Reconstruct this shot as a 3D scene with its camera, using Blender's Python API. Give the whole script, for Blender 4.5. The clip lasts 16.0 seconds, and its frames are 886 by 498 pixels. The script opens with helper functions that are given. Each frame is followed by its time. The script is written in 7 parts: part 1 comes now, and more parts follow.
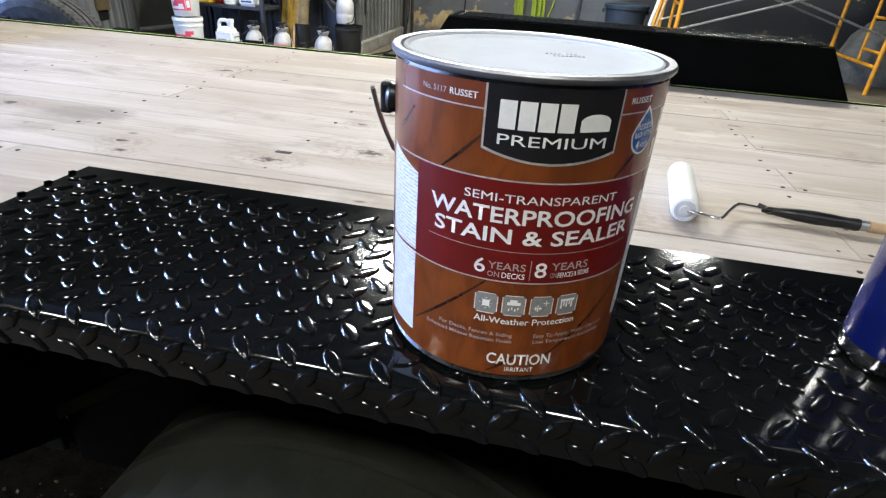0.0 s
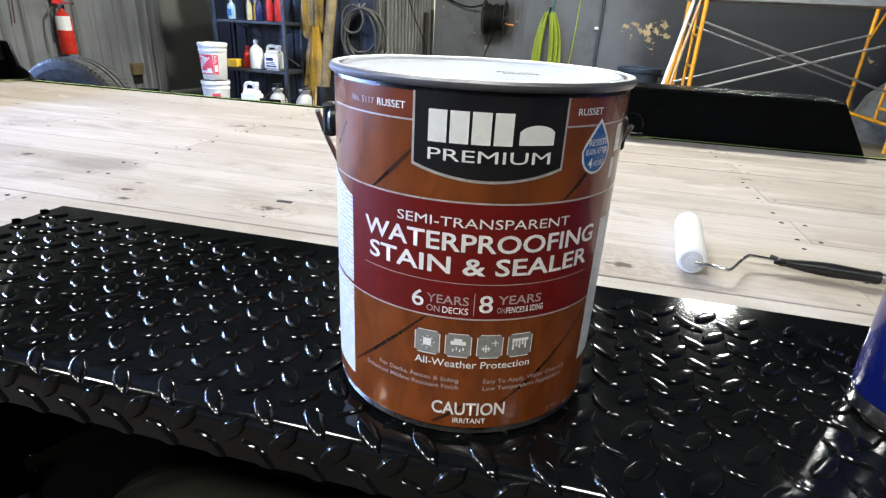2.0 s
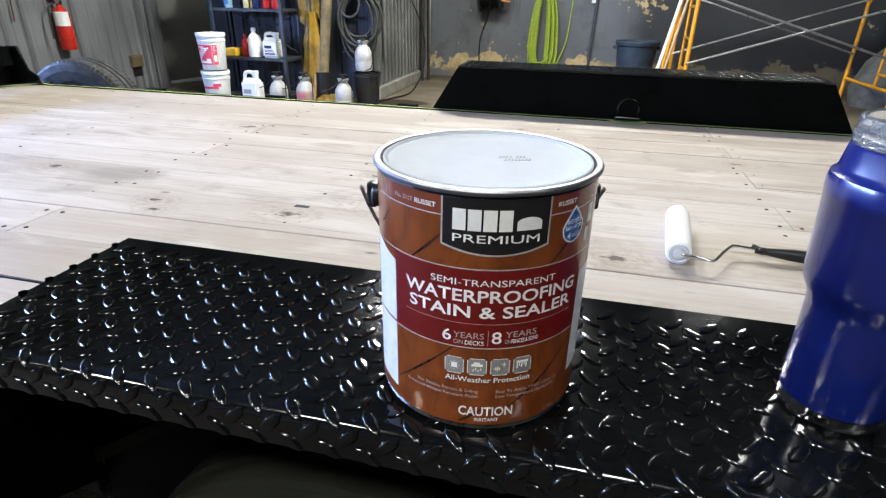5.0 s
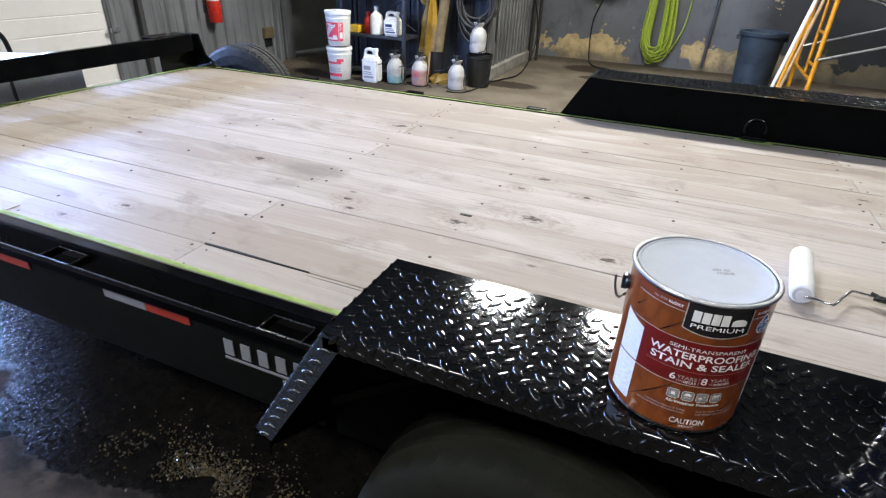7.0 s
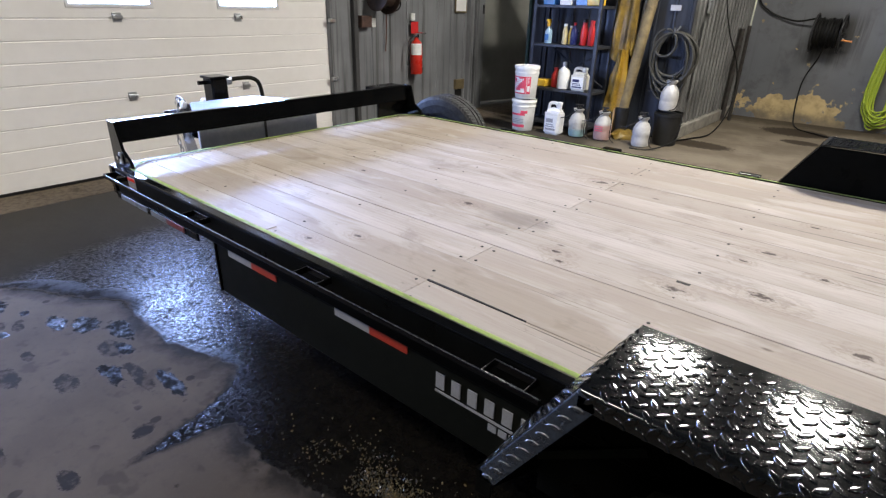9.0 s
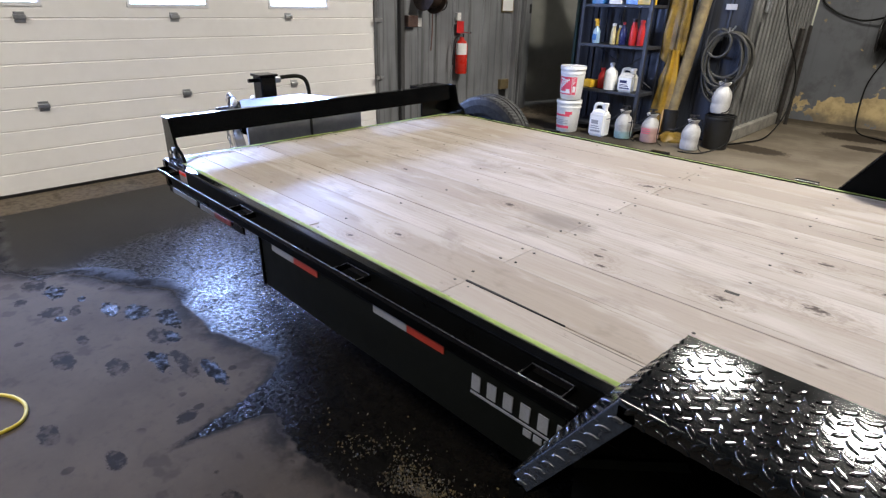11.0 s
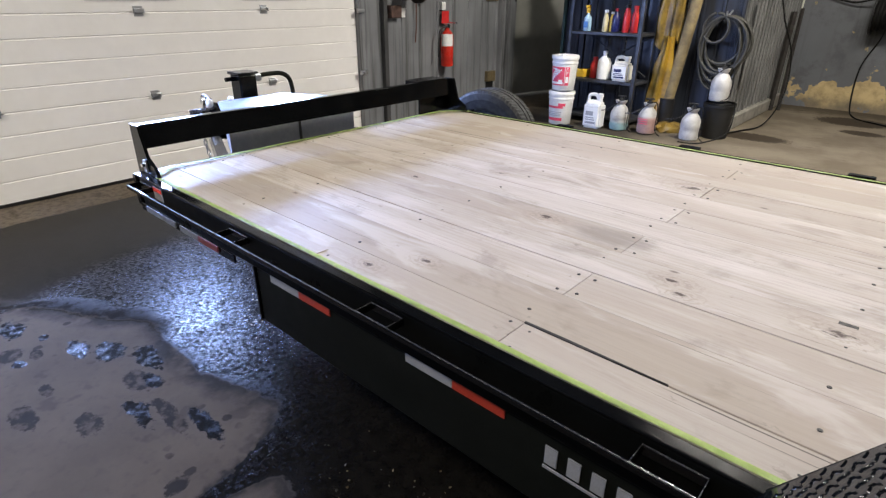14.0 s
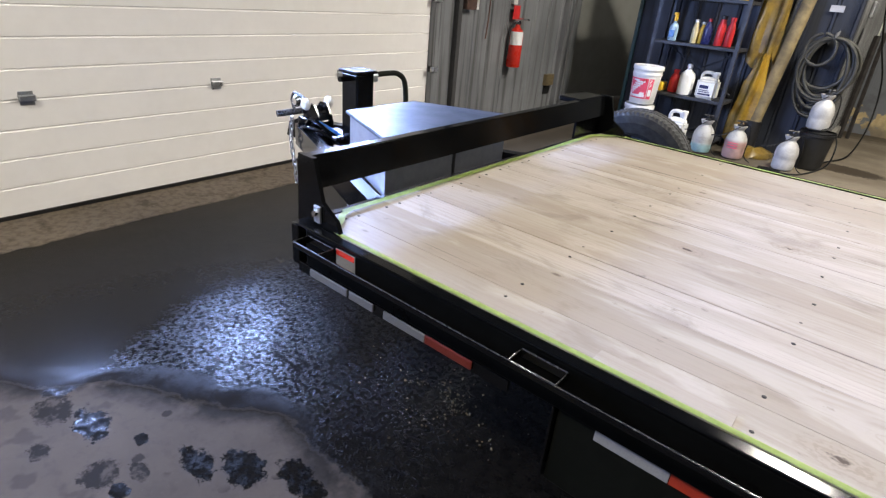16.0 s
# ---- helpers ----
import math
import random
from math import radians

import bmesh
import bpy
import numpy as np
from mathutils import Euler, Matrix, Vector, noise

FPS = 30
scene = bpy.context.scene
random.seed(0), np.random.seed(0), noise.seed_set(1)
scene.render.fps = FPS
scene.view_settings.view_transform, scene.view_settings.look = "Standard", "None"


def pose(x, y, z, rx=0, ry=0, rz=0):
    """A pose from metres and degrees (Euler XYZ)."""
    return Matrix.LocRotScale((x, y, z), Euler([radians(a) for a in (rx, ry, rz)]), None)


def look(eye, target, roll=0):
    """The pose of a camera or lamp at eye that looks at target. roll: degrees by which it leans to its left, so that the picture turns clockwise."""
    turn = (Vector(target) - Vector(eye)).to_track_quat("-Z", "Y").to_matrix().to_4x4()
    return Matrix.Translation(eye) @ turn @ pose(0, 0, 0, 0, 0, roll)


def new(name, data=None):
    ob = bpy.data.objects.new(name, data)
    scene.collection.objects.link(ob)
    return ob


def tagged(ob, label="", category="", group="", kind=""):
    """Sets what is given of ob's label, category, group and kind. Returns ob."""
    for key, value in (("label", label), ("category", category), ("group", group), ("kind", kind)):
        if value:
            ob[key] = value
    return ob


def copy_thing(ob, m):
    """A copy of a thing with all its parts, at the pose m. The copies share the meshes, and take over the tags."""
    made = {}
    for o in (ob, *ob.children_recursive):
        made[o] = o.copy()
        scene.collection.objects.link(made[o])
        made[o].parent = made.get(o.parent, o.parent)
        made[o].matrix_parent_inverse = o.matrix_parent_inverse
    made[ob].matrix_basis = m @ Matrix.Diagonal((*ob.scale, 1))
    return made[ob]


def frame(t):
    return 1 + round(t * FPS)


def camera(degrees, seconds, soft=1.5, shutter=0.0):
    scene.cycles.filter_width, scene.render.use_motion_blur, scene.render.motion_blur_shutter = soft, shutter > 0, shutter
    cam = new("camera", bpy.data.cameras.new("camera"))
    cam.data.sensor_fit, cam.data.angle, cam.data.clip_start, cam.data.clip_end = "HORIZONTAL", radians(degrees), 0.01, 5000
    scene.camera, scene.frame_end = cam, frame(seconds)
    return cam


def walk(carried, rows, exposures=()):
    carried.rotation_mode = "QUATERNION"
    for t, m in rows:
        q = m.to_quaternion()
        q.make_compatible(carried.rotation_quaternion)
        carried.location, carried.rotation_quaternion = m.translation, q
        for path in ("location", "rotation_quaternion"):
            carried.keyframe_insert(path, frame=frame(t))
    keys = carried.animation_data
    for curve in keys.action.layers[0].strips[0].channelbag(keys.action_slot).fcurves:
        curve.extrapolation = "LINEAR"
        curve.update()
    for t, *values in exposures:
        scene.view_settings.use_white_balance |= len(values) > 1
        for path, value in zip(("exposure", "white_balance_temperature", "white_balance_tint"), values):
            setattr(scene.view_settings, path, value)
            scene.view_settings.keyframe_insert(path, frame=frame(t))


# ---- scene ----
cam = camera(78.5, 16.0, soft=1.3)
METRES, EYE, TILT, LEAN, TURN = 2.4, 1.166, 0.0, 0.0, 10.0
PATH = [
    (0, (0.12, -0.003, 1.171), (-0.2, 1.723, 0.213), 3.7),
    (0.5, (0.123, -0.006, 1.166), (-0.325, 1.728, 0.275), 4.1),
    (1, (0.136, 0.015, 1.155), (-0.312, 1.774, 0.316), 4.0),
    (1.5, (0.155, 0.032, 1.143), (-0.275, 1.813, 0.341), 3.5),
    (2, (0.159, 0.03, 1.145), (-0.258, 1.827, 0.373), 3.1),
    (2.5, (0.161, 0.02, 1.162), (-0.248, 1.83, 0.415), 2.7),
    (3, (0.162, 0.022, 1.161), (-0.247, 1.836, 0.424), 2.2),
    (3.5, (0.162, 0.027, 1.154), (-0.248, 1.837, 0.409), 1.5),
    (3.7, (0.166, 0.029, 1.153), (-0.245, 1.839, 0.406), 1.3),
    (5.8, (0.151, -0.165, 1.321), (-0.296, 1.558, 0.409), 1.5),
    (6, (0.146, -0.201, 1.343), (-0.348, 1.504, 0.421), 2.2),
    (6.5, (0.126, -0.254, 1.386), (-0.489, 1.387, 0.423), 2.3),
    (7, (0.025, -0.302, 1.447), (-0.646, 1.32, 0.49), 2.2),
    (7.5, (-0.061, -0.338, 1.464), (-0.838, 1.275, 0.572), 1.6),
    (8, (-0.102, -0.36, 1.472), (-1.036, 1.194, 0.627), 1.2),
    (8.5, (-0.118, -0.38, 1.473), (-1.186, 1.094, 0.645), 1.2),
    (9, (-0.131, -0.412, 1.467), (-1.302, 0.986, 0.646), 1.5),
    (9.2, (-0.136, -0.417, 1.466), (-1.341, 0.952, 0.647), 1.6),
    (11.3, (-0.137, -0.407, 1.466), (-1.413, 0.89, 0.636), 1.3),
    (11.5, (-0.135, -0.406, 1.466), (-1.395, 0.902, 0.629), 1.0),
    (12, (-0.133, -0.4, 1.467), (-1.371, 0.932, 0.634), 0.6),
    (12.5, (-0.144, -0.394, 1.465), (-1.37, 0.953, 0.639), 0.4),
    (13, (-0.171, -0.405, 1.459), (-1.387, 0.953, 0.635), 0.1),
    (13.5, (-0.261, -0.394, 1.444), (-1.456, 0.976, 0.609), 0.3),
    (14, (-0.495, -0.291, 1.426), (-1.707, 1.057, 0.58), 0.3),
    (14.5, (-0.772, -0.282, 1.415), (-2.106, 0.959, 0.59), 0.4),
    (15, (-1.116, -0.31, 1.394), (-2.362, 1.016, 0.564), 5.2),
    (15.5, (-1.427, -0.355, 1.373), (-2.529, 1.052, 0.475), 8.1),
    (16, (-1.718, -0.402, 1.409), (-2.833, 1.009, 0.533), 5.1),
]
walk(cam, [(t, look(eye, target, roll)) for t, eye, target, roll in PATH],
     [(0, 0.32, 6300, 5), (1.5, 0.48, 6350, 4), (3.5, 0.48, 6300, 5), (6, 0.3, 6200, 6), (7.5, 0.12, 6250, 9), (9, 0.0, 6600, 10), (13, 0.0, 6650, 10), (14.5, 0.1, 6700, 10), (16, 0.18, 6750, 10)])

# ---- world, windows, lamps ----
DECK = 0.721          # top of the deck boards
DOOR_X = -5.38        # inner face of the overhead door
CEIL = 4.3

world = bpy.data.worlds.new("world")
scene.world = world
world.use_nodes = True
wn = world.node_tree.nodes
sky = wn.new("ShaderNodeTexSky")
sky.sky_type = "NISHITA"
sky.sun_disc = False
sky.sun_elevation, sky.sun_rotation = radians(30), radians(200)
wn["Background"].inputs["Strength"].default_value = 0.12
world.node_tree.links.new(sky.outputs["Color"], wn["Background"].inputs["Color"])


def lamp(name, where, target, size, power, colour):
    d = bpy.data.lights.new(name, "AREA")
    d.shape, d.size, d.size_y = "RECTANGLE", size[0], size[1]
    d.energy, d.color = power, colour
    ob = new(name, d)
    ob.matrix_world = look(where, target)
    return ob


# daylight in the openings of the overhead door
WINDOWS = [-1.31, -0.05, 1.21, 2.47]
WIN_W, WIN_Z0, WIN_Z1 = 0.635, 1.40, 1.70
for i, y in enumerate(WINDOWS):
    lamp("window_daylight", (DOOR_X - 0.06, y + WIN_W / 2, 1.52), (0, y + WIN_W / 2, 1.15), (WIN_W, 0.18), 145, (0.32, 0.475, 1.0))

# ---- materials ----


class Mat:
    """A node material under construction."""

    def __init__(self, name):
        self.m = bpy.data.materials.new(name)
        self.m.use_nodes = True
        self.t = self.m.node_tree
        self.b = self.t.nodes["Principled BSDF"]
        self.co = self.t.nodes.new("ShaderNodeTexCoord").outputs["Object"]

    def link(self, a, b):
        self.t.links.new(a, b)

    def value(self, socket, v):
        if isinstance(v, bpy.types.NodeSocket):
            self.link(v, socket)
        else:
            socket.default_value = v

    def set(self, **kw):
        for k, v in kw.items():
            k = k.replace("_", " ")
            if k == "Base Color" and isinstance(v, tuple):
                v = (*v, 1)
            self.value(self.b.inputs[k], v)
        return self

    def mapped(self, scale=(1, 1, 1), rot=(0, 0, 0), loc=(0, 0, 0)):
        n = self.t.nodes.new("ShaderNodeMapping")
        self.link(self.co, n.inputs["Vector"])
        n.inputs["Scale"].default_value = scale
        n.inputs["Rotation"].default_value = [radians(a) for a in rot]
        n.inputs["Location"].default_value = loc
        return n.outputs[0]

    def noise(self, scale=5, detail=4, rough=0.55, vec=None, distort=0.0):
        n = self.t.nodes.new("ShaderNodeTexNoise")
        self.link(vec or self.co, n.inputs["Vector"])
        n.inputs["Scale"].default_value, n.inputs["Detail"].default_value = scale, detail
        n.inputs["Roughness"].default_value, n.inputs["Distortion"].default_value = rough, distort
        return n.outputs["Fac"]

    def voronoi(self, scale=5, vec=None, out="Distance"):
        n = self.t.nodes.new("ShaderNodeTexVoronoi")
        self.link(vec or self.co, n.inputs["Vector"])
        n.inputs["Scale"].default_value = scale
        return n.outputs[out]

    def wave(self, scale, distort, vec=None, detail=2, direction="X"):
        n = self.t.nodes.new("ShaderNodeTexWave")
        n.bands_direction = direction
        self.link(vec or self.co, n.inputs["Vector"])
        n.inputs["Scale"].default_value, n.inputs["Distortion"].default_value = scale, distort
        n.inputs["Detail"].default_value = detail
        return n.outputs["Fac"]

    def ramp(self, fac, lo, hi, a=0.0, b=1.0):
        n = self.t.nodes.new("ShaderNodeMapRange")
        n.interpolation_type = "SMOOTHSTEP"
        self.link(fac, n.inputs["Value"])
        for k, v in (("From Min", lo), ("From Max", hi), ("To Min", a), ("To Max", b)):
            n.inputs[k].default_value = v
        return n.outputs["Result"]

    def mix(self, fac, a, b):
        n = self.t.nodes.new("ShaderNodeMix")
        n.data_type = "RGBA"
        self.value(n.inputs["Factor"], fac)
        self.value(n.inputs["A"], (*a, 1) if isinstance(a, tuple) else a)
        self.value(n.inputs["B"], (*b, 1) if isinstance(b, tuple) else b)
        return n.outputs["Result"]

    def math(self, op, a, b=0.0):
        n = self.t.nodes.new("ShaderNodeMath")
        n.operation = op
        self.value(n.inputs[0], a)
        self.value(n.inputs[1], b)
        return n.outputs[0]

    def xyz(self):
        n = self.t.nodes.new("ShaderNodeSeparateXYZ")
        self.link(self.co, n.inputs[0])
        return n.outputs

    def rand(self):
        return self.t.nodes.new("ShaderNodeObjectInfo").outputs["Random"]

    def bump(self, height, strength=0.3, distance=0.002):
        n = self.t.nodes.new("ShaderNodeBump")
        n.inputs["Strength"].default_value, n.inputs["Distance"].default_value = strength, distance
        self.link(height, n.inputs["Height"])
        self.link(n.outputs[0], self.b.inputs["Normal"])
        return self


def simple(name, a, b=None, rough=0.5, metal=0.0, scale=20, bump=0.0, rough_var=0.1, coat=0.0):
    """A surface that drifts between two colours at two scales, with fine relief."""
    k = Mat(name)
    b = b or tuple(c * 0.75 for c in a)
    f1, f2 = k.noise(scale, 5, 0.6), k.noise(scale * 7.3, 3, 0.6)
    k.set(Base_Color=k.mix(k.ramp(k.math("ADD", k.math("MULTIPLY", f1, 0.7), k.math("MULTIPLY", f2, 0.3)), 0.35, 0.65), a, b), Metallic=metal)
    k.set(Roughness=k.ramp(f1, 0.3, 0.7, max(rough - rough_var, 0.03), min(rough + rough_var, 1)), Coat_Weight=coat)
    if bump:
        k.bump(f2, bump, 0.001)
    return k.m


black_paint = simple("black_enamel", (0.0022, 0.0024, 0.0026), (0.0035, 0.0038, 0.004), 0.13, 0, 6, 0.04, 0.05, 0.0)
black_paint.node_tree.nodes["Principled BSDF"].inputs["Specular IOR Level"].default_value = 0.18
black_flat = simple("satin_black_plate", (0.0018, 0.002, 0.0018), (0.003, 0.0032, 0.003), 0.34, 0, 8, 0.08, 0.08)
black_flat.node_tree.nodes["Principled BSDF"].inputs["Specular IOR Level"].default_value = 0.03
tread_black = simple("tread_plate_enamel", (0.0024, 0.0028, 0.0029), (0.0042, 0.0048, 0.0050), 0.09, 0.0, 22, 0.05, 0.02, 0.0)
# slope lip: blue reflection of floor and windows painted into the colour
tread_blue_lit = simple("tread_plate_painted_blue_reflection", (0.022, 0.029, 0.040), (0.012, 0.016, 0.022), 0.24, 0.0, 40, 0.2, 0.05, 0.0)
skirt_black = simple("dull_olive_black_plate", (0.0040, 0.0046, 0.0036), (0.0064, 0.0070, 0.0056), 0.45, 0, 5, 0.08, 0.08)
skirt_black.node_tree.nodes["Principled BSDF"].inputs["Specular IOR Level"].default_value = 0.05
rubber = simple("tyre_rubber", (0.010, 0.0106, 0.0076), (0.016, 0.0168, 0.0125), 0.75, 0, 25, 0.3)
rubber.node_tree.nodes["Principled BSDF"].inputs["Specular IOR Level"].default_value = 0.08
tread_black.node_tree.nodes["Principled BSDF"].inputs["Specular IOR Level"].default_value = 0.5
dusty_rubber = simple("dusty_tyre_rubber", (0.026, 0.027, 0.028), (0.014, 0.0145, 0.015), 0.7, 0, 25, 0.3)
blue_rim = simple("blue_spare_rim", (0.02, 0.08, 0.22), (0.015, 0.05, 0.15), 0.4, 0.1, 15)
chrome = simple("bright_steel", (0.75, 0.75, 0.76), (0.6, 0.6, 0.61), 0.18, 1.0, 30)
# worn coupler steel, and the added lines that imitate highlights on black edges
glint_or_worn_steel = simple("painted_glint_and_worn_steel", (0.22, 0.22, 0.225), (0.05, 0.05, 0.052), 0.28, 0.8, 30)
galv = simple("galvanised_steel", (0.55, 0.56, 0.57), (0.4, 0.41, 0.42), 0.35, 0.9, 18, 0.1)
alu = simple("brushed_aluminium", (0.33, 0.345, 0.38), (0.26, 0.275, 0.31), 0.42, 0.7, 5, 0.02, 0.05)
tape_green = simple("masking_tape", (0.50, 0.62, 0.20), (0.43, 0.55, 0.16), 0.6, 0, 40, 0.2)
white_plastic = simple("white_plastic", (0.80, 0.80, 0.78), (0.68, 0.68, 0.65), 0.4, 0, 12, 0.05)
milky = simple("milky_plastic", (0.46, 0.45, 0.43), (0.33, 0.32, 0.30), 0.5, 0, 10, 0.05)
dark_plastic = simple("black_plastic", (0.008, 0.008, 0.0085), (0.016, 0.016, 0.016), 0.4, 0, 20, 0.1)
red_paint = simple("red_enamel", (0.62, 0.035, 0.02), (0.50, 0.025, 0.015), 0.3, 0, 15)
red_plastic = simple("red_plastic", (0.60, 0.03, 0.03), (0.5, 0.02, 0.02), 0.4)
blue_plastic = simple("blue_plastic", (0.03, 0.16, 0.42), (0.02, 0.1, 0.3), 0.3)
navy_plastic = simple("navy_plastic", (0.015, 0.02, 0.10), (0.01, 0.014, 0.07), 0.3)
yellow_plastic = simple("yellow_plastic", (0.80, 0.52, 0.05), (0.7, 0.42, 0.03), 0.45)
pink_print = simple("pink_print", (0.80, 0.10, 0.16), (0.72, 0.07, 0.12), 0.45, 0, 60)
white_print = simple("white_print", (0.85, 0.85, 0.83), (0.78, 0.78, 0.76), 0.4, 0, 60)
grey_print = simple("grey_print", (0.35, 0.35, 0.36), (0.3, 0.3, 0.31), 0.5, 0, 60)
refl_white = simple("reflective_white", (0.23, 0.23, 0.23), (0.18, 0.18, 0.18), 0.4, 0, 300, 0.3)
refl_red = simple("reflective_red", (0.30, 0.026, 0.010), (0.24, 0.02, 0.008), 0.4, 0, 300, 0.3)
rag_yellow = simple("oilskin_yellow", (0.34, 0.20, 0.018), (0.13, 0.08, 0.014), 0.45, 0, 3, 0.4)
rag_brown = simple("soiled_oilskin", (0.21, 0.135, 0.022), (0.06, 0.04, 0.012), 0.5, 0, 4, 0.4)
scaffold_yellow = simple("scaffold_enamel", (0.80, 0.36, 0.01), (0.62, 0.27, 0.015), 0.45, 0, 12, 0.1)
shelf_grey = simple("shelf_enamel", (0.036, 0.040, 0.048), (0.020, 0.022, 0.028), 0.5, 0.2, 9, 0.1)
hose_black = simple("dark_hose", (0.0035, 0.0035, 0.0032), (0.008, 0.0078, 0.007), 0.55, 0, 15, 0.1)
hose_black.node_tree.nodes["Principled BSDF"].inputs["Specular IOR Level"].default_value = 0.15
hose_grey = simple("olive_grey_hose", (0.046, 0.044, 0.035), (0.022, 0.022, 0.018), 0.55, 0, 15, 0.1)
cord_green = simple("lime_cord", (0.34, 0.42, 0.03), (0.22, 0.30, 0.03), 0.5, 0, 30)
cord_orange = simple("orange_cord", (0.7, 0.25, 0.04), (0.6, 0.2, 0.03), 0.5, 0, 30)
wood_stick = simple("bare_wood", (0.50, 0.34, 0.18), (0.36, 0.23, 0.11), 0.6, 0, 14, 0.2)
tube_tan = simple("cardboard_tube", (0.22, 0.165, 0.075), (0.10, 0.078, 0.042), 0.8, 0, 4, 0.3)
bucket_black = simple("bucket_black", (0.005, 0.005, 0.005), (0.010, 0.010, 0.009), 0.6, 0, 12, 0.1)
bin_blue = simple("blue_grey_bin", (0.026, 0.042, 0.062), (0.017, 0.027, 0.042), 0.55, 0, 9, 0.1)
roller_nap = simple("roller_nap", (0.88, 0.88, 0.87), (0.80, 0.80, 0.79), 0.95, 0, 300, 0.8)
tarp_grey = simple("grey_cover", (0.12, 0.12, 0.105), (0.06, 0.06, 0.055), 0.8, 0, 5, 0.4)


def wood_deck():
    k = Mat("weathered_pine")
    r = k.rand()
    off = k.t.nodes.new("ShaderNodeVectorMath")
    off.operation = "ADD"
    sh = k.t.nodes.new("ShaderNodeCombineXYZ")
    k.link(k.math("MULTIPLY", r, 37.0), sh.inputs[0])
    k.link(k.math("MULTIPLY", r, 11.0), sh.inputs[1])
    k.link(k.co, off.inputs[0])
    k.link(sh.outputs[0], off.inputs[1])

    def stretched(sx, sy):
        n = k.t.nodes.new("ShaderNodeMapping")
        k.link(off.outputs[0], n.inputs["Vector"])
        n.inputs["Scale"].default_value = (sx, sy, sy)
        return n.outputs[0]

    x, y, z = k.xyz()
    # single knots where the boards show them: (x, y, size)
    knots = [(-1.42, 1.277, 0.030), (-0.522, 1.108, 0.034), (-0.316, 1.236, 0.050), (-0.052, 1.081, 0.030), (-0.362, 1.598, 0.030), (-0.90, 1.105, 0.026),
             (-1.155, 1.957, 0.045), (-1.485, 0.738, 0.022), (-1.592, 0.608, 0.024), (-0.185, 1.493, 0.024), (-0.86, 1.043, 0.022), (0.289, 1.063, 0.036),
             (-1.85, 1.59, 0.020), (-0.06, 2.263, 0.022), (0.715, 1.95, 0.028), (-0.42, 1.472, 0.018), (-2.087, 1.303, 0.018), (-0.287, 1.998, 0.020)]
    wig = k.math("MULTIPLY", k.math("SUBTRACT", k.noise(1.0, 5, 0.65, k.mapped((34, 60, 60))), 0.5), 2.2)
    near = None
    for kx, ky, ks in knots:
        ex = k.math("DIVIDE", k.math("SUBTRACT", x, kx), ks * 1.7)
        ey = k.math("DIVIDE", k.math("SUBTRACT", y, ky), ks)
        d = k.math("SQRT", k.math("ADD", k.math("MULTIPLY", ex, ex), k.math("MULTIPLY", ey, ey)))
        near = d if near is None else k.math("MINIMUM", near, d)
    near_w = k.math("ADD", near, wig)
    swirl = k.ramp(near_w, 2.6, 0.6)
    lines = k.wave(1.0, 7.0, stretched(0.55, 15), 3, "Y")
    grain = k.noise(1.0, 6, 0.62, stretched(1.1, 60), 0.4)
    fine = k.noise(1.0, 4, 0.7, stretched(7, 240), 0.3)
    tone = k.noise(1.0, 4, 0.55, stretched(0.8, 5), 0.4)
    blot = k.noise(1.0, 6, 0.65, stretched(3.5, 6), 0.6)
    area = k.ramp(k.noise(1.0, 3, 0.5, stretched(0.9, 4)), 0.40, 0.60)
    base = k.mix(r, (0.50, 0.455, 0.410), (0.335, 0.290, 0.240))
    base = k.mix(k.math("MULTIPLY", k.ramp(tone, 0.36, 0.66), 0.62), base, (0.35, 0.292, 0.235))
    base = k.mix(k.math("MULTIPLY", k.math("MULTIPLY", k.ramp(lines, 0.62, 0.95), k.ramp(blot, 0.36, 0.6)), 0.26), base, (0.30, 0.25, 0.205))
    base = k.mix(k.math("MULTIPLY", k.math("MULTIPLY", k.ramp(grain, 0.50, 0.70), area), 0.42), base, (0.29, 0.24, 0.195))
    base = k.mix(k.math("MULTIPLY", k.ramp(fine, 0.50, 0.68), 0.45), base, (0.30, 0.26, 0.225))
    base = k.mix(k.math("MULTIPLY", k.ramp(blot, 0.53, 0.68), 0.45), base, (0.23, 0.19, 0.155))
    pale = k.math("MULTIPLY", k.ramp(k.noise(1.0, 5, 0.6, stretched(2.2, 9), 0.5), 0.52, 0.68), 0.40)
    base = k.mix(pale, base, (0.58, 0.54, 0.505))
    smudge = k.math("MULTIPLY", k.ramp(k.noise(1.0, 5, 0.7, stretched(14, 20)), 0.65, 0.72), 0.5)
    base = k.mix(smudge, base, (0.20, 0.17, 0.145))
    crack = k.math("MULTIPLY", k.ramp(k.noise(1.0, 2, 0.5, stretched(0.9, 75), 0.2), 0.69, 0.73), k.ramp(tone, 0.40, 0.5))
    base = k.mix(k.math("MULTIPLY", crack, 0.85), base, (0.08, 0.065, 0.055))
    rings = k.math("MULTIPLY", k.ramp(k.math("SINE", k.math("MULTIPLY", near_w, 9.0)), 0.0, 0.9), k.ramp(near, 2.6, 0.8))
    base = k.mix(k.math("MULTIPLY", swirl, 0.24), base, (0.36, 0.29, 0.225))
    base = k.mix(k.math("MULTIPLY", rings, 0.36), base, (0.22, 0.175, 0.14))
    base = k.mix(k.math("MULTIPLY", k.ramp(near_w, 0.60, 0.12), 0.85), base, (0.05, 0.036, 0.03))
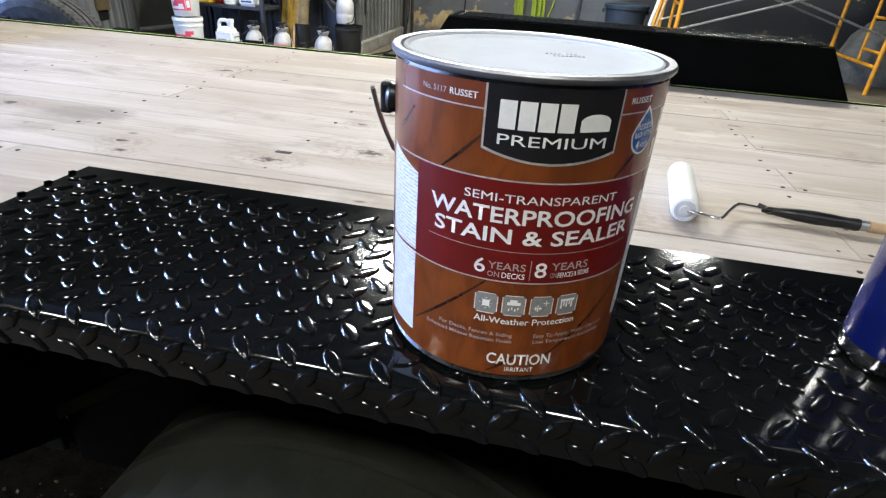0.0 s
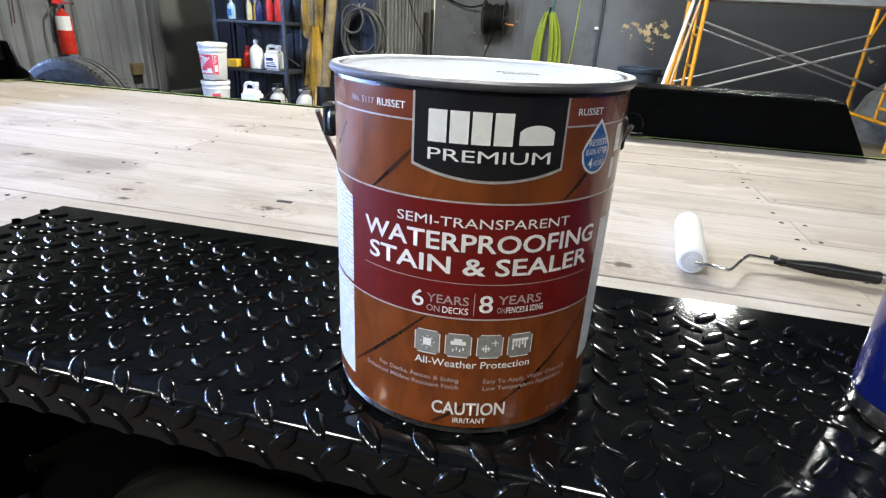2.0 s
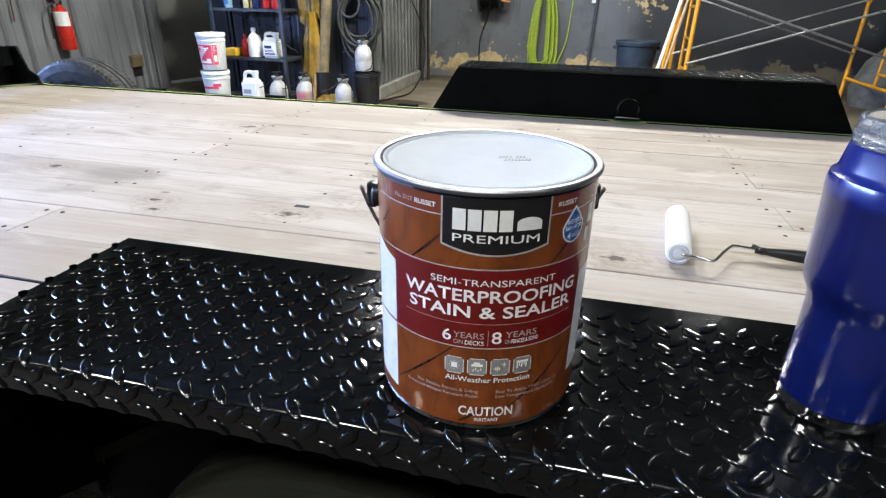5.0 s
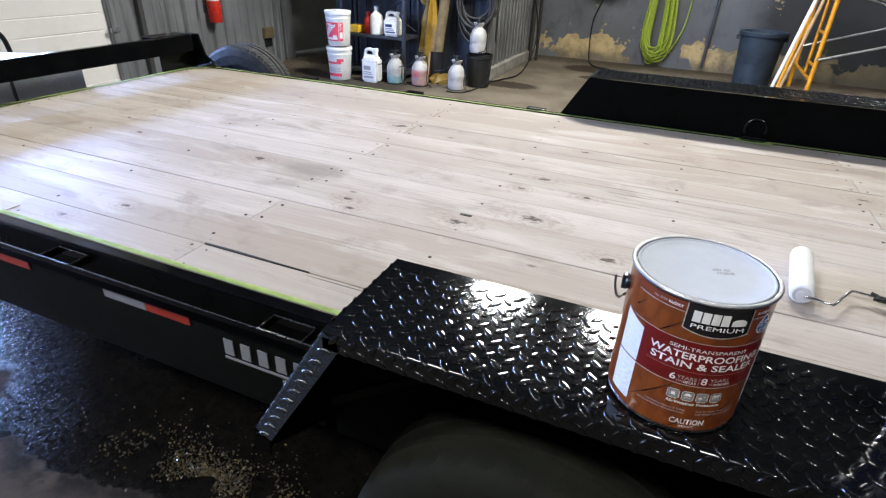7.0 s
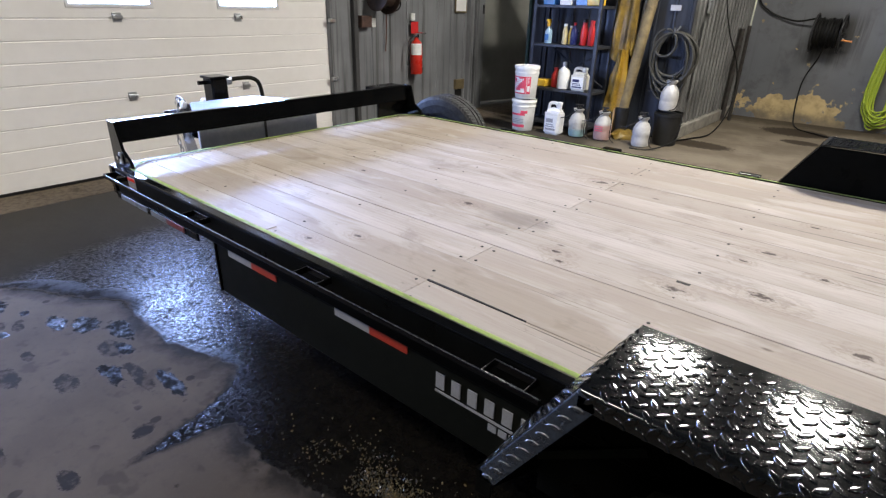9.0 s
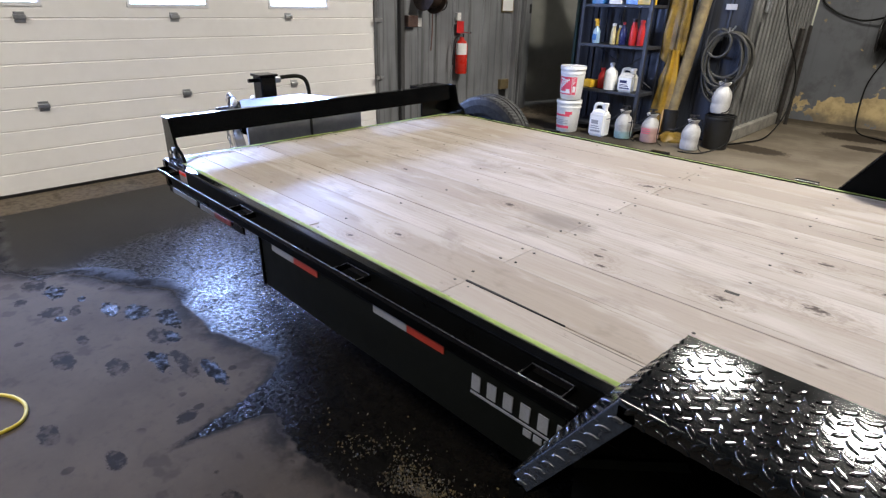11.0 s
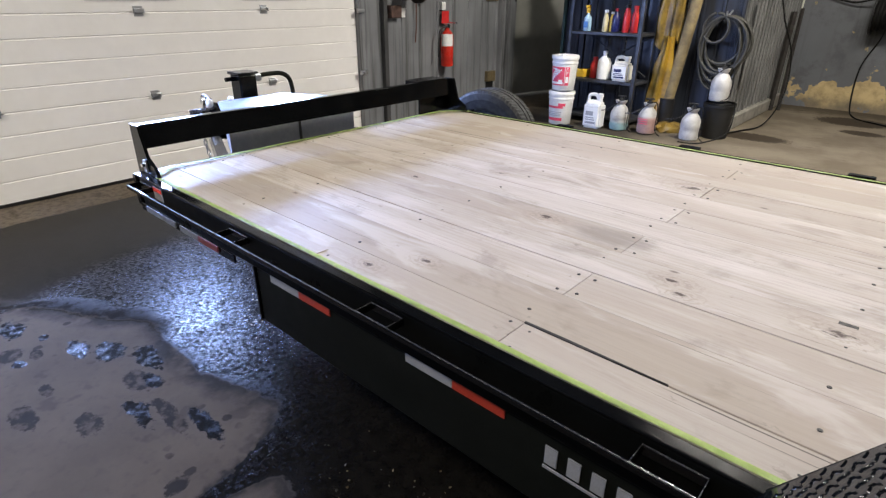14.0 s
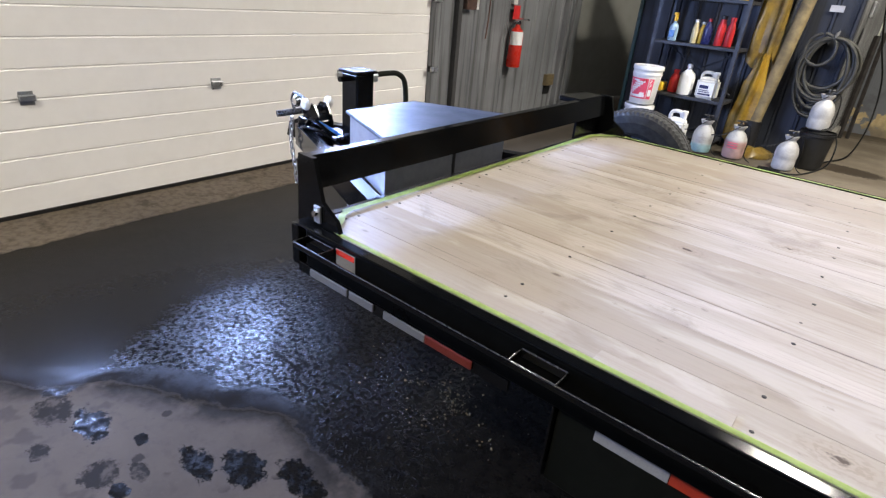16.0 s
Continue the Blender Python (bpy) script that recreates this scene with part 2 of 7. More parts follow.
    # grey scuff at the end of one board
    sx, sy = k.math("DIVIDE", k.math("ADD", x, 1.17), 0.17), k.math("DIVIDE", k.math("SUBTRACT", y, 1.268), 0.085)
    scuff = k.math("ADD", k.math("SQRT", k.math("ADD", k.math("MULTIPLY", sx, sx), k.math("MULTIPLY", sy, sy))), k.math("MULTIPLY", wig, 0.3))
    base = k.mix(k.math("MULTIPLY", k.ramp(scuff, 1.1, 0.3), 0.55), base, (0.20, 0.175, 0.155))
    # small pin knots, sparse
    vec = stretched(4.2, 9.0)
    kn = k.voronoi(1.0, vec)
    pick = k.t.nodes.new("ShaderNodeTexVoronoi")
    k.link(vec, pick.inputs["Vector"])
    pick.inputs["Scale"].default_value = 1.0
    sel = k.math("GREATER_THAN", pick.outputs["Color"], 0.52)
    core = k.math("MULTIPLY", k.ramp(k.math("ADD", kn, k.math("MULTIPLY", fine, 0.07)), 0.13, 0.06), sel)
    base = k.mix(k.math("MULTIPLY", core, 0.8), base, (0.11, 0.082, 0.065))
    k.set(Base_Color=base, Roughness=k.ramp(tone, 0.3, 0.7, 0.50, 0.60), Specular_IOR_Level=0.10)
    k.bump(k.math("ADD", k.math("MULTIPLY", lines, 0.5), k.math("ADD", grain, k.math("MULTIPLY", fine, 0.6))), 0.20, 0.0008)
    return k.m


def floor_concrete():
    """Shop concrete: dry, with a wetted stretch round and under the trailer, drips and spatter."""
    k = Mat("shop_concrete")
    x, y, z = k.xyz()
    w = k.math("ADD", k.math("MULTIPLY", k.math("SUBTRACT", k.noise(3.4, 5, 0.6), 0.5), 0.16), k.math("MULTIPLY", k.math("SUBTRACT", k.noise(11.0, 4, 0.65), 0.5), 0.12))
    rag = k.math("SUBTRACT", k.noise(26.0, 5, 0.75), 0.5)
    inv = lambda v: k.math("SUBTRACT", 1.0, v)
    mul = lambda a, b: k.math("MULTIPLY", a, b)

    def reach(cx, cy, rx, ry, power=2.0):
        ex = k.math("DIVIDE", k.math("SUBTRACT", x, cx), rx)
        ey = k.math("DIVIDE", k.math("SUBTRACT", y, cy), ry)
        return k.math("POWER", k.math("ADD", k.math("POWER", k.math("ABSOLUTE", ex), power), k.math("POWER", k.math("ABSOLUTE", ey), power)), 1.0 / power)

    # how far the dry floor reaches towards the trailer, along its length
    shore = k.t.nodes.new("ShaderNodeValToRGB")
    shore.color_ramp.interpolation = "LINEAR"
    SHORE = [(-5.0, -0.20), (-4.4, -0.24), (-3.95, -0.25), (-3.70, -0.10), (-3.60, 0.06), (-3.42, 0.17), (-3.2, 0.29), (-3.0, 0.44), (-2.76, 0.385), (-2.49, 0.40), (-2.26, 0.46), (-2.07, 0.53), (-1.97, 0.44),
             (-1.88, 0.20), (-1.835, -0.02), (-1.80, 0.18), (-1.76, 0.33), (-1.62, 0.275), (-1.36, 0.31), (-1.16, 0.345), (-0.9, 0.33), (-0.5, 0.2), (0.5, 0.0), (2.0, -0.4)]
    el = shore.color_ramp.elements
    while len(el) < len(SHORE):
        el.new(0.5)
    for e, (sx, sy) in zip(el, SHORE):
        e.position = (sx + 5.0) / 7.0
    for e, (sx, sy) in zip(el, SHORE):
        v = (sy + 0.6) / 1.2
        e.color = (v, v, v, 1)
    xw = k.math("ADD", x, mul(rag, 0.05))
    k.link(k.math("DIVIDE", k.math("ADD", xw, 5.0), 7.0), shore.inputs["Fac"])
    edge = k.math("SUBTRACT", mul(shore.outputs["Color"], 1.2), 0.6)
    # distance over the shore line: above 0 wet, below 0 dry
    over = k.math("ADD", k.math("SUBTRACT", y, edge), k.math("ADD", mul(w, 0.7), mul(rag, 0.06)))
    front = k.ramp(k.math("ADD", x, mul(w, 0.5)), -4.97, -4.94)
    far = k.ramp(k.math("ADD", y, mul(w, 0.5)), 3.5, 3.2)
    back = k.ramp(k.math("ADD", x, w), 1.9, 1.7)
    wet = mul(mul(front, far), mul(back, k.ramp(over, -0.012, 0.012)))
    # towards the door the water lies smooth; along the shore a thin film has dried off
    door_film = k.ramp(k.math("ADD", k.math("SUBTRACT", x, mul(k.math("MAXIMUM", k.math("SUBTRACT", 0.48, y), 0.0), 0.6)), mul(w, 0.9)), -3.80, -4.04)
    film_wide = k.ramp(x, -2.95, -3.15, 0.05, 0.12)
    soft = mul(k.math("SUBTRACT", k.noise(4.5, 4, 0.6), 0.5), 0.20)
    past = k.math("SUBTRACT", k.math("ADD", over, soft), film_wide)
    smear = mul(mul(k.ramp(past, 0.05, -0.05), k.ramp(over, -0.03, -0.01)), k.ramp(x, -2.75, -3.05, 0.22, 1.0))
    sheen = mul(k.ramp(k.math("ADD", over, soft), -0.03, 0.16), k.ramp(k.noise(6, 5, 0.65), 0.42, 0.60, 0.05, 1.0))
    damp = mul(k.ramp(k.math("ADD", over, mul(soft, 0.6)), -0.13, -0.004), k.ramp(k.noise(6, 4), 0.30, 0.52))
    # puddles and damp marks on the dry part: (x, y, size along, size across)
    def blots(rows, amount):
        d = None
        for cx, cy, rx, ry in rows:
            q = reach(cx, cy, rx, ry)
            d = q if d is None else k.math("MINIMUM", d, q)
        return k.ramp(k.math("ADD", d, mul(k.math("ADD", mul(rag, 0.55), mul(w, 2.6)), amount)), 1.10, 0.86)
    pud = blots([(-3.42, -0.055, 0.10, 0.055), (-3.24, 0.03, 0.03, 0.02), (-3.02, 0.107, 0.075, 0.04), (-2.91, 0.195, 0.085, 0.05), (-2.73, 0.295, 0.10, 0.045), (-2.40, 0.125, 0.11, 0.035),
                 (-2.16, 0.27, 0.12, 0.03), (-3.08, -0.10, 0.035, 0.025), (-3.70, -0.06, 0.06, 0.05), (-2.56, 0.24, 0.06, 0.03)], 4.0)
    spot = blots([(-3.19, -0.115, 0.065, 0.05), (-3.40, -0.206, 0.05, 0.03), (-3.116, -0.03, 0.04, 0.022), (-1.961, 0.071, 0.036, 0.04), (-2.68, -0.175, 0.085, 0.04), (-2.60, 0.20, 0.09, 0.05), (-3.56, -0.12, 0.09, 0.06),
                  (-1.92, -0.19, 0.05, 0.03), (-2.80, -0.07, 0.05, 0.03), (-2.30, 0.20, 0.14, 0.03), (-2.48, -0.02, 0.07, 0.04), (-1.47, 0.02, 0.05, 0.03), (-2.2, -0.33, 0.06, 0.03), (-2.9, -0.42, 0.09, 0.05)], 3.2)
    spot = mul(spot, k.ramp(k.noise(17, 4, 0.65), 0.36, 0.54, 0.25, 1.0))
    drops = mul(k.ramp(k.math("ADD", k.voronoi(9.0), mul(rag, 0.25)), 0.20, 0.14), k.ramp(k.noise(2.3, 2), 0.50, 0.58))
    dryness = inv(wet)
    pud = mul(pud, mul(dryness, front))
    spot = mul(k.math("MAXIMUM", k.math("MAXIMUM", spot, damp), mul(drops, 0.8)), mul(mul(dryness, back), mul(far, front)))
    patch = k.ramp(k.math("ADD", k.math("MINIMUM", k.math("MINIMUM", reach(-2.02, 6.56, 0.42, 0.20), reach(-1.26, 8.30, 0.40, 0.30)), reach(-1.08, 7.62, 0.22, 0.14)), mul(k.math("ADD", mul(rag, 3.8), mul(w, 6.0)), 0.28)), 1.12, 0.85)
    grit = k.noise(90, 4, 0.7)
    broad = k.noise(1.6, 5, 0.6)
    fine = k.noise(22, 4, 0.6)
    dryc = k.mix(k.ramp(broad, 0.3, 0.7), (0.088, 0.071, 0.055), (0.062, 0.050, 0.039))
    dryc = k.mix(mul(k.ramp(fine, 0.5, 0.75), 0.30), dryc, (0.040, 0.034, 0.029))
    dryc = k.mix(mul(k.ramp(grit, 0.55, 0.75), 0.25), dryc, (0.105, 0.088, 0.072))
    oily = mul(k.ramp(k.noise(6.5, 3), 0.60, 0.68), 0.4)
    dryc = k.mix(oily, dryc, (0.026, 0.022, 0.019))
    # old tan dirt over the back half of the shop
    tan = k.ramp(y, 3.2, 4.2)
    tanc = k.mix(k.ramp(k.noise(1.4, 5, 0.62), 0.35, 0.66), (0.150, 0.126, 0.094), (0.098, 0.082, 0.060))
    tanc = k.mix(mul(k.ramp(k.noise(5.5, 5, 0.68), 0.56, 0.72), 0.45), tanc, (0.070, 0.056, 0.040))
    tanc = k.mix(mul(k.ramp(k.noise(40, 3, 0.6), 0.55, 0.72), 0.25), tanc, (0.085, 0.070, 0.050))
    # dirt swept against the back wall
    tanc = k.mix(mul(k.ramp(k.math("ADD", y, mul(w, 4.0)), 8.45, 8.95), 0.75), tanc, (0.040, 0.032, 0.022))
    murky = mul(k.ramp(k.math("ADD", x, mul(w, 4.0)), -2.65, -3.2), 0.72)
    tanc = k.mix(murky, tanc, (0.030, 0.026, 0.021))
    dryc = k.mix(tan, dryc, tanc)
    # dry strip at the door, its colour lightened for light bounced off the door
    strip = k.mix(k.ramp(fine, 0.4, 0.7), (0.150, 0.122, 0.092), (0.095, 0.077, 0.058))
    strip = k.mix(mul(k.ramp(k.noise(7, 5, 0.7), 0.52, 0.66), 0.7), strip, (0.05, 0.041, 0.032))
    dryc = k.mix(k.ramp(x, -4.6, -5.0), dryc, strip)
    dryc = k.mix(mul(spot, 0.88), dryc, (0.0095, 0.0078, 0.0062))
    wetc = k.mix(k.ramp(fine, 0.35, 0.7), (0.0068, 0.0058, 0.0044), (0.0030, 0.0027, 0.0022))
    wetc = k.mix(mul(door_film, 0.85), wetc, (0.013, 0.0105, 0.0072))
    wetc = k.mix(mul(smear, 0.6), wetc, (0.018, 0.016, 0.015))
    wet_all = k.math("MAXIMUM", wet, pud)
    soil = k.mix(mul(patch, 0.88), dryc, (0.022, 0.016, 0.011))
    col = k.mix(wet_all, soil, wetc)
    k.set(Base_Color=col)
    gloss = k.ramp(broad, 0.35, 0.65, 0.19, 0.25)
    calm = k.math("MAXIMUM", door_film, smear)
    # pits and bare stones break the film of water
    pits = k.math("MAXIMUM", mul(door_film, 0.8), mul(k.ramp(k.noise(46, 4, 0.65), 0.43, 0.56, 0.22, 1.0), k.ramp(k.noise(9, 3, 0.6), 0.34, 0.52, 0.5, 1.0)))
    wet_rough = k.math("ADD", mul(inv(smear), gloss), mul(smear, k.ramp(fine, 0.3, 0.7, 0.44, 0.54)))
    wet_rough = k.math("ADD", mul(inv(door_film), wet_rough), mul(door_film, 0.20))
    wet_rough = k.math("ADD", mul(inv(pud), wet_rough), mul(pud, k.ramp(grit, 0.35, 0.65, 0.22, 0.45)))
    k.set(Roughness=k.math("ADD", mul(inv(wet_all), k.ramp(spot, 0, 1, 0.80, 0.72)), mul(wet_all, wet_rough)))
    k.set(Specular_IOR_Level=k.math("ADD", mul(k.math("ADD", 0.06, mul(wet_all, k.math("SUBTRACT", mul(pits, 0.135), 0.06))), inv(k.math("MAXIMUM", mul(door_film, 0.55), k.math("MAXIMUM", smear, pud)))), mul(k.math("MAXIMUM", mul(smear, sheen), mul(pud, mul(k.ramp(fine, 0.42, 0.6, 0.1, 1.0), k.ramp(k.noise(38, 4, 0.7), 0.42, 0.58, 0.15, 1.0)))), 0.14)))
    n = k.t.nodes.new("ShaderNodeBump")
    n.inputs["Distance"].default_value = 0.010
    lively = mul(mul(wet, inv(calm)), k.ramp(k.noise(5, 3), 0.3, 0.65, 0.55, 1.0))
    k.link(k.math("ADD", mul(lively, 0.22), 0.006), n.inputs["Strength"])
    stones = k.math("ADD", mul(k.ramp(k.voronoi(88), 0.58, 0.12), 0.50), k.math("ADD", mul(k.noise(58, 3, 0.6), 0.48), mul(k.noise(24, 2, 0.5), 0.20)))
    k.link(stones, n.inputs["Height"])
    k.link(n.outputs[0], k.b.inputs["Normal"])
    return k.m


def painted_wall(name, top, bare, peel=0.62, low=0.45, dark_from=None):
    """Painted masonry, peeled to tan plaster in ragged patches near the floor and here and there above."""
    k = Mat(name)
    x, y, z = k.xyz()
    rag = k.noise(2.6, 6, 0.65)
    rag2 = k.noise(7, 5, 0.65)
    mixn = k.math("ADD", k.math("MULTIPLY", rag, 0.65), k.math("MULTIPLY", rag2, 0.35))
    foot = k.math("MULTIPLY", k.ramp(z, low + 0.22, low - 0.12, 0.0, 0.24), k.ramp(k.noise(0.9, 3), 0.35, 0.55, 0.35, 1.0))
    if dark_from is not None:
        # flaked stretch at waist height
        fx, fz = k.math("DIVIDE", k.math("SUBTRACT", x, 0.95), 0.75), k.math("DIVIDE", k.math("SUBTRACT", z, 1.08), 0.28)
        foot = k.math("MAXIMUM", foot, k.ramp(k.math("ADD", k.math("MULTIPLY", fx, fx), k.math("MULTIPLY", fz, fz)), 1.1, 0.2, 0.0, 0.105))
    peeled = k.ramp(k.math("ADD", mixn, foot), peel, peel + 0.02)
    paint = k.mix(k.ramp(k.noise(1.1, 4), 0.3, 0.7), top, tuple(c * 0.78 for c in top))
    paint = k.mix(k.math("MULTIPLY", k.ramp(k.noise(1.0, 4, 0.6, k.mapped((14, 14, 0.7))), 0.52, 0.7), 0.35), paint, tuple(c * 0.6 for c in top))
    paint = k.mix(k.math("MULTIPLY", k.ramp(k.noise(3.3, 6, 0.7), 0.50, 0.68), 0.55), paint, tuple(c * 0.45 for c in top))
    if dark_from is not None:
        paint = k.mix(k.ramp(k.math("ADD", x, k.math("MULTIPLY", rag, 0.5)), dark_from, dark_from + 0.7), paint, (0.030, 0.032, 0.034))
    if dark_from is not None:
        # oil thrown on the wall under the hose reel, running down
        ox = k.math("ABSOLUTE", k.math("ADD", k.math("ADD", x, 1.24), k.math("MULTIPLY", k.math("SUBTRACT", k.noise(1.0, 3, 0.6, k.mapped((22, 22, 1.2))), 0.5), 0.5)))
        oz = k.math("SUBTRACT", z, k.math("MULTIPLY", k.noise(1.0, 3, 0.6, k.mapped((26, 26, 0.6))), 0.45))
        oil = k.math("MULTIPLY", k.math("MULTIPLY", k.ramp(ox, 0.42, 0.18), k.ramp(oz, 0.50, 0.92)), k.ramp(z, 1.6, 1.35))
        paint = k.mix(k.math("MULTIPLY", oil, 0.85), paint, (0.014, 0.013, 0.011))
    under = k.mix(k.ramp(rag2, 0.40, 0.70), bare, tuple(c * 0.62 for c in bare))
    grime = k.math("MULTIPLY", k.ramp(k.math("ADD", z, k.math("MULTIPLY", rag, 0.5)), 0.48, 0.26), 0.8)
    under = k.mix(grime, under, (0.10, 0.085, 0.065))
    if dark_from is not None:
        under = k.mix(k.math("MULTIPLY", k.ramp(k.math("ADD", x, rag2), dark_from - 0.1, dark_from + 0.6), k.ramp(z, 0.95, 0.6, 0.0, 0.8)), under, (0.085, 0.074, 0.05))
    k.set(Base_Color=k.mix(peeled, paint, under), Roughness=k.ramp(peeled, 0, 1, 0.42, 0.85))
    k.bump(k.math("ADD", k.math("MULTIPLY", peeled, -1.0), k.math("MULTIPLY", k.noise(60, 3), 0.25)), 0.5, 0.004)
    return k.m


def streaked(name, a, b, rough=0.45, metal=0.0, dirt=(0.05, 0.05, 0.045)):
    """Painted steel with runs of dirt down its face."""
    k = Mat(name)
    run = k.noise(1.0, 5, 0.6, k.mapped((16, 16, 0.6)))
    run2 = k.noise(1.0, 4, 0.6, k.mapped((60, 60, 1.4)))
    c = k.mix(k.ramp(k.noise(1.7, 4), 0.3, 0.7), a, b)
    c = k.mix(k.math("MULTIPLY", k.ramp(run, 0.48, 0.70), 0.75), c, dirt)
    c = k.mix(k.math("MULTIPLY", k.ramp(run2, 0.58, 0.75), 0.25), c, dirt)
    k.set(Base_Color=c, Roughness=k.ramp(run, 0.3, 0.7, rough - 0.1, rough + 0.2), Metallic=metal)
    k.bump(k.noise(40, 3), 0.08, 0.001)
    return k.m


deck_wood = wood_deck()
concrete = floor_concrete()
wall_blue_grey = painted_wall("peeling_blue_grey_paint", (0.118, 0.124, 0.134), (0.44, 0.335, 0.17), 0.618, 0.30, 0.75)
wall_plain = painted_wall("shop_wall_paint", (0.055, 0.056, 0.058), (0.4, 0.36, 0.28), 0.80, 0.1)
grey_panel = streaked("grey_steel_siding", (0.21, 0.217, 0.225), (0.15, 0.155, 0.162))
grey_leaf = streaked("grey_door_paint", (0.22, 0.222, 0.205), (0.165, 0.167, 0.155), 0.5)
blue_siding = streaked("blue_grey_siding", (0.013, 0.018, 0.030), (0.007, 0.009, 0.015), 0.55, dirt=(0.008, 0.0075, 0.007))
pale_siding = streaked("pale_worn_siding", (0.150, 0.150, 0.145), (0.072, 0.072, 0.070), 0.4, 0.1)
door_white = simple("white_door_panel", (0.88, 0.855, 0.815), (0.83, 0.805, 0.765), 0.38, 0, 1.5, 0.05)
# unseen ceiling, kept near black to hold down its reflections and bounce
ceiling_dark = simple("ceiling_steel", (0.07, 0.07, 0.07), (0.05, 0.05, 0.05), 0.6, 0, 2)


def glow(name, colour, strength):
    m = bpy.data.materials.new(name)
    m.use_nodes = True
    b = m.node_tree.nodes["Principled BSDF"]
    b.inputs["Base Color"].default_value = (0.8, 0.8, 0.8, 1)
    b.inputs["Emission Color"].default_value = (*colour, 1)
    b.inputs["Emission Strength"].default_value = strength
    return m


daylight = glow("overcast_daylight", (0.80, 0.90, 1.0), 6.0)
lamp_glow = glow("lamp_lens", (1.0, 0.97, 0.92), 30.0)

# ---- building helpers ----


def box(bm, x0, x1, y0, y1, z0, z1, bevel=0.0):
    m = Matrix.LocRotScale(((x0 + x1) / 2, (y0 + y1) / 2, (z0 + z1) / 2), None, (abs(x1 - x0), abs(y1 - y0), abs(z1 - z0)))
    r = bmesh.ops.create_cube(bm, size=1, matrix=m)
    if bevel:
        es = list({e for v in r["verts"] for e in v.link_edges})
        bmesh.ops.bevel(bm, geom=es, offset=bevel, segments=2, affect="EDGES", profile=0.5)
    return bm


def hull(bm, pts, faces):
    vs = [bm.verts.new(p) for p in pts]
    for f in faces:
        bm.faces.new([vs[i] for i in f])
    return bm


def prism(bm, outline, axis, a, b):
    """An outline drawn out along an axis from a to b. outline: pairs in the two other axes, in their order."""
    def p(u, v, w):
        return {"x": (w, u, v), "y": (u, w, v), "z": (u, v, w)}[axis]
    n = len(outline)
    va = [bm.verts.new(p(u, v, a)) for u, v in outline]
    vb = [bm.verts.new(p(u, v, b)) for u, v in outline]
    bm.faces.new(va[::-1])
    bm.faces.new(vb)
    for i in range(n):
        bm.faces.new((va[i], va[(i + 1) % n], vb[(i + 1) % n], vb[i]))
    bmesh.ops.recalc_face_normals(bm, faces=bm.faces)
    return bm


def lathe(bm, profile, centre=(0, 0, 0), n=32, m=None):
    """Turned about the upright axis through centre. profile: (radius, height) from the bottom up."""
    rings = []
    for r, h in profile:
        if r < 1e-5:
            rings.append([bm.verts.new((0, 0, h))])
        else:
            rings.append([bm.verts.new((r * math.cos(2 * math.pi * i / n), r * math.sin(2 * math.pi * i / n), h)) for i in range(n)])
    for a, b in zip(rings, rings[1:]):
        for i in range(n):
            j = (i + 1) % n
            f = [a[i % len(a)], a[j % len(a)], b[j % len(b)], b[i % len(b)]]
            f = list(dict.fromkeys(f))
            if len(f) > 2:
                bm.faces.new(f)
    for ring, flip in ((rings[0], True), (rings[-1], False)):
        if len(ring) > 2:
            bm.faces.new(ring[::-1] if flip else ring)
    t = Matrix.Translation(centre) @ (m or Matrix())
    bmesh.ops.transform(bm, matrix=t, verts=[v for r in rings for v in r])
    return bm


def rod(bm, p, q, r, n=12, r2=None):
    p, q = Vector(p), Vector(q)
    m = (q - p).to_track_quat("Z", "Y").to_matrix().to_4x4()
    return lathe(bm, [(r, 0), (r if r2 is None else r2, (q - p).length)], p, n, m)


def smooth_path(pts, steps=8):
    """A rounded path through the points."""
    pts = [Vector(p) for p in pts]
    out = []
    for i in range(len(pts) - 1):
        a, b, c, d = pts[max(i - 1, 0)], pts[i], pts[i + 1], pts[min(i + 2, len(pts) - 1)]
        for s in range(steps):
            t = s / steps
            out.append(0.5 * (2 * b + (c - a) * t + (2 * a - 5 * b + 4 * c - d) * t * t + (3 * b - a - 3 * c + d) * t ** 3))
    return out + [pts[-1]]


def tube(bm, pts, r, n=8, closed=False):
    """A round bar along a path."""
    pts = [Vector(p) for p in pts]
    side, rings = None, []
    k = len(pts)
    for i, p in enumerate(pts):
        a, b = (pts[(i - 1) % k], pts[(i + 1) % k]) if closed else (pts[max(i - 1, 0)], pts[min(i + 1, k - 1)])
        d = (b - a).normalized()
        if side is None:
            side = d.orthogonal().normalized()
        side = (side - d * side.dot(d)).normalized()
        up = d.cross(side)
        rings.append([bm.verts.new(p + r * (math.cos(2 * math.pi * j / n) * side + math.sin(2 * math.pi * j / n) * up)) for j in range(n)])
    pairs = list(zip(rings, rings[1:])) + ([(rings[-1], rings[0])] if closed else [])
    for a, b in pairs:
        for j in range(n):
            bm.faces.new((a[j], a[(j + 1) % n], b[(j + 1) % n], b[j]))
    if not closed:
        bm.faces.new(rings[0][::-1])
        bm.faces.new(rings[-1])
    return bm


def mesh_of(name, bm, material, smooth=False):
    me = bpy.data.meshes.new(name)
    bm.to_mesh(me)
    bm.free()
    me.materials.append(material)
    if smooth:
        me.shade_smooth()
        me.set_sharp_from_angle(angle=radians(38))
    return me


def thing(name, at, label, category, group=""):
    ob = new(name)
    ob.empty_display_size = 0.1
    ob.location = at
    return tagged(ob, label, category, group)


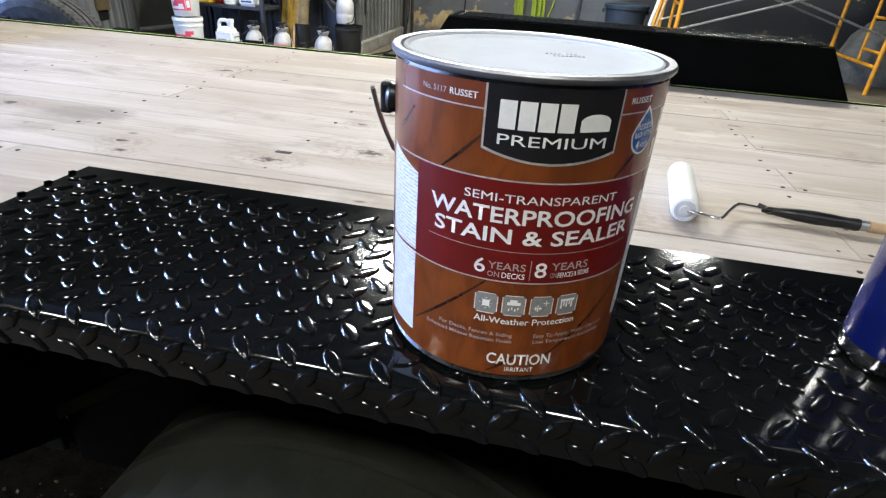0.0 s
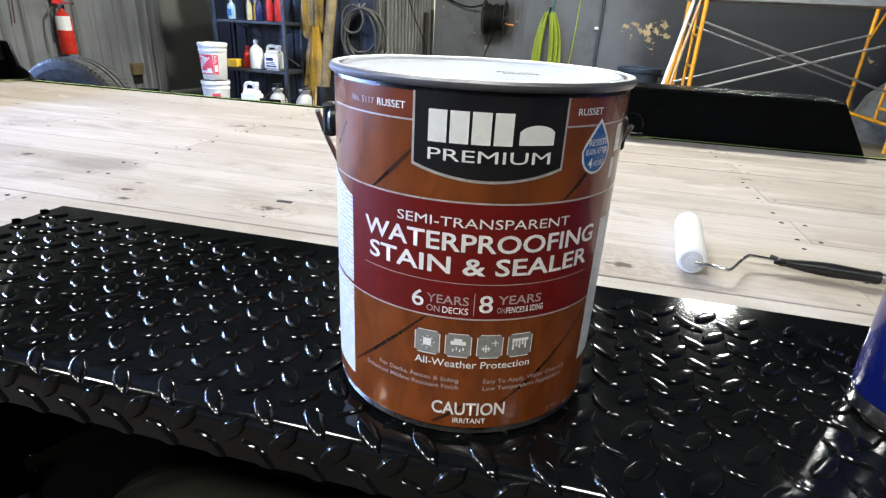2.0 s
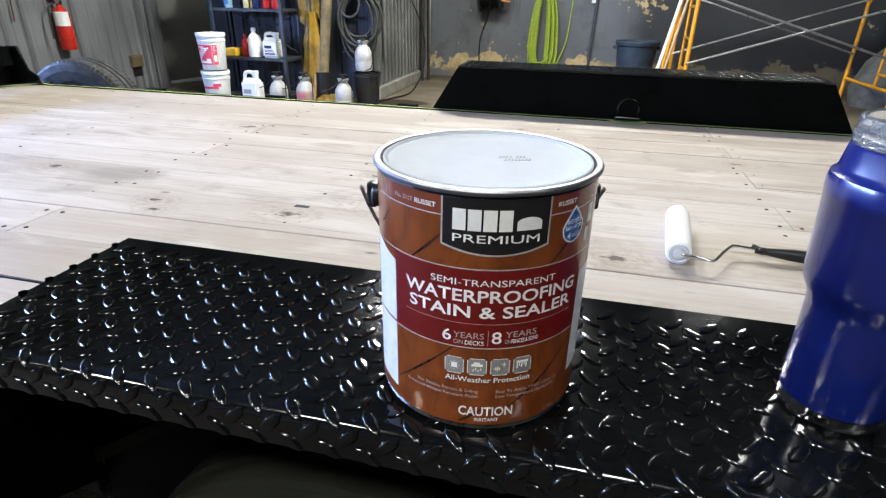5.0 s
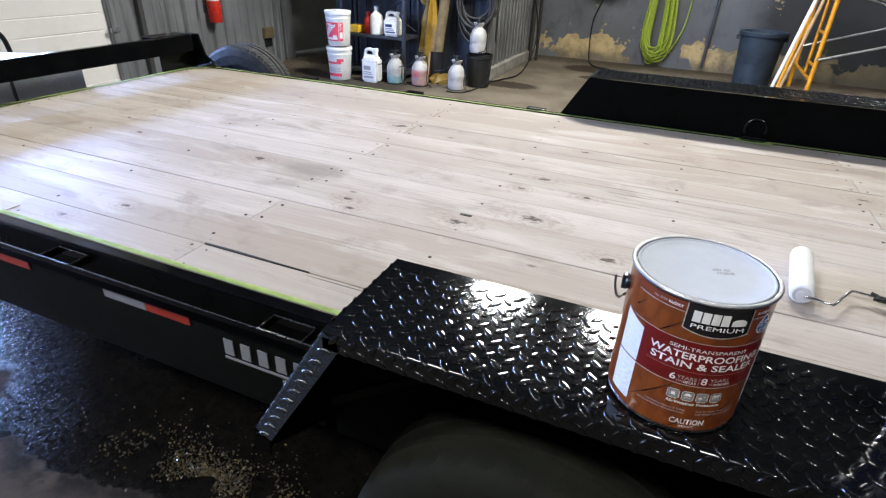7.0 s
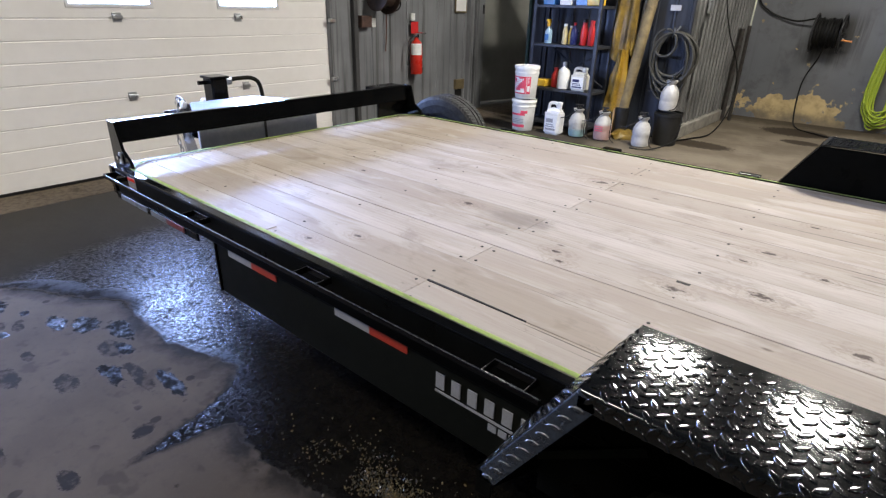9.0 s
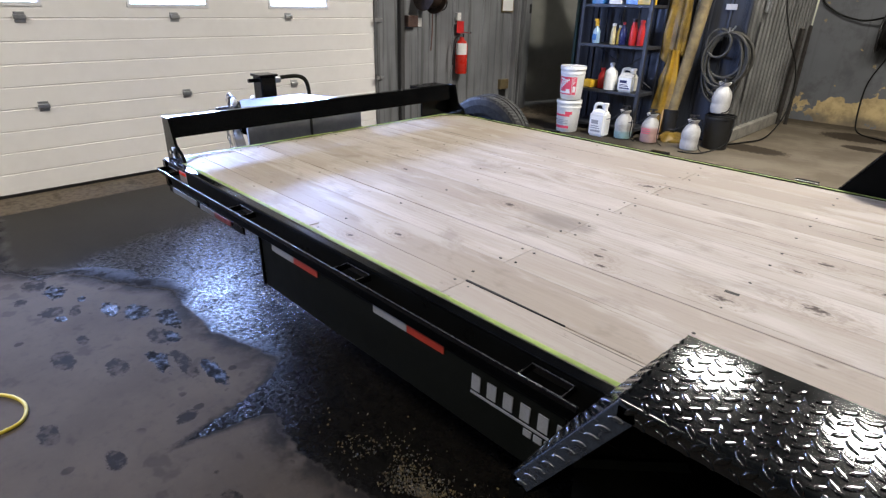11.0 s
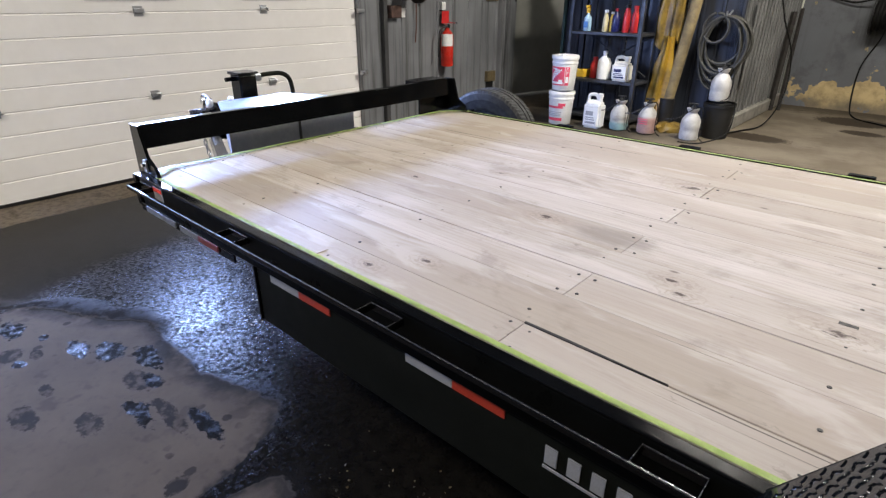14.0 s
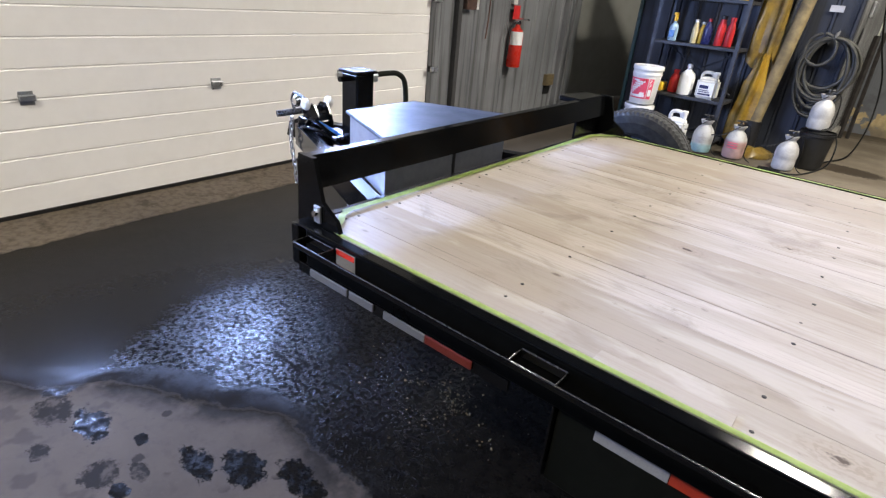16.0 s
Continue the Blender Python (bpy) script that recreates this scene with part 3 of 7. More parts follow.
def part(name, bm, material, parent, label="", smooth=False):
    ob = new(name, mesh_of(name, bm, material, smooth))
    ob.parent = parent
    if parent.type == "EMPTY" and not parent.parent:
        ob.matrix_parent_inverse = Matrix.Translation(parent.location).inverted()
    if label:
        ob["label"] = label
    return ob


def solid(name, bm, material, label, category, kind="", group="", smooth=False):
    return tagged(new(name, mesh_of(name, bm, material, smooth)), label, category, group, kind)


def B():
    return bmesh.new()


def lettering(text, height, width=None, bold=0.018):
    """Flat letters as a mesh: their outlines start at x = 0, y = 0 (baseline)."""
    cu = bpy.data.curves.new("lettering", "FONT")
    cu.body, cu.size = text, 1.0
    cu.resolution_u, cu.offset = 3, bold
    ob = new("lettering_source", cu)
    dg = bpy.context.evaluated_depsgraph_get()
    me = bpy.data.meshes.new_from_object(ob.evaluated_get(dg))
    bpy.data.objects.remove(ob)
    bpy.data.curves.remove(cu)
    bm = bmesh.new()
    bm.from_mesh(me)
    bpy.data.meshes.remove(me)
    xs, ys = [v.co.x for v in bm.verts], [v.co.y for v in bm.verts]
    sy = height / 0.70
    sx = width / (max(xs) - min(xs)) if width else sy
    x0 = min(xs)
    for v in bm.verts:
        v.co = Vector(((v.co.x - x0) * sx, v.co.y * sy, 0))
    return bm

# ---- the shop ----
ROOM_X1, ROOM_Y0, BACK_Y = 6.0, -4.5, 9.15
solid("floor", box(B(), -7.2, ROOM_X1, ROOM_Y0, BACK_Y, -0.1, 0.0), concrete, "grey concrete shop floor, wet and stained beside the trailer", "floor", "structure")
solid("ceiling", box(B(), -7.2, ROOM_X1 + 0.2, ROOM_Y0 - 0.2, BACK_Y + 0.2, CEIL, CEIL + 0.1), ceiling_dark, "dark steel shop ceiling, out of view", "ceiling", "structure")
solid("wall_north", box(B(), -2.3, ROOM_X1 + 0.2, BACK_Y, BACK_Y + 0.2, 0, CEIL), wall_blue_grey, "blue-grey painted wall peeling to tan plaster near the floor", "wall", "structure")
solid("wall_south", box(B(), -7.2, ROOM_X1 + 0.2, ROOM_Y0 - 0.2, ROOM_Y0, 0, CEIL), wall_plain, "plain grey painted shop wall", "wall", "structure")
solid("wall_east", box(B(), ROOM_X1, ROOM_X1 + 0.2, ROOM_Y0, BACK_Y, 0, CEIL), wall_plain, "plain grey painted shop wall", "wall", "structure")

# west wall: overhead door between the south part and the grey steel siding
DOOR_Y0, DOOR_Y1, DOOR_TOP = -2.0, 3.73, 3.84
solid("wall_west_south", box(B(), DOOR_X - 0.2, DOOR_X, ROOM_Y0, DOOR_Y0, 0, CEIL), grey_panel, "grey steel-clad wall beside the overhead door", "wall", "structure")
solid("wall_west_lintel", box(B(), DOOR_X - 0.2, DOOR_X, DOOR_Y0, DOOR_Y1, DOOR_TOP, CEIL), grey_panel, "grey steel cladding over the overhead door", "wall", "structure")


def siding(name, along, fixed, a, b, z0, z1, material, label, pitch=0.23, depth=0.02, thick=0.12, out=1):
    """Ribbed sheet steel on a wall. along: the axis it runs along; out: the way its ribs face on the other axis."""
    bm = B()
    prof, s = [], a
    rib = 0.045
    while s < b - 1e-6:
        e = min(s + pitch, b)
        prof += [(s, 0.0)]
        if e - s > rib * 2:
            prof += [(e - rib, 0.0), (e - rib * 0.75, depth), (e - rib * 0.25, depth)]
        s = e
    prof.append((b, 0.0))
    lo, hi = [], []
    for u, d in prof:
        for zz, row in ((z0, lo), (z1, hi)):
            row.append(bm.verts.new((fixed + out * d, u, zz) if along == "y" else (u, fixed + out * d, zz)))
    for i in range(len(prof) - 1):
        bm.faces.new((lo[i], lo[i + 1], hi[i + 1], hi[i]))
    if along == "y":
        box(bm, fixed - out * thick, fixed - out * 0.002, a, b, z0, z1)
    else:
        box(bm, a, b, fixed - out * thick, fixed - out * 0.002, z0, z1)
    return solid(name, bm, material, label, "wall", "structure")


siding("wall_west_siding", "y", DOOR_X - 0.02, 3.86, 6.28, 0.02, CEIL, grey_panel, "grey ribbed steel wall with dirt runs", 0.30, 0.014)
bm = B()
for a, b, d in ((3.735, 3.80, 0.06), (3.80, 3.86, 0.03)):
    box(bm, DOOR_X - 0.16, DOOR_X + d, a, b, 0, CEIL, 0.006)
solid("door_track_1", bm, grey_panel, "grey steel jamb and track beside the overhead door", "door frame", "structure")
bm = B()
for i, (a, b, d) in enumerate(((6.28, 6.36, 0.05), (6.36, 6.42, 0.015), (6.42, 6.50, 0.05), (6.50, 6.66, 0.02))):
    box(bm, DOOR_X - 0.18, DOOR_X + d, a, b, 0, CEIL, 0.008)
solid("door_frame_1", bm, grey_panel, "ribbed grey steel post at the end of the siding", "post", "structure")
# plain grey side of the inner booth, behind the post
bm = hull(B(), [(-5.50, 6.665, 0.06), (-4.98, 8.9, 0.06), (-5.10, 8.9, 0.06), (-5.62, 6.665, 0.06), (-5.50, 6.665, CEIL), (-4.98, 8.9, CEIL), (-5.10, 8.9, CEIL), (-5.62, 6.665, CEIL)],
          [(0, 1, 2, 3), (7, 6, 5, 4), (0, 4, 5, 1), (1, 5, 6, 2), (2, 6, 7, 3), (3, 7, 4, 0)])
solid("wall_booth_panel", bm, simple("smooth_grey_panel", (0.24, 0.24, 0.215), (0.20, 0.20, 0.18), 0.45, 0, 1.2, 0.05), "smooth grey painted panel beyond the post", "wall", "structure")
BOOTH_Y = 6.62
siding("wall_booth_front", "x", BOOTH_Y, -4.52, -2.34, 0.0, 2.1, blue_siding, "dark blue-grey ribbed steel wall behind the shelf", 0.22, 0.018, 0.1, -1)
siding("wall_booth_side", "y", -2.34, BOOTH_Y, BACK_Y, 0.14, 2.1, pale_siding, "pale worn ribbed steel wall with dirt runs", 0.15, 0.022, 0.1, 1)
solid("wall_booth_curb", box(B(), -2.44, -2.27, BOOTH_Y + 0.02, BACK_Y, 0, 0.15, 0.012), simple("curb_concrete", (0.25, 0.235, 0.20), (0.16, 0.15, 0.13), 0.8, 0, 5, 0.4), "worn concrete curb under the ribbed wall", "curb", "structure")
solid("wall_booth_return", box(B(), -6.2, -2.46, 8.9, 9.02, 0, CEIL), grey_leaf, "plain grey wall at the end of the passage", "wall", "structure")
solid("wall_booth_jamb", box(B(), -4.56, -4.52, BOOTH_Y - 0.03, BOOTH_Y + 0.3, 0, 2.1), simple("teal_trim", (0.03, 0.09, 0.09), (0.02, 0.06, 0.06), 0.5), "dark teal edge trim at the end of the ribbed wall", "trim", "structure")

# ---- overhead door ----
door = thing("overhead_door", (DOOR_X, 0.9, 0), "white ribbed sectional overhead door with a row of windows, closed", "overhead door")
SECTION = 0.64
z = 0.025
row = 0
while z < DOOR_TOP - 0.05:
    z1 = min(z + SECTION - 0.0004, DOOR_TOP)
    win = row == 2
    bm = B()
    # ribbed face: shallow grooves every sixth of a metre
    prof = []
    zz = z
    while zz < z1 - 0.01:
        ze = min(zz + 0.16, z1)
        prof += [(0.0, zz), (0.0, ze - 0.014), (-0.005, ze - 0.009), (-0.005, ze - 0.004)]
        zz = ze
    prof.append((0.0, z1))

    def strip(y0, y1, za=None, zb=None):
        pr = [(d, h) for d, h in prof if (za is None or za < h) and (zb is None or h < zb)]
        if za is not None:
            pr.insert(0, (0.0, za))
        if zb is not None:
            pr.append((0.0, zb))
        ol = [(DOOR_X + d, h) for d, h in pr] + [(DOOR_X - 0.045, pr[-1][1]), (DOOR_X - 0.045, pr[0][1])]
        prism(bm, ol, "y", y0, y1)
    if win:
        ys = [DOOR_Y0]
        for w in WINDOWS:
            ys += [w, w + WIN_W]
        ys.append(DOOR_Y1)
        for i in range(0, len(ys), 2):
            strip(ys[i], ys[i + 1])
        for w in WINDOWS:
            strip(w, w + WIN_W, None, WIN_Z0)
            if z1 > WIN_Z1 + 0.02:
                strip(w, w + WIN_W, WIN_Z1, None)
    else:
        strip(DOOR_Y0, DOOR_Y1)
    part("panel", bm, door_white, door)
    for hy in (-1.75, -0.65, 0.45, 1.55, 2.65):
        if row < 3:
            h = part("hinge", box(box(B(), DOOR_X, DOOR_X + 0.006, hy - 0.035, hy + 0.035, z1 - 0.035, z1 + 0.04, 0.002), DOOR_X + 0.004, DOOR_X + 0.03, hy - 0.04, hy + 0.04, z1 - 0.012, z1 + 0.022, 0.006), galv, door, "galvanised hinge")
    z += SECTION
    row += 1
for w in WINDOWS:
    fr = B()
    for a, b, c, d in ((w - 0.02, w + WIN_W + 0.02, WIN_Z0 - 0.02, WIN_Z0 + 0.012), (w - 0.02, w + WIN_W + 0.02, WIN_Z1 - 0.012, WIN_Z1 + 0.02),
                       (w - 0.02, w + 0.012, WIN_Z0 + 0.012, WIN_Z1 - 0.012), (w + WIN_W - 0.012, w + WIN_W + 0.02, WIN_Z0 + 0.012, WIN_Z1 - 0.012)):
        box(fr, DOOR_X - 0.05, DOOR_X + 0.008, a, b, c, d, 0.003)
    part("window_frame", fr, white_plastic, door)
part("rubber_seal", box(B(), DOOR_X - 0.05, DOOR_X + 0.01, DOOR_Y0, DOOR_Y1, 0.002, 0.024), dark_plastic, door, "black rubber bottom seal")
for hz in (0.66, 1.28):
    part("roller_bracket", box(box(B(), DOOR_X, DOOR_X + 0.05, 3.735, 3.80, hz - 0.03, hz + 0.03, 0.004), DOOR_X + 0.062, DOOR_X + 0.09, 3.70, 3.79, hz - 0.02, hz + 0.02, 0.004), galv, door, "steel roller bracket")
solid("backdrop", box(B(), DOOR_X - 1.2, DOOR_X - 1.15, -4.4, 5.5, 0.2, 3.6), daylight, "bright overcast daylight outside the door windows", "backdrop", "structure")
solid("ground", box(B(), DOOR_X - 1.3, DOOR_X - 0.2, ROOM_Y0, 6, -0.12, -0.02), concrete, "concrete apron outside the door", "ground", "structure")

# ---- ceiling lamps, with added fill ----
# first two placed by their reflections; the other five are unseen fill lamps
LAMPS = [(-1.37, 4.84, 168), (-0.02, 4.76, 163), (-1.40, -1.9, 30), (0.6, -1.9, 30), (-3.4, -1.9, 84), (2.2, 7.2, 75), (3.4, -1.9, 14)]
first_lamp = None
for lx, ly, watts in LAMPS:
    lz = 4.0
    if first_lamp is None:
        hb = thing("high_bay_lamp", (lx, ly, lz), "round high-bay lamp under the ceiling, lit; copies past the second are added fill", "ceiling lamp", "shop lamps")
        part("housing", lathe(B(), [(0.06, 0.16), (0.12, 0.14), (0.32, 0.02), (0.35, 0.0), (0.345, -0.004)][::-1], (lx, ly, lz), 32), shelf_grey, hb, smooth=True)
        part("lens", lathe(B(), [(0.0, -0.012), (0.26, -0.012), (0.315, -0.006)], (lx, ly, lz), 32), lamp_glow, hb, "bright lamp lens")
        part("hanger", rod(B(), (lx, ly, lz + 0.14), (lx, ly, CEIL), 0.008), galv, hb)
        first_lamp = hb
    else:
        copy_thing(first_lamp, Matrix.Translation((lx, ly, lz)))
    d = bpy.data.lights.new("high_bay_light", "AREA")
    d.shape, d.size = "DISK", 0.56
    d.energy, d.color = watts, (1.0, 0.955, 0.885)
    o = new("high_bay_light", d)
    o.location = (lx, ly, lz - 0.03)

# ---- the trailer ----
RAIL_Y0, RAIL_Y1 = 0.435, 2.66       # outer faces of the rub rails
DECK_X0, DECK_X1 = -2.99, 3.2
NEAR_Y, FAR_Y = 0.525, 2.565         # inner edges of the side rails
trailer = thing("flatbed_trailer", (0, 1.55, 0), "black tandem-axle flatbed trailer with a weathered plank deck and tread-plate fenders", "trailer")


def side_rails(near):
    s = 1 if near else -1
    y_in, y_out = (NEAR_Y, RAIL_Y0) if near else (FAR_Y, RAIL_Y1)

    def bx(bm, x0, x1, a, b, z0, z1, bev=0.0):
        return box(bm, x0, x1, min(a, b), max(a, b), z0, z1, bev)
    # main channel with an angle lip that holds the boards
    part("side_channel", bx(B(), DECK_X0 + 0.03, DECK_X1, y_in - s * 0.028, y_in - s * 0.002, 0.595, 0.715, 0.004), black_flat, trailer)
    part("deck_angle", bx(B(), DECK_X0 - 0.02, DECK_X1, y_in - s * 0.03, y_in + s * 0.004, 0.7165, 0.7235, 0.003), black_paint, trailer)
    part("main_beam", bx(B(), -2.08, DECK_X1, y_in + s * 0.0, y_in + s * 0.10, 0.40, 0.594, 0.004), black_flat, trailer)
    part("rub_rail", bx(B(), -2.94, -0.56, y_out, y_out + s * 0.010, 0.684, 0.700, 0.003), black_paint, trailer)
    if near:
        # added thin bright rod: the highlight along the rail's top edge
        part("rail_edge", rod(B(), (-2.935, y_out + 0.002, 0.7005), (-0.565, y_out + 0.002, 0.7005), 0.0014, 6), glint_or_worn_steel, trailer, "thin bright line standing in for the glint on the edge")
    for px in (-2.88, -2.12, -1.39, -0.66):
        bm = B()
        for a, b in ((px - 0.060, px - 0.055), (px + 0.055, px + 0.060)):
            bx(bm, a, b, y_out + s * 0.010, y_in - s * 0.030, 0.682, 0.702, 0.002)
        bx(bm, px - 0.060, px + 0.060, y_in - s * 0.036, y_in - s * 0.0305, 0.682, 0.702, 0.001)
        if not near:
            box(bm, px - 0.05, px + 0.05, FAR_Y + 0.012, FAR_Y + 0.05, 0.703, 0.733, 0.003)
        pk = part("stake_pocket", bm, black_paint, trailer)
        if near:
            ya, yb = y_out + 0.001, y_in - 0.034
            # added thin bright outline: the highlight round the pocket's top
            part("pocket_rim", tube(B(), [(px - 0.0575, ya, 0.7030), (px + 0.0575, ya, 0.7030), (px + 0.0575, yb, 0.7030), (px - 0.0575, yb, 0.7030)], 0.0019, 6, True), glint_or_worn_steel, pk, "thin bright line standing in for the glint on the edge")


side_rails(True)
side_rails(False)
part("front_channel", box(B(), -3.03, -2.995, NEAR_Y - 0.03, FAR_Y + 0.03, 0.58, 0.716, 0.004), black_paint, trailer)
part("rear_channel", box(B(), DECK_X1, DECK_X1 + 0.08, RAIL_Y0 + 0.02, RAIL_Y1 - 0.02, 0.55, 0.716, 0.004), black_paint, trailer)
for cx in np.arange(-2.6, 3.1, 0.6):
    part("crossmember", box(B(), cx - 0.03, cx + 0.03, NEAR_Y + 0.10, FAR_Y - 0.10, 0.60, 0.675), black_flat, trailer)
# skirt box under the deck behind the front overhang
part("skirt_plate", box(B(), -2.075, -0.62, 0.512, 0.523, 0.37, 0.594, 0.003), skirt_black, trailer)

part("skirt_end", box(B(), -2.088, -2.081, 0.505, 0.64, 0.37, 0.592, 0.002), black_paint, trailer)
# boards: seams along the deck, butt joints over the crossmembers
SEAMS = [0.532, 0.659, 0.838, 1.004, 1.180, 1.354, 1.520, 1.690, 1.857, 2.033, 2.185, 2.352, 2.558]
BUTTS = {0: -1.083, 2: -1.087, 4: -1.09, 6: -1.084, 8: -1.088, 10: -1.088, 1: 0.715, 3: 0.715, 5: 0.718, 7: 0.715, 9: 0.72, 11: 0.717}
GAPS = [0.001, 0.0017, 0.0004, 0.0018, 0.0010, 0.0006, 0.0005, 0.0013, 0.0006, 0.0010, 0.0005, 0.0008, 0.001]      # half the width of each seam
rng = random.Random(4)
nails = []


def plank(x0, x1, y0, y1, drop):
    bm = box(B(), x0, x1, y0, y1, DECK - 0.040, DECK - drop)
    es = [e for e in bm.edges if all(v.co.z > DECK - 0.02 for v in e.verts)]
    bmesh.ops.bevel(bm, geom=es, offset=0.0014, segments=2, affect="EDGES", profile=0.5)
    return part("plank", bm, deck_wood, trailer)


for i in range(len(SEAMS) - 1):
    y0, y1 = SEAMS[i] + GAPS[i], SEAMS[i + 1] - GAPS[i + 1]
    xs = [DECK_X0 + 0.004, BUTTS[i], DECK_X1 - 0.004]
    for j in range(2):
        plank(xs[j] + 0.0008, xs[j + 1] - 0.0008, y0, y1 - (0.0035 if i == 0 and j else 0), rng.uniform(0, 0.0018))
    w = y1 - y0
    # screws: a pair on each side of a butt joint, single ones over the other crossmembers
    for nx in (-2.93, -2.32, -1.73, -1.112, -0.495, 0.1, 0.69, 1.3, 2.0, 2.6):
        joint = abs(nx - BUTTS[i]) < 0.06
        for ex in ((-0.026, 0.026) if joint else (0.0,)):
            for f in ((0.13, 0.82) if joint or nx < -2.9 else (0.16 + 0.6 * rng.random(),)):
                nails.append(((BUTTS[i] if joint else nx) + ex + rng.uniform(-0.006, 0.006), y0 + w * (f + rng.uniform(-0.04, 0.04))))
screw_dark = simple("dark_screw", (0.03, 0.027, 0.025), (0.015, 0.014, 0.013), 0.6, 0.3, 90)
screw_mesh = mesh_of("screw_head", lathe(B(), [(0.0052, -0.004), (0.0052, 0.0008), (0.003, 0.0011)], (0, 0, 0), 8), screw_dark)
for nx, ny in nails:
    o = new("screw_head", screw_mesh)
    o.parent = trailer
    o.matrix_parent_inverse = Matrix.Translation(trailer.location).inverted()
    o.location = (nx, ny, DECK - 0.0012)
part("sliver_patch", box(B(), -2.04, -1.76, 0.547, 0.592, DECK - 0.001, DECK + 0.0022, 0.0012), deck_wood, trailer, "thin wooden repair patch")
part("seam_gap", prism(B(), [(-1.085, 0.6565), (-0.98, 0.6560), (-0.86, 0.6575), (-0.74, 0.6595), (-0.74, 0.6605), (-0.86, 0.6620), (-0.98, 0.6640), (-1.085, 0.6635)], "z", DECK - 0.02, DECK + 0.0007), screw_dark, trailer, "dark open gap between two boards")
part("slot_hole", box(B(), -0.528, -0.488, 1.160, 1.174, DECK - 0.02, DECK + 0.0006), screw_dark, trailer, "dark slot worn into a board")

# green tape along the edges of the deck
tape = thing("masking_tape", (-1.2, 0.54, DECK), "lime green masking tape along the edges of the deck boards", "tape")


def tape_run(name, pts, width, flat):
    bm = B()
    n = len(pts)
    for k in range(n):
        x, y = pts[k]
        x2, y2 = pts[min(k + 1, n - 1)]
        x1_, y1_ = pts[max(k - 1, 0)]
        d = Vector((x2 - x1_, y2 - y1_, 0)).normalized()
        s = Vector((-d.y, d.x, 0)) * width / 2
        for q in (-1, 1):
            bm.verts.new(Vector((x, y, 0.7256 + flat * (0.5 + 0.5 * noise.noise((x * 9, y * 9, q)))) ) + s * q)
    bm.verts.ensure_lookup_table()
    for k in range(n - 1):
        bm.faces.new((bm.verts[2 * k], bm.verts[2 * k + 2], bm.verts[2 * k + 3], bm.verts[2 * k + 1]))
    bmesh.ops.solidify(bm, geom=bm.faces[:], thickness=0.0006)
    part(name, bm, tape_green, tape)


tape_run("tape_strip", [(x, 0.536 + 0.002 * noise.noise((x * 3, 0, 0))) for x in np.linspace(-2.86, -0.50, 40)], 0.016, 0.0015)
tape_run("tape_strip", [(x, 2.556 + 0.002 * noise.noise((x * 3, 5, 0))) for x in np.linspace(-2.86, 1.9, 70)], 0.018, 0.002)
tape_run("tape_strip", [(-2.975 + 0.003 * noise.noise((0, y * 3, 0)), y) for y in np.linspace(0.66, 2.44, 40)], 0.026, 0.003)
tape_run("tape_strip", [(-2.97, 0.67), (-2.955, 0.635), (-2.92, 0.60), (-2.90, 0.565), (-2.86, 0.540)], 0.022, 0.003)
tape_run("tape_strip", [(-2.97, 2.43), (-2.955, 2.465), (-2.92, 2.50), (-2.88, 2.545), (-2.82, 2.556)], 0.03, 0.004)
tape_run("tape_strip", [(0.31, 2.535), (0.34, 2.515), (0.39, 2.507), (0.44, 2.515), (0.47, 2.535)], 0.028, 0.004)

# ---- fenders ----
LUG, PITCH, PITCH_ACROSS = 0.0022, 0.0333, 0.0325


def lug_mesh(bm, place, shape=None):
    """Raised lens-shaped bars, alternately turned, with a soft foot, set on a plate. place: their poses; shape: bends the plate."""
    ring = [(-1, 0), (-0.55, -0.80), (0, -1), (0.55, -0.80), (1, 0), (0.55, 0.80), (0, 1), (-0.55, 0.80)]
    bend = shape or (lambda p: p)
    for m in place:
        rows = [[bm.verts.new(bend(m @ Vector((a * ra, b * rb, h)))) for a, b in ring]
                for ra, rb, h in ((0.0142, 0.0058, 0.0), (0.0136, 0.0051, LUG * 0.5), (0.0124, 0.0041, LUG * 0.92), (0.0090, 0.0022, LUG))]
        for p, q in zip(rows, rows[1:]):
            for i in range(8):
                bm.faces.new((p[i], p[(i + 1) % 8], q[(i + 1) % 8], q[i]))
        bm.faces.new(rows[-1])


def plate_lugs(origin, u, v, phase=(0.5, 0.5)):
    """Poses of the lugs on a flat plate with edges u, v from origin: a lattice of bars, with crossed bars between."""
    origin, u, v = Vector(origin), Vector(u), Vector(v)
    uu, vv = u.normalized(), v.normalized()
    w = uu.cross(vv)
    base = Matrix(((uu.x, vv.x, w.x, 0), (uu.y, vv.y, w.y, 0), (uu.z, vv.z, w.z, 0), (0, 0, 0, 1)))
    out, turn = [], 1 if w.z > 0 or abs(w.z) < 0.2 else -1
    for i in range(2 * int(u.length / PITCH) + 3):
        for j in range(2 * int(v.length / PITCH_ACROSS) + 3):
            a, b = (i / 2 + phase[0] - 0.5) * PITCH, (j / 2 + phase[1] - 0.5) * PITCH_ACROSS
            if (i + j) % 2 or not (0.003 < a < u.length - 0.003 and 0.003 < b < v.length - 0.003):
                continue
            out.append(Matrix.Translation(origin + uu * a + vv * b + w * 0.0001) @ base @ Matrix.Rotation(radians((45 if i % 2 else -45) * turn), 4, "Z"))
    return out


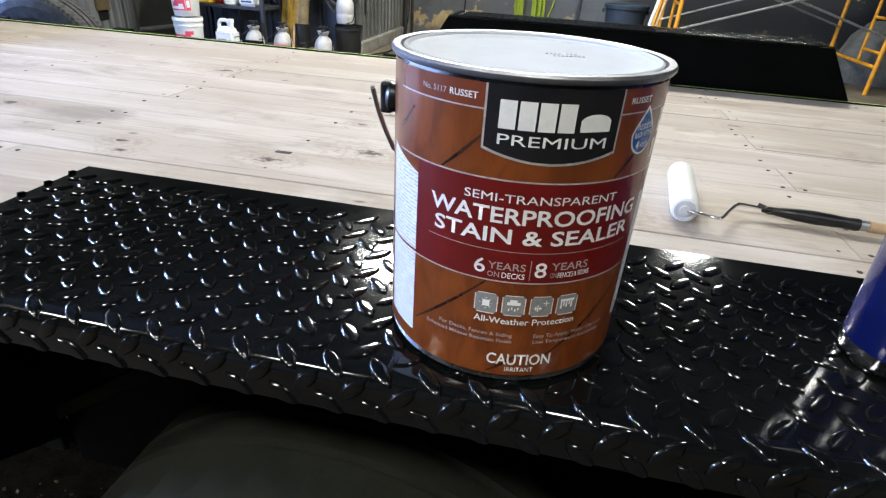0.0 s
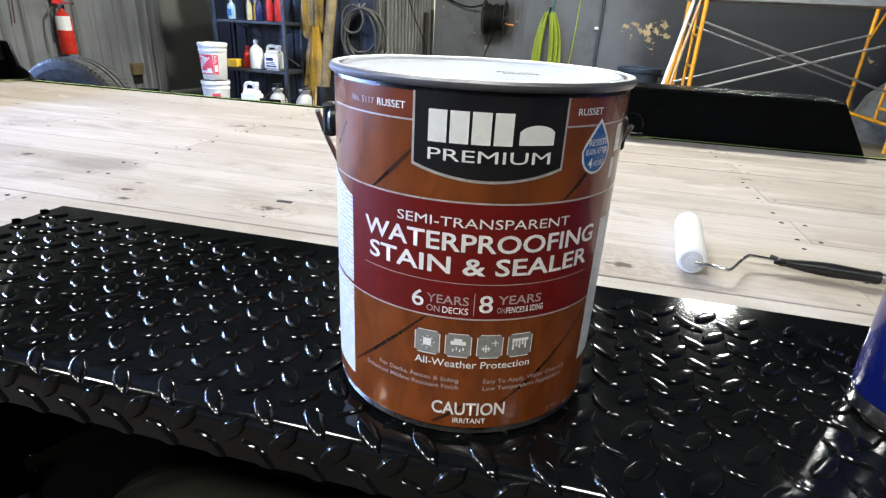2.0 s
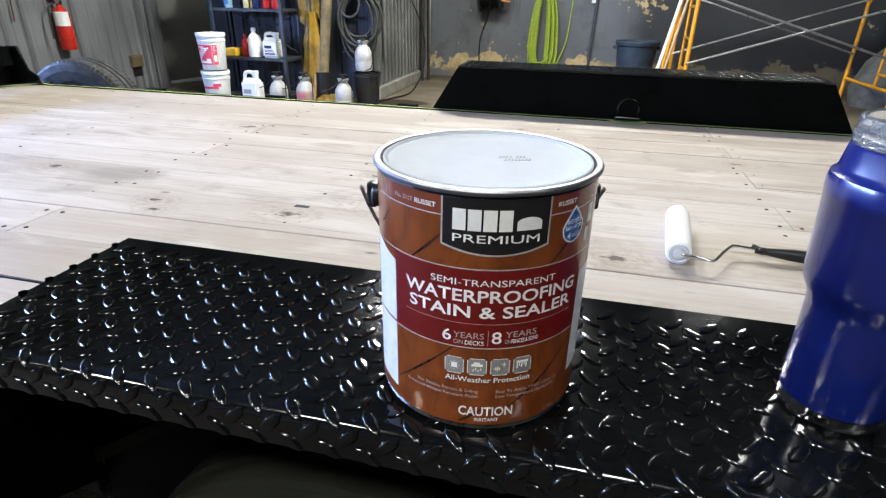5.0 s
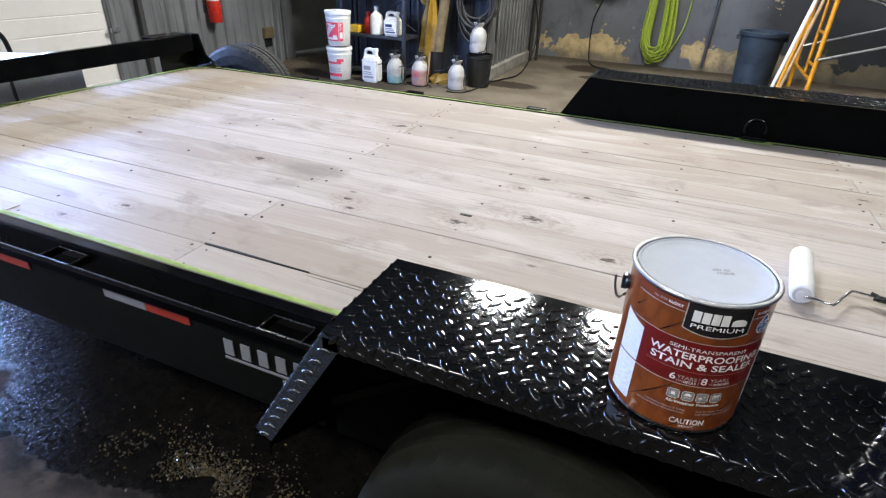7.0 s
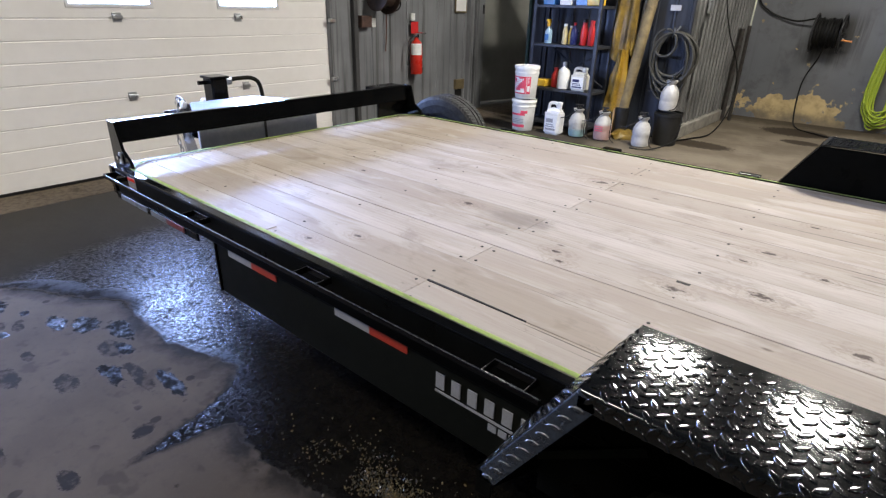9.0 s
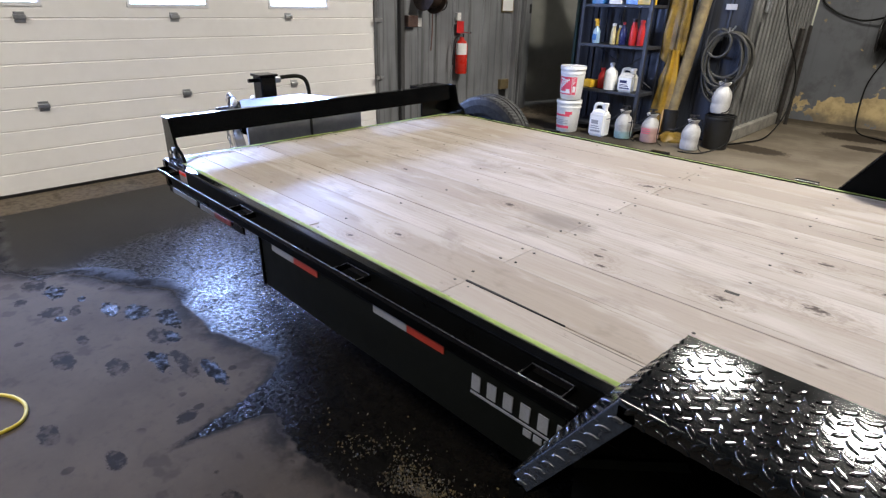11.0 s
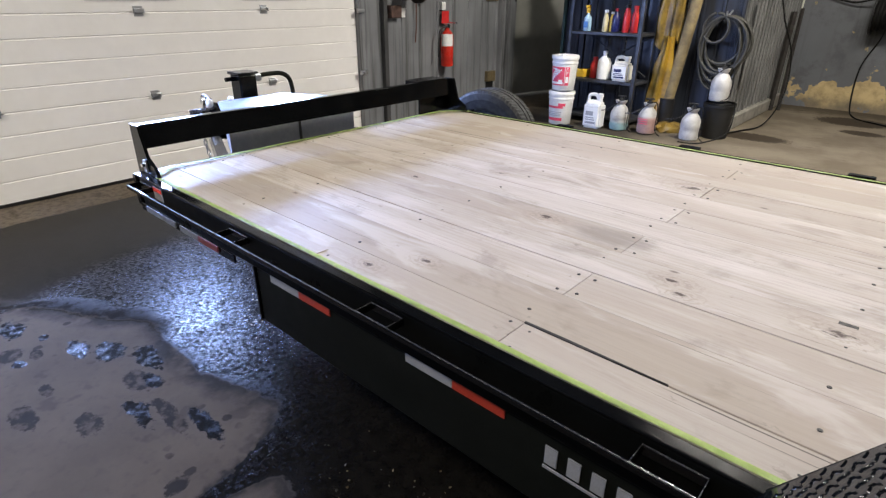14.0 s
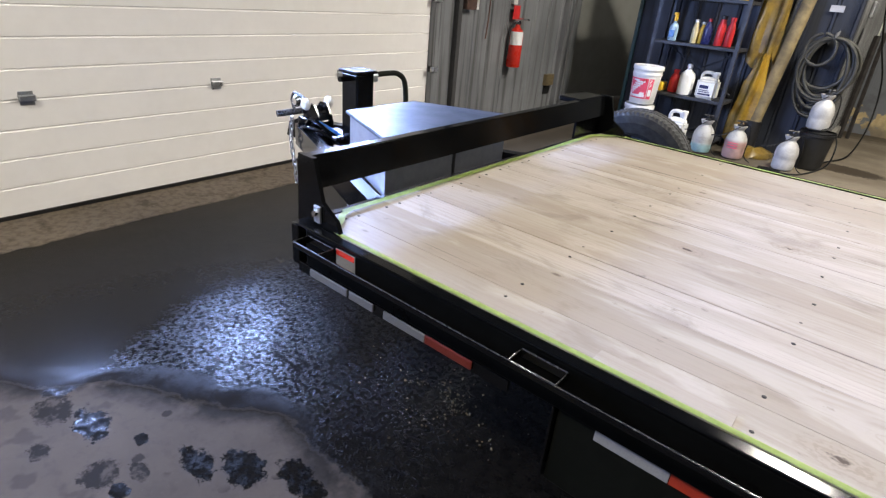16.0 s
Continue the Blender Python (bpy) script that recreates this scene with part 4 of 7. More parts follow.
def fender(near):
    s = 1 if near else -1
    yi = 0.502 if near else 2.582          # inner face
    yo = 0.250 if near else 2.834          # outer lip
    X0, X1 = -0.402, 1.185
    TOP, LIP = 0.928, 0.893
    f = part("fender", B(), tread_black, trailer, "black tread-plate fender")
    bm = B()
    # top sheet with a rounded outer lip
    RB = 0.012
    sec = [(yi, 0.0)] + [(yo + s * RB * (1 - math.sin(q)), -RB * (1 - math.cos(q))) for q in np.linspace(0, math.pi / 2, 9)] + [(yo, LIP - TOP)]
    rows = [[bm.verts.new((x, y, TOP + d)) for y, d in sec] for x in (X0, X1)]
    for i in range(len(sec) - 1):
        bm.faces.new((rows[0][i], rows[1][i], rows[1][i + 1], rows[0][i + 1]))
    bmesh.ops.recalc_face_normals(bm, faces=bm.faces)
    if sum(fc.normal.z for fc in bm.faces) < 0:
        bmesh.ops.reverse_faces(bm, faces=bm.faces)
    bmesh.ops.solidify(bm, geom=bm.faces[:], thickness=0.004)
    part("sheet", bm, tread_black, f, smooth=True)
    # flat sloping sheets at both ends, with a narrow turned edge
    for xa, xb, e in ((X0, -0.578, -1), (X1, 1.361, 1)):
        n = Vector((e * (TOP - 0.640), 0, abs(xb - xa))).normalized()
        a, b = Vector((xa, 0, TOP - 0.001)), Vector((xb, 0, 0.640))
        t = n * 0.005
        pts = [Vector((p.x, y, p.z)) for p in (a, b, b - t, a - t) for y in sorted((yi, yo + s * 0.005))]
        bm = hull(B(), pts, [(0, 1, 3, 2), (2, 3, 5, 4), (4, 5, 7, 6), (6, 7, 1, 0), (0, 2, 4, 6), (1, 7, 5, 3)])
        bmesh.ops.recalc_face_normals(bm, faces=bm.faces)
        bmesh.ops.bevel(bm, geom=bm.edges[:], offset=0.0015, segments=2, affect="EDGES")
        part("slope_sheet", bm, tread_black, f, smooth=True)
        # soft bend down to a narrow outer lip
        R = 0.005
        sec2 = [(yo + s * R * (1 - math.sin(q)), R * (1 - math.cos(q))) for q in np.linspace(0, math.pi / 2, 5)] + [(yo, 0.041), (yo + s * 0.004, 0.041), (yo + s * 0.004, 0.006)]
        bm = B()
        ra = [bm.verts.new((a.x - n.x * d, y, a.z - n.z * d)) for y, d in sec2]
        rb = [bm.verts.new((b.x - n.x * d, y, b.z - n.z * d)) for y, d in sec2]
        for q in range(len(sec2) - 1):
            bm.faces.new((ra[q], ra[q + 1], rb[q + 1], rb[q]))
        bm.faces.new(rb)
        bmesh.ops.recalc_face_normals(bm, faces=bm.faces)
        part("slope_lip", bm, tread_blue_lit, f, "outer edge of the slope, blue reflection painted into its colour", True)
        part("slope_leg", box(B(), min(xb, xb - e * 0.030), max(xb, xb - e * 0.030), min(yo, yo + s * 0.005), max(yo, yo + s * 0.005), 0.575, 0.615, 0.0015), black_flat, f)
        if near and e < 0:
            bm = B()
            lug_mesh(bm, plate_lugs(b - n * 0.037 + Vector((0, yo, 0)), a - b, n * 0.034, (0.6, 1.0)))
            part("slope_lip_pattern", bm, tread_blue_lit, f, smooth=True)
            bm = B()
            lug_mesh(bm, plate_lugs(b + Vector((0, yo + 0.004, 0)), a - b, Vector((0, yi - yo - 0.006, 0))))
            part("slope_pattern", bm, tread_black, f, smooth=True)
        part("end_plate", prism(B(), [(yo, 0.575), (yo, 0.637), (yi, 0.637), (yi, 0.44)], "x", xb - 0.006, xb + 0.002), black_flat, f)
        if near and e < 0:
            part("brace", prism(B(), [(-0.345, 0.668), (-0.66, 0.45), (-0.655, 0.428), (-0.335, 0.650)], "y", yi - 0.012, yi - 0.006), rubber, f, "dusty flat steel brace")
    # inner upright plate, down to the frame
    part("inner_plate", prism(B(), [(-0.575, 0.38), (-0.575, 0.645), (X0, TOP - 0.006), (X1, TOP - 0.006), (1.358, 0.645), (1.358, 0.38)], "y", yi, yi + s * 0.006), black_flat, f)
    # raised pattern
    bm = B()
    flat = abs(yi - yo) - RB

    def bent(p):
        d, h = min(p.y, flat + RB * math.pi / 2 + (TOP - RB - LIP) - 0.0005), p.z
        if d <= flat:
            return Vector((p.x, yi - s * d, TOP + h))
        q = (d - flat) / RB
        if q < math.pi / 2:
            return Vector((p.x, yo + s * (RB - (RB + h) * math.sin(q)), TOP - RB + (RB + h) * math.cos(q)))
        return Vector((p.x, yo - s * h, TOP - RB - (d - flat - RB * math.pi / 2)))
    wide = flat + RB * math.pi / 2 + TOP - RB - LIP
    lug_mesh(bm, plate_lugs((X0, 0, 0), (X1 - X0, 0, 0), (0, wide, 0), ((-0.015 - X0) / PITCH % 1.0 + 0.5, (yi - 0.275) / PITCH_ACROSS % 1.0 + 0.5 if near else 0.8)), bent)
    ya, yb = min(yi, yo), max(yi, yo)
    lug_mesh(bm, plate_lugs((X0 - 0.003, ya + 0.004, TOP - 0.006), (0, yb - ya - 0.008, 0), (-0.172, 0, -0.281)))
    pat = part("raised_pattern", bm, tread_black, f, smooth=True)
    pat["kind"] = "stuff"
    # wheels
    yc = (yi + yo) / 2 + s * 0.004
    for wx in (-0.06, 0.84):
        wheel(wx, yc, s)


def tyre_mesh(R=0.355, W=0.20, tread=40, deep=0.010):
    """A tyre about the y axis, with blocks and grooves."""
    bm = B()
    prof = [(0.205, -0.075), (0.23, -0.092), (0.29, -0.102), (0.33, -0.094), (R - 0.004, -0.078), (R, -0.055), (R, -0.028), (R - 0.008, -0.024), (R - 0.008, -0.018), (R, -0.014),
            (R, 0.014), (R - 0.008, 0.018), (R - 0.008, 0.024), (R, 0.028), (R, 0.055), (R - 0.004, 0.078), (0.33, 0.094), (0.29, 0.102), (0.23, 0.092), (0.205, 0.075)]
    n = tread * 2
    rings = []
    for i in range(n):
        a = 2 * math.pi * i / n
        row = []
        for k, (r, y) in enumerate(prof):
            if r > R - 0.005 and i % 2 and abs(y) > 0.03:
                r -= deep
            tw = 0.02 * math.sin(y * 60)
            row.append(bm.verts.new((r * math.cos(a + tw), y * W / 0.2, r * math.sin(a + tw))))
        rings.append(row)
    for a, b in zip(rings, rings[1:] + rings[:1]):
        for i in range(len(prof) - 1):
            bm.faces.new((a[i], a[i + 1], b[i + 1], b[i]))
    bmesh.ops.recalc_face_normals(bm, faces=bm.faces)
    return bm


def rim_mesh(s):
    bm = lathe(B(), [(0.0, 0.03), (0.06, 0.03), (0.07, 0.012), (0.15, 0.005), (0.165, -0.02), (0.19, 0.03), (0.205, 0.078), (0.214, 0.084), (0.208, 0.07), (0.195, -0.04), (0.203, -0.078)], (0, 0, 0), 36, Matrix.Rotation(radians(90 * s), 4, "X"))
    return bm


def wheel(wx, yc, s):
    m = Matrix.Translation((wx, yc, 0.356))
    bm = tyre_mesh()
    bmesh.ops.transform(bm, matrix=m, verts=bm.verts)
    w = part("wheel", bm, rubber, trailer, "black ribbed trailer tyre", smooth=True)
    bm = rim_mesh(s)
    bmesh.ops.transform(bm, matrix=m, verts=bm.verts)
    part("rim", bm, black_paint, w, smooth=True)


fender(True)
fender(False)
for ax in (-0.06, 0.84):
    part("axle", rod(B(), (ax, 0.42, 0.356), (ax, 2.67, 0.356), 0.038, 16), black_flat, trailer)
# tie-down ring at the far fender
ring = part("tie_down_ring", tube(B(), [(0.39 + 0.045 * math.cos(a), 2.572, 0.775 + 0.045 * math.sin(a)) for a in np.linspace(-0.5, math.pi + 0.5, 18)], 0.0065), black_paint, trailer)
part("ring_base", box(B(), 0.335, 0.445, 2.553, 2.581, 0.722, 0.742, 0.004), black_paint, trailer)

# ---- headboard, front stop ----
hb0, hb1 = 0.545, 2.55
bm = B()
prism(bm, [(-3.040, 0.825), (-2.972, 0.825), (-2.992, 0.925), (-3.03, 0.925)], "y", hb0, hb1)
bmesh.ops.bevel(bm, geom=bm.edges[:], offset=0.004, segments=2, affect="EDGES")
part("headboard_beam", bm, black_paint, trailer)
for y0, y1 in ((hb0 - 0.012, hb0 + 0.002), (hb1 - 0.002, hb1 + 0.012)):
    bm = prism(B(), [(-3.045, 0.70), (-2.835, 0.70), (-2.86, 0.76), (-2.925, 0.80), (-2.962, 0.928), (-3.035, 0.928)], "y", y0, y1)
    part("headboard_gusset", bm, black_paint, trailer, "black steel end gusset")
part("headboard_plate", prism(B(), [(2.27, 0.722), (2.548, 0.722), (2.548, 0.83), (2.27, 0.83)], "x", -3.02, -3.008), black_paint, trailer)
part("headboard_post", box(B(), -3.03, -2.94, hb0 - 0.035, hb0 + 0.01, 0.690, 0.720, 0.006), black_paint, trailer)
part("headboard_post", box(B(), -3.03, -2.94, hb1 - 0.01, hb1 + 0.035, 0.690, 0.720, 0.006), black_paint, trailer)
lat = part("gusset_latch", box(B(), -2.955, -2.925, 0.524, 0.532, 0.735, 0.790, 0.003), galv, trailer, "zinc latch plate")
part("latch_bolt", rod(B(), (-2.94, 0.512, 0.768), (-2.94, 0.524, 0.768), 0.010, 10), chrome, lat)
part("step_plate", box(B(), -3.13, -3.0, 2.26, 2.52, 0.905, 0.93, 0.006), black_paint, trailer)

# ---- drawbar, jack, toolbox ----
for s in (-1, 1):
    p, q = Vector((-3.02, 1.55 + s * 0.62, 0.56)), Vector((-4.35, 1.55 + s * 0.06, 0.56))
    d = (q - p).normalized()
    n = Vector((-d.y, d.x, 0)) * 0.03
    bm = hull(B(), [p - n + Vector((0, 0, -0.06)), p + n + Vector((0, 0, -0.06)), q + n + Vector((0, 0, -0.06)), q - n + Vector((0, 0, -0.06)), p - n + Vector((0, 0, 0.06)), p + n + Vector((0, 0, 0.06)), q + n + Vector((0, 0, 0.06)), q - n + Vector((0, 0, 0.06))],
              [(3, 2, 1, 0), (4, 5, 6, 7), (0, 1, 5, 4), (1, 2, 6, 5), (2, 3, 7, 6), (3, 0, 4, 7)])
    part("drawbar", bm, black_paint, trailer)
part("coupler_block", box(B(), -4.36, -4.20, 1.48, 1.62, 0.50, 0.66, 0.01), black_paint, trailer)
cp = part("coupler", prism(B(), [(-4.56, 0.61), (-4.53, 0.70), (-4.44, 0.735), (-4.30, 0.72), (-4.24, 0.66), (-4.24, 0.61)], "y", 1.515, 1.585), black_paint, trailer, "black adjustable coupler")
part("coupler_cheek", prism(B(), [(-4.36, 0.60), (-4.37, 0.80), (-4.33, 0.845), (-4.27, 0.845), (-4.23, 0.78), (-4.22, 0.60)], "y", 1.500, 1.512), black_paint, cp)
part("coupler_cheek", prism(B(), [(-4.36, 0.60), (-4.37, 0.80), (-4.33, 0.845), (-4.27, 0.845), (-4.23, 0.78), (-4.22, 0.60)], "y", 1.588, 1.600), black_paint, cp)
for bx_, by_ in ((-4.30, 1.47), (-4.30, 1.63), (-4.40, 1.48)):
    part("coupler_bolt", lathe(B(), [(0.0, -0.022), (0.020, -0.018), (0.032, -0.004), (0.032, 0.006), (0.022, 0.018), (0.010, 0.020), (0.0, 0.016)], (bx_, by_, 0.845), 20, Matrix.Rotation(radians(90), 4, "X")), white_plastic if bx_ > -4.35 else chrome, cp, "pale round bolt head", True)
part("coupler_latch", tube(B(), smooth_path([(-4.34, 1.50, 0.86), (-4.44, 1.50, 0.88), (-4.47, 1.50, 0.84), (-4.45, 1.50, 0.78)], 6), 0.010, 10), glint_or_worn_steel, cp, "worn latch lever", True)
part("coupler_pin", rod(B(), (-4.48, 1.40, 0.765), (-4.44, 1.56, 0.775), 0.018, 14), glint_or_worn_steel, cp, "worn hitch pin", True)
for k in range(11):
    cz, cyy = 0.74 - 0.036 * k, 1.445 - 0.012 * math.sin(k * 0.5)
    ax_ = Matrix.Rotation(radians(90 * (k % 2)), 4, "Z")
    link = [Vector((-4.40, cyy, cz)) + ax_ @ Vector((0.011 * math.cos(a), 0, 0.024 * math.sin(a))) for a in np.linspace(0, 2 * math.pi, 15)[:-1]]
    part("chain_link", tube(B(), link, 0.0045, 6, True), galv, cp, "zinc chain link", True)
for k, (dy, m_) in enumerate(((0.02, black_paint), (0.05, blue_plastic), (-0.02, black_paint))):
    part("wiring", tube(B(), smooth_path([(-4.34, 1.47 + dy, 0.70), (-4.24, 1.44 + dy, 0.775 - 0.02 * k), (-4.12, 1.46 + dy, 0.73), (-4.02, 1.50 + dy, 0.68), (-3.85, 1.50 + dy, 0.62)], 7), 0.011, 8), m_, cp, smooth=True)
part("hitch_plate", box(B(), -4.22, -4.04, 1.46, 1.62, 0.70, 0.715, 0.004), glint_or_worn_steel, cp, "worn steel plate")
cp.location.x, cp.location.z = 0.04, -0.10
jk = part("jack_tube", box(B(), -4.02, -3.90, 1.525, 1.645, 0.34, 0.955, 0.008), black_paint, trailer, "black square drop-leg jack")
part("jack_cap", box(B(), -4.032, -3.888, 1.513, 1.657, 0.955, 0.972, 0.004), black_paint, jk)
part("jack_gear", box(B(), -4.0, -3.92, 1.645, 1.70, 0.905, 0.955, 0.012), galv, jk, "zinc gear hub")
part("jack_crank", tube(B(), smooth_path([(-3.96, 1.69, 0.935), (-3.96, 1.78, 0.940), (-3.955, 1.87, 0.935), (-3.95, 1.925, 0.895), (-3.95, 1.945, 0.80), (-3.95, 1.945, 0.72)]), 0.015, 10), rubber, jk, "bent crank with black grip")
part("jack_pin", rod(B(), (-3.96, 1.46, 0.93), (-3.96, 1.53, 0.93), 0.014), black_paint, jk)
part("jack_foot", box(B(), -4.03, -3.89, 1.515, 1.655, 0.0, 0.02, 0.004), black_paint, jk)
part("jack_leg", box(B(), -4.0, -3.92, 1.545, 1.625, 0.02, 0.36, 0.004), galv, jk)

tb = thing("toolbox", (-3.4, 1.5, 0.62), "brushed aluminium tool chest with a lid, set on the drawbar", "toolbox")
bm = hull(B(), [(-3.18, 1.04, 0.62), (-3.18, 1.86, 0.62), (-3.62, 1.66, 0.62), (-3.62, 1.24, 0.62), (-3.18, 1.04, 0.845), (-3.18, 1.86, 0.845), (-3.62, 1.66, 0.845), (-3.62, 1.24, 0.845)],
          [(0, 3, 2, 1), (4, 5, 6, 7), (0, 1, 5, 4), (1, 2, 6, 5), (2, 3, 7, 6), (3, 0, 4, 7)])
part("body", bm, alu, tb)
bm = hull(B(), [(-3.165, 1.02, 0.846), (-3.165, 1.88, 0.846), (-3.635, 1.675, 0.846), (-3.635, 1.225, 0.846), (-3.165, 1.02, 0.862), (-3.165, 1.88, 0.862), (-3.635, 1.675, 0.862), (-3.635, 1.225, 0.862)],
          [(0, 3, 2, 1), (4, 5, 6, 7), (0, 1, 5, 4), (1, 2, 6, 5), (2, 3, 7, 6), (3, 0, 4, 7)])
bmesh.ops.bevel(bm, geom=bm.edges[:], offset=0.004, segments=2, affect="EDGES")
tlid = part("lid", bm, simple("worn_aluminium_lid", (0.115, 0.128, 0.155), (0.085, 0.097, 0.122), 0.46, 0.7, 6, 0.03, 0.06), tb, "dull bluish aluminium lid")
part("front_seam", box(B(), -3.1795, -3.1765, 1.46, 1.475, 0.63, 0.84), dark_plastic, tb)
for ry_ in np.arange(1.08, 1.84, 0.10):
    part("rivet", lathe(B(), [(0.006, 0.0), (0.0045, 0.002), (0.0, 0.003)], (-3.19, ry_, 0.862), 8), chrome, tlid)

# ---- reflectors, stickers, maker's mark on the near side ----
refl_dark = simple("dim_reflective_red", (0.12, 0.014, 0.006), (0.09, 0.011, 0.005), 0.4, 0, 300, 0.3)
refl_dull = simple("dull_reflective_white", (0.12, 0.12, 0.12), (0.09, 0.09, 0.09), 0.4, 0, 300, 0.3)
for x0 in (-1.983, -1.343):
    part("reflector_white", box(B(), x0, x0 + 0.160, 0.5075, 0.5105, 0.560, 0.587), refl_white, trailer, "white reflective tape")
    part("reflector_red", box(B(), x0 + 0.162, x0 + 0.318, 0.5075, 0.5105, 0.560, 0.587), refl_red, trailer, "red reflective tape")
for x0, x1, m in ((-2.935, -2.765, refl_dull), (-2.755, -2.655, refl_dull), (-2.612, -2.459, refl_dull), (-2.457, -2.305, refl_dark)):
    part("reflector_plate", box(B(), x0, x1, 0.4895, 0.4955, 0.568, 0.593, 0.002), m, trailer)
part("front_skirt", box(B(), -3.0, -2.2, 0.4965, 0.506, 0.560, 0.594, 0.002), black_paint, trailer)
st = part("sticker", box(B(), -2.815, -2.735, 0.4945, 0.4965, 0.655, 0.708), refl_white, trailer, "small white and red warning sticker")
part("sticker_band", box(B(), -2.813, -2.737, 0.4930, 0.4944, 0.690, 0.706), red_paint, st)
mk = part("maker_mark", box(B(), -0.918, -0.585, 0.5075, 0.5105, 0.492, 0.4985), refl_white, trailer, "white maker's mark of plain bars")
for k in range(6):
    bx0 = -0.915 + k * 0.055
    part("mark_bar", box(B(), bx0, bx0 + 0.030, 0.5075, 0.5105, 0.507, 0.556), refl_white, mk)
for k in range(5):
    bx0 = -0.735 + k * 0.032
    part("mark_bar", box(B(), bx0, bx0 + 0.025, 0.5075, 0.5105, 0.464, 0.484), refl_white, mk)

# ---- spare wheel beside the headboard ----
sp = thing("spare_wheel", (-2.885, 2.865, 0.13), "black spare tyre on a blue rim at the trailer front", "wheel")
bm = tyre_mesh(0.355, 0.21, 76, 0.006)
SPARE = Matrix.Translation((-2.885, 2.865, 0.482)) @ Matrix.Rotation(radians(8), 4, "Z")
bmesh.ops.transform(bm, matrix=SPARE, verts=bm.verts)
part("tyre", bm, dusty_rubber, sp)
bm = rim_mesh(1)
bmesh.ops.transform(bm, matrix=SPARE, verts=bm.verts)
part("rim", bm, blue_rim, sp, smooth=True)
part("spare_bracket", box(B(), -2.95, -2.82, 2.62, 2.80, 0.44, 0.52, 0.005), black_paint, trailer)

# ---- paint can on the fender ----
CAN_C, CAN_R, CAN_Z = Vector((0.1014, 0.3506, 0)), 0.0825, 0.9298
FRONT, RIGHT = Vector((0.253, -0.9675, 0)), Vector((0.9675, 0.253, 0))


def on_can(u, z, off=0.0):
    """A place on the can: u millimetres round from the middle of its front, z millimetres up."""
    a = u / 1000 / CAN_R
    return CAN_C + (CAN_R + off) * (math.sin(a) * RIGHT + math.cos(a) * FRONT) + Vector((0, 0, CAN_Z + z / 1000))


def wrap(pts_low, pts_high, off):
    """A printed patch between a lower and an upper edge, both from left to right."""
    bm = B()
    lo = [bm.verts.new(on_can(u, z, off)) for u, z in pts_low]
    hi = [bm.verts.new(on_can(u, z, off)) for u, z in pts_high]
    for i in range(len(lo) - 1):
        bm.faces.new((lo[i], lo[i + 1], hi[i + 1], hi[i]))
    return bm


def band(u0, u1, z0, z1, off, n=None, low=None, high=None):
    n = n or max(2, int(abs(u1 - u0) / 4) + 1)
    us = [u0 + (u1 - u0) * i / n for i in range(n + 1)]
    return wrap([(u, low(u) if low else z0) for u in us], [(u, high(u) if high else z1) for u in us], off)


def slanted(u0, z0, u1, z1, w, off):
    n = 12
    us = [(u0 + (u1 - u0) * i / n, z0 + (z1 - z0) * i / n) for i in range(n + 1)]
    return wrap([(u, z - w * (0.35 + 0.65 * math.sin(math.pi * i / n))) for i, (u, z) in enumerate(us)], [(u, z + w * 0.2) for u, z in us], off)


def words(text, u, z, height, width, off=0.00042, rise=0.0, bold=0.009):
    """Lettering bent round the can, its left end at u and its foot at z, width millimetres long."""
    bm = lettering(text, height / 1000, width / 1000, bold)
    for v in bm.verts:
        v.co = on_can(u + v.co.x * 1000, z + v.co.y * 1000 + rise * v.co.x * 1000, off)
    return bm


def can_wood():
    k = Mat("printed_russet_boards")
    grain = k.noise(1.0, 5, 0.6, k.mapped((90, 90, 30), (0, 42, 14)), 0.6)
    broad = k.noise(28, 3, 0.5)
    c = k.mix(k.ramp(grain, 0.35, 0.7), (0.20, 0.050, 0.009), (0.12, 0.027, 0.005))
    c = k.mix(k.math("MULTIPLY", k.ramp(broad, 0.4, 0.7), 0.5), c, (0.13, 0.034, 0.008))
    k.set(Base_Color=c, Roughness=0.28, Coat_Weight=0.35, Coat_Roughness=0.12)
    k.bump(k.noise(40, 2), 0.04, 0.001)
    return k.m


def label_paper():
    k = Mat("small_print_paper")
    x, y, z = k.xyz()
    lines = k.math("GREATER_THAN", k.math("SINE", k.math("MULTIPLY", z, 2600.0)), -0.1)
    brk = k.ramp(k.noise(1.0, 2, 0.5, k.mapped((220, 220, 900))), 0.42, 0.5)
    ink = k.math("MULTIPLY", k.math("MULTIPLY", lines, brk), 0.55)
    k.set(Base_Color=k.mix(ink, (0.72, 0.73, 0.76), (0.25, 0.26, 0.30)), Roughness=0.35)
    return k.m


print_black = simple("print_black", (0.006, 0.006, 0.008), (0.012, 0.012, 0.014), 0.22, 0, 40, 0, 0.04, 0.3)
print_red = simple("print_deep_red", (0.15, 0.005, 0.0045), (0.115, 0.004, 0.0035), 0.33, 0, 25, 0, 0.04, 0.3)
print_russet = simple("print_russet", (0.165, 0.040, 0.018), (0.14, 0.033, 0.014), 0.25, 0, 25, 0, 0.04, 0.3)
print_silver = simple("print_silver", (0.55, 0.50, 0.48), (0.42, 0.38, 0.36), 0.35, 0.3, 60)
print_white = simple("print_white", (0.80, 0.79, 0.77), (0.74, 0.73, 0.71), 0.3, 0, 60)
print_grey = simple("print_icon_grey", (0.27, 0.27, 0.26), (0.20, 0.20, 0.195), 0.3, 0, 80)
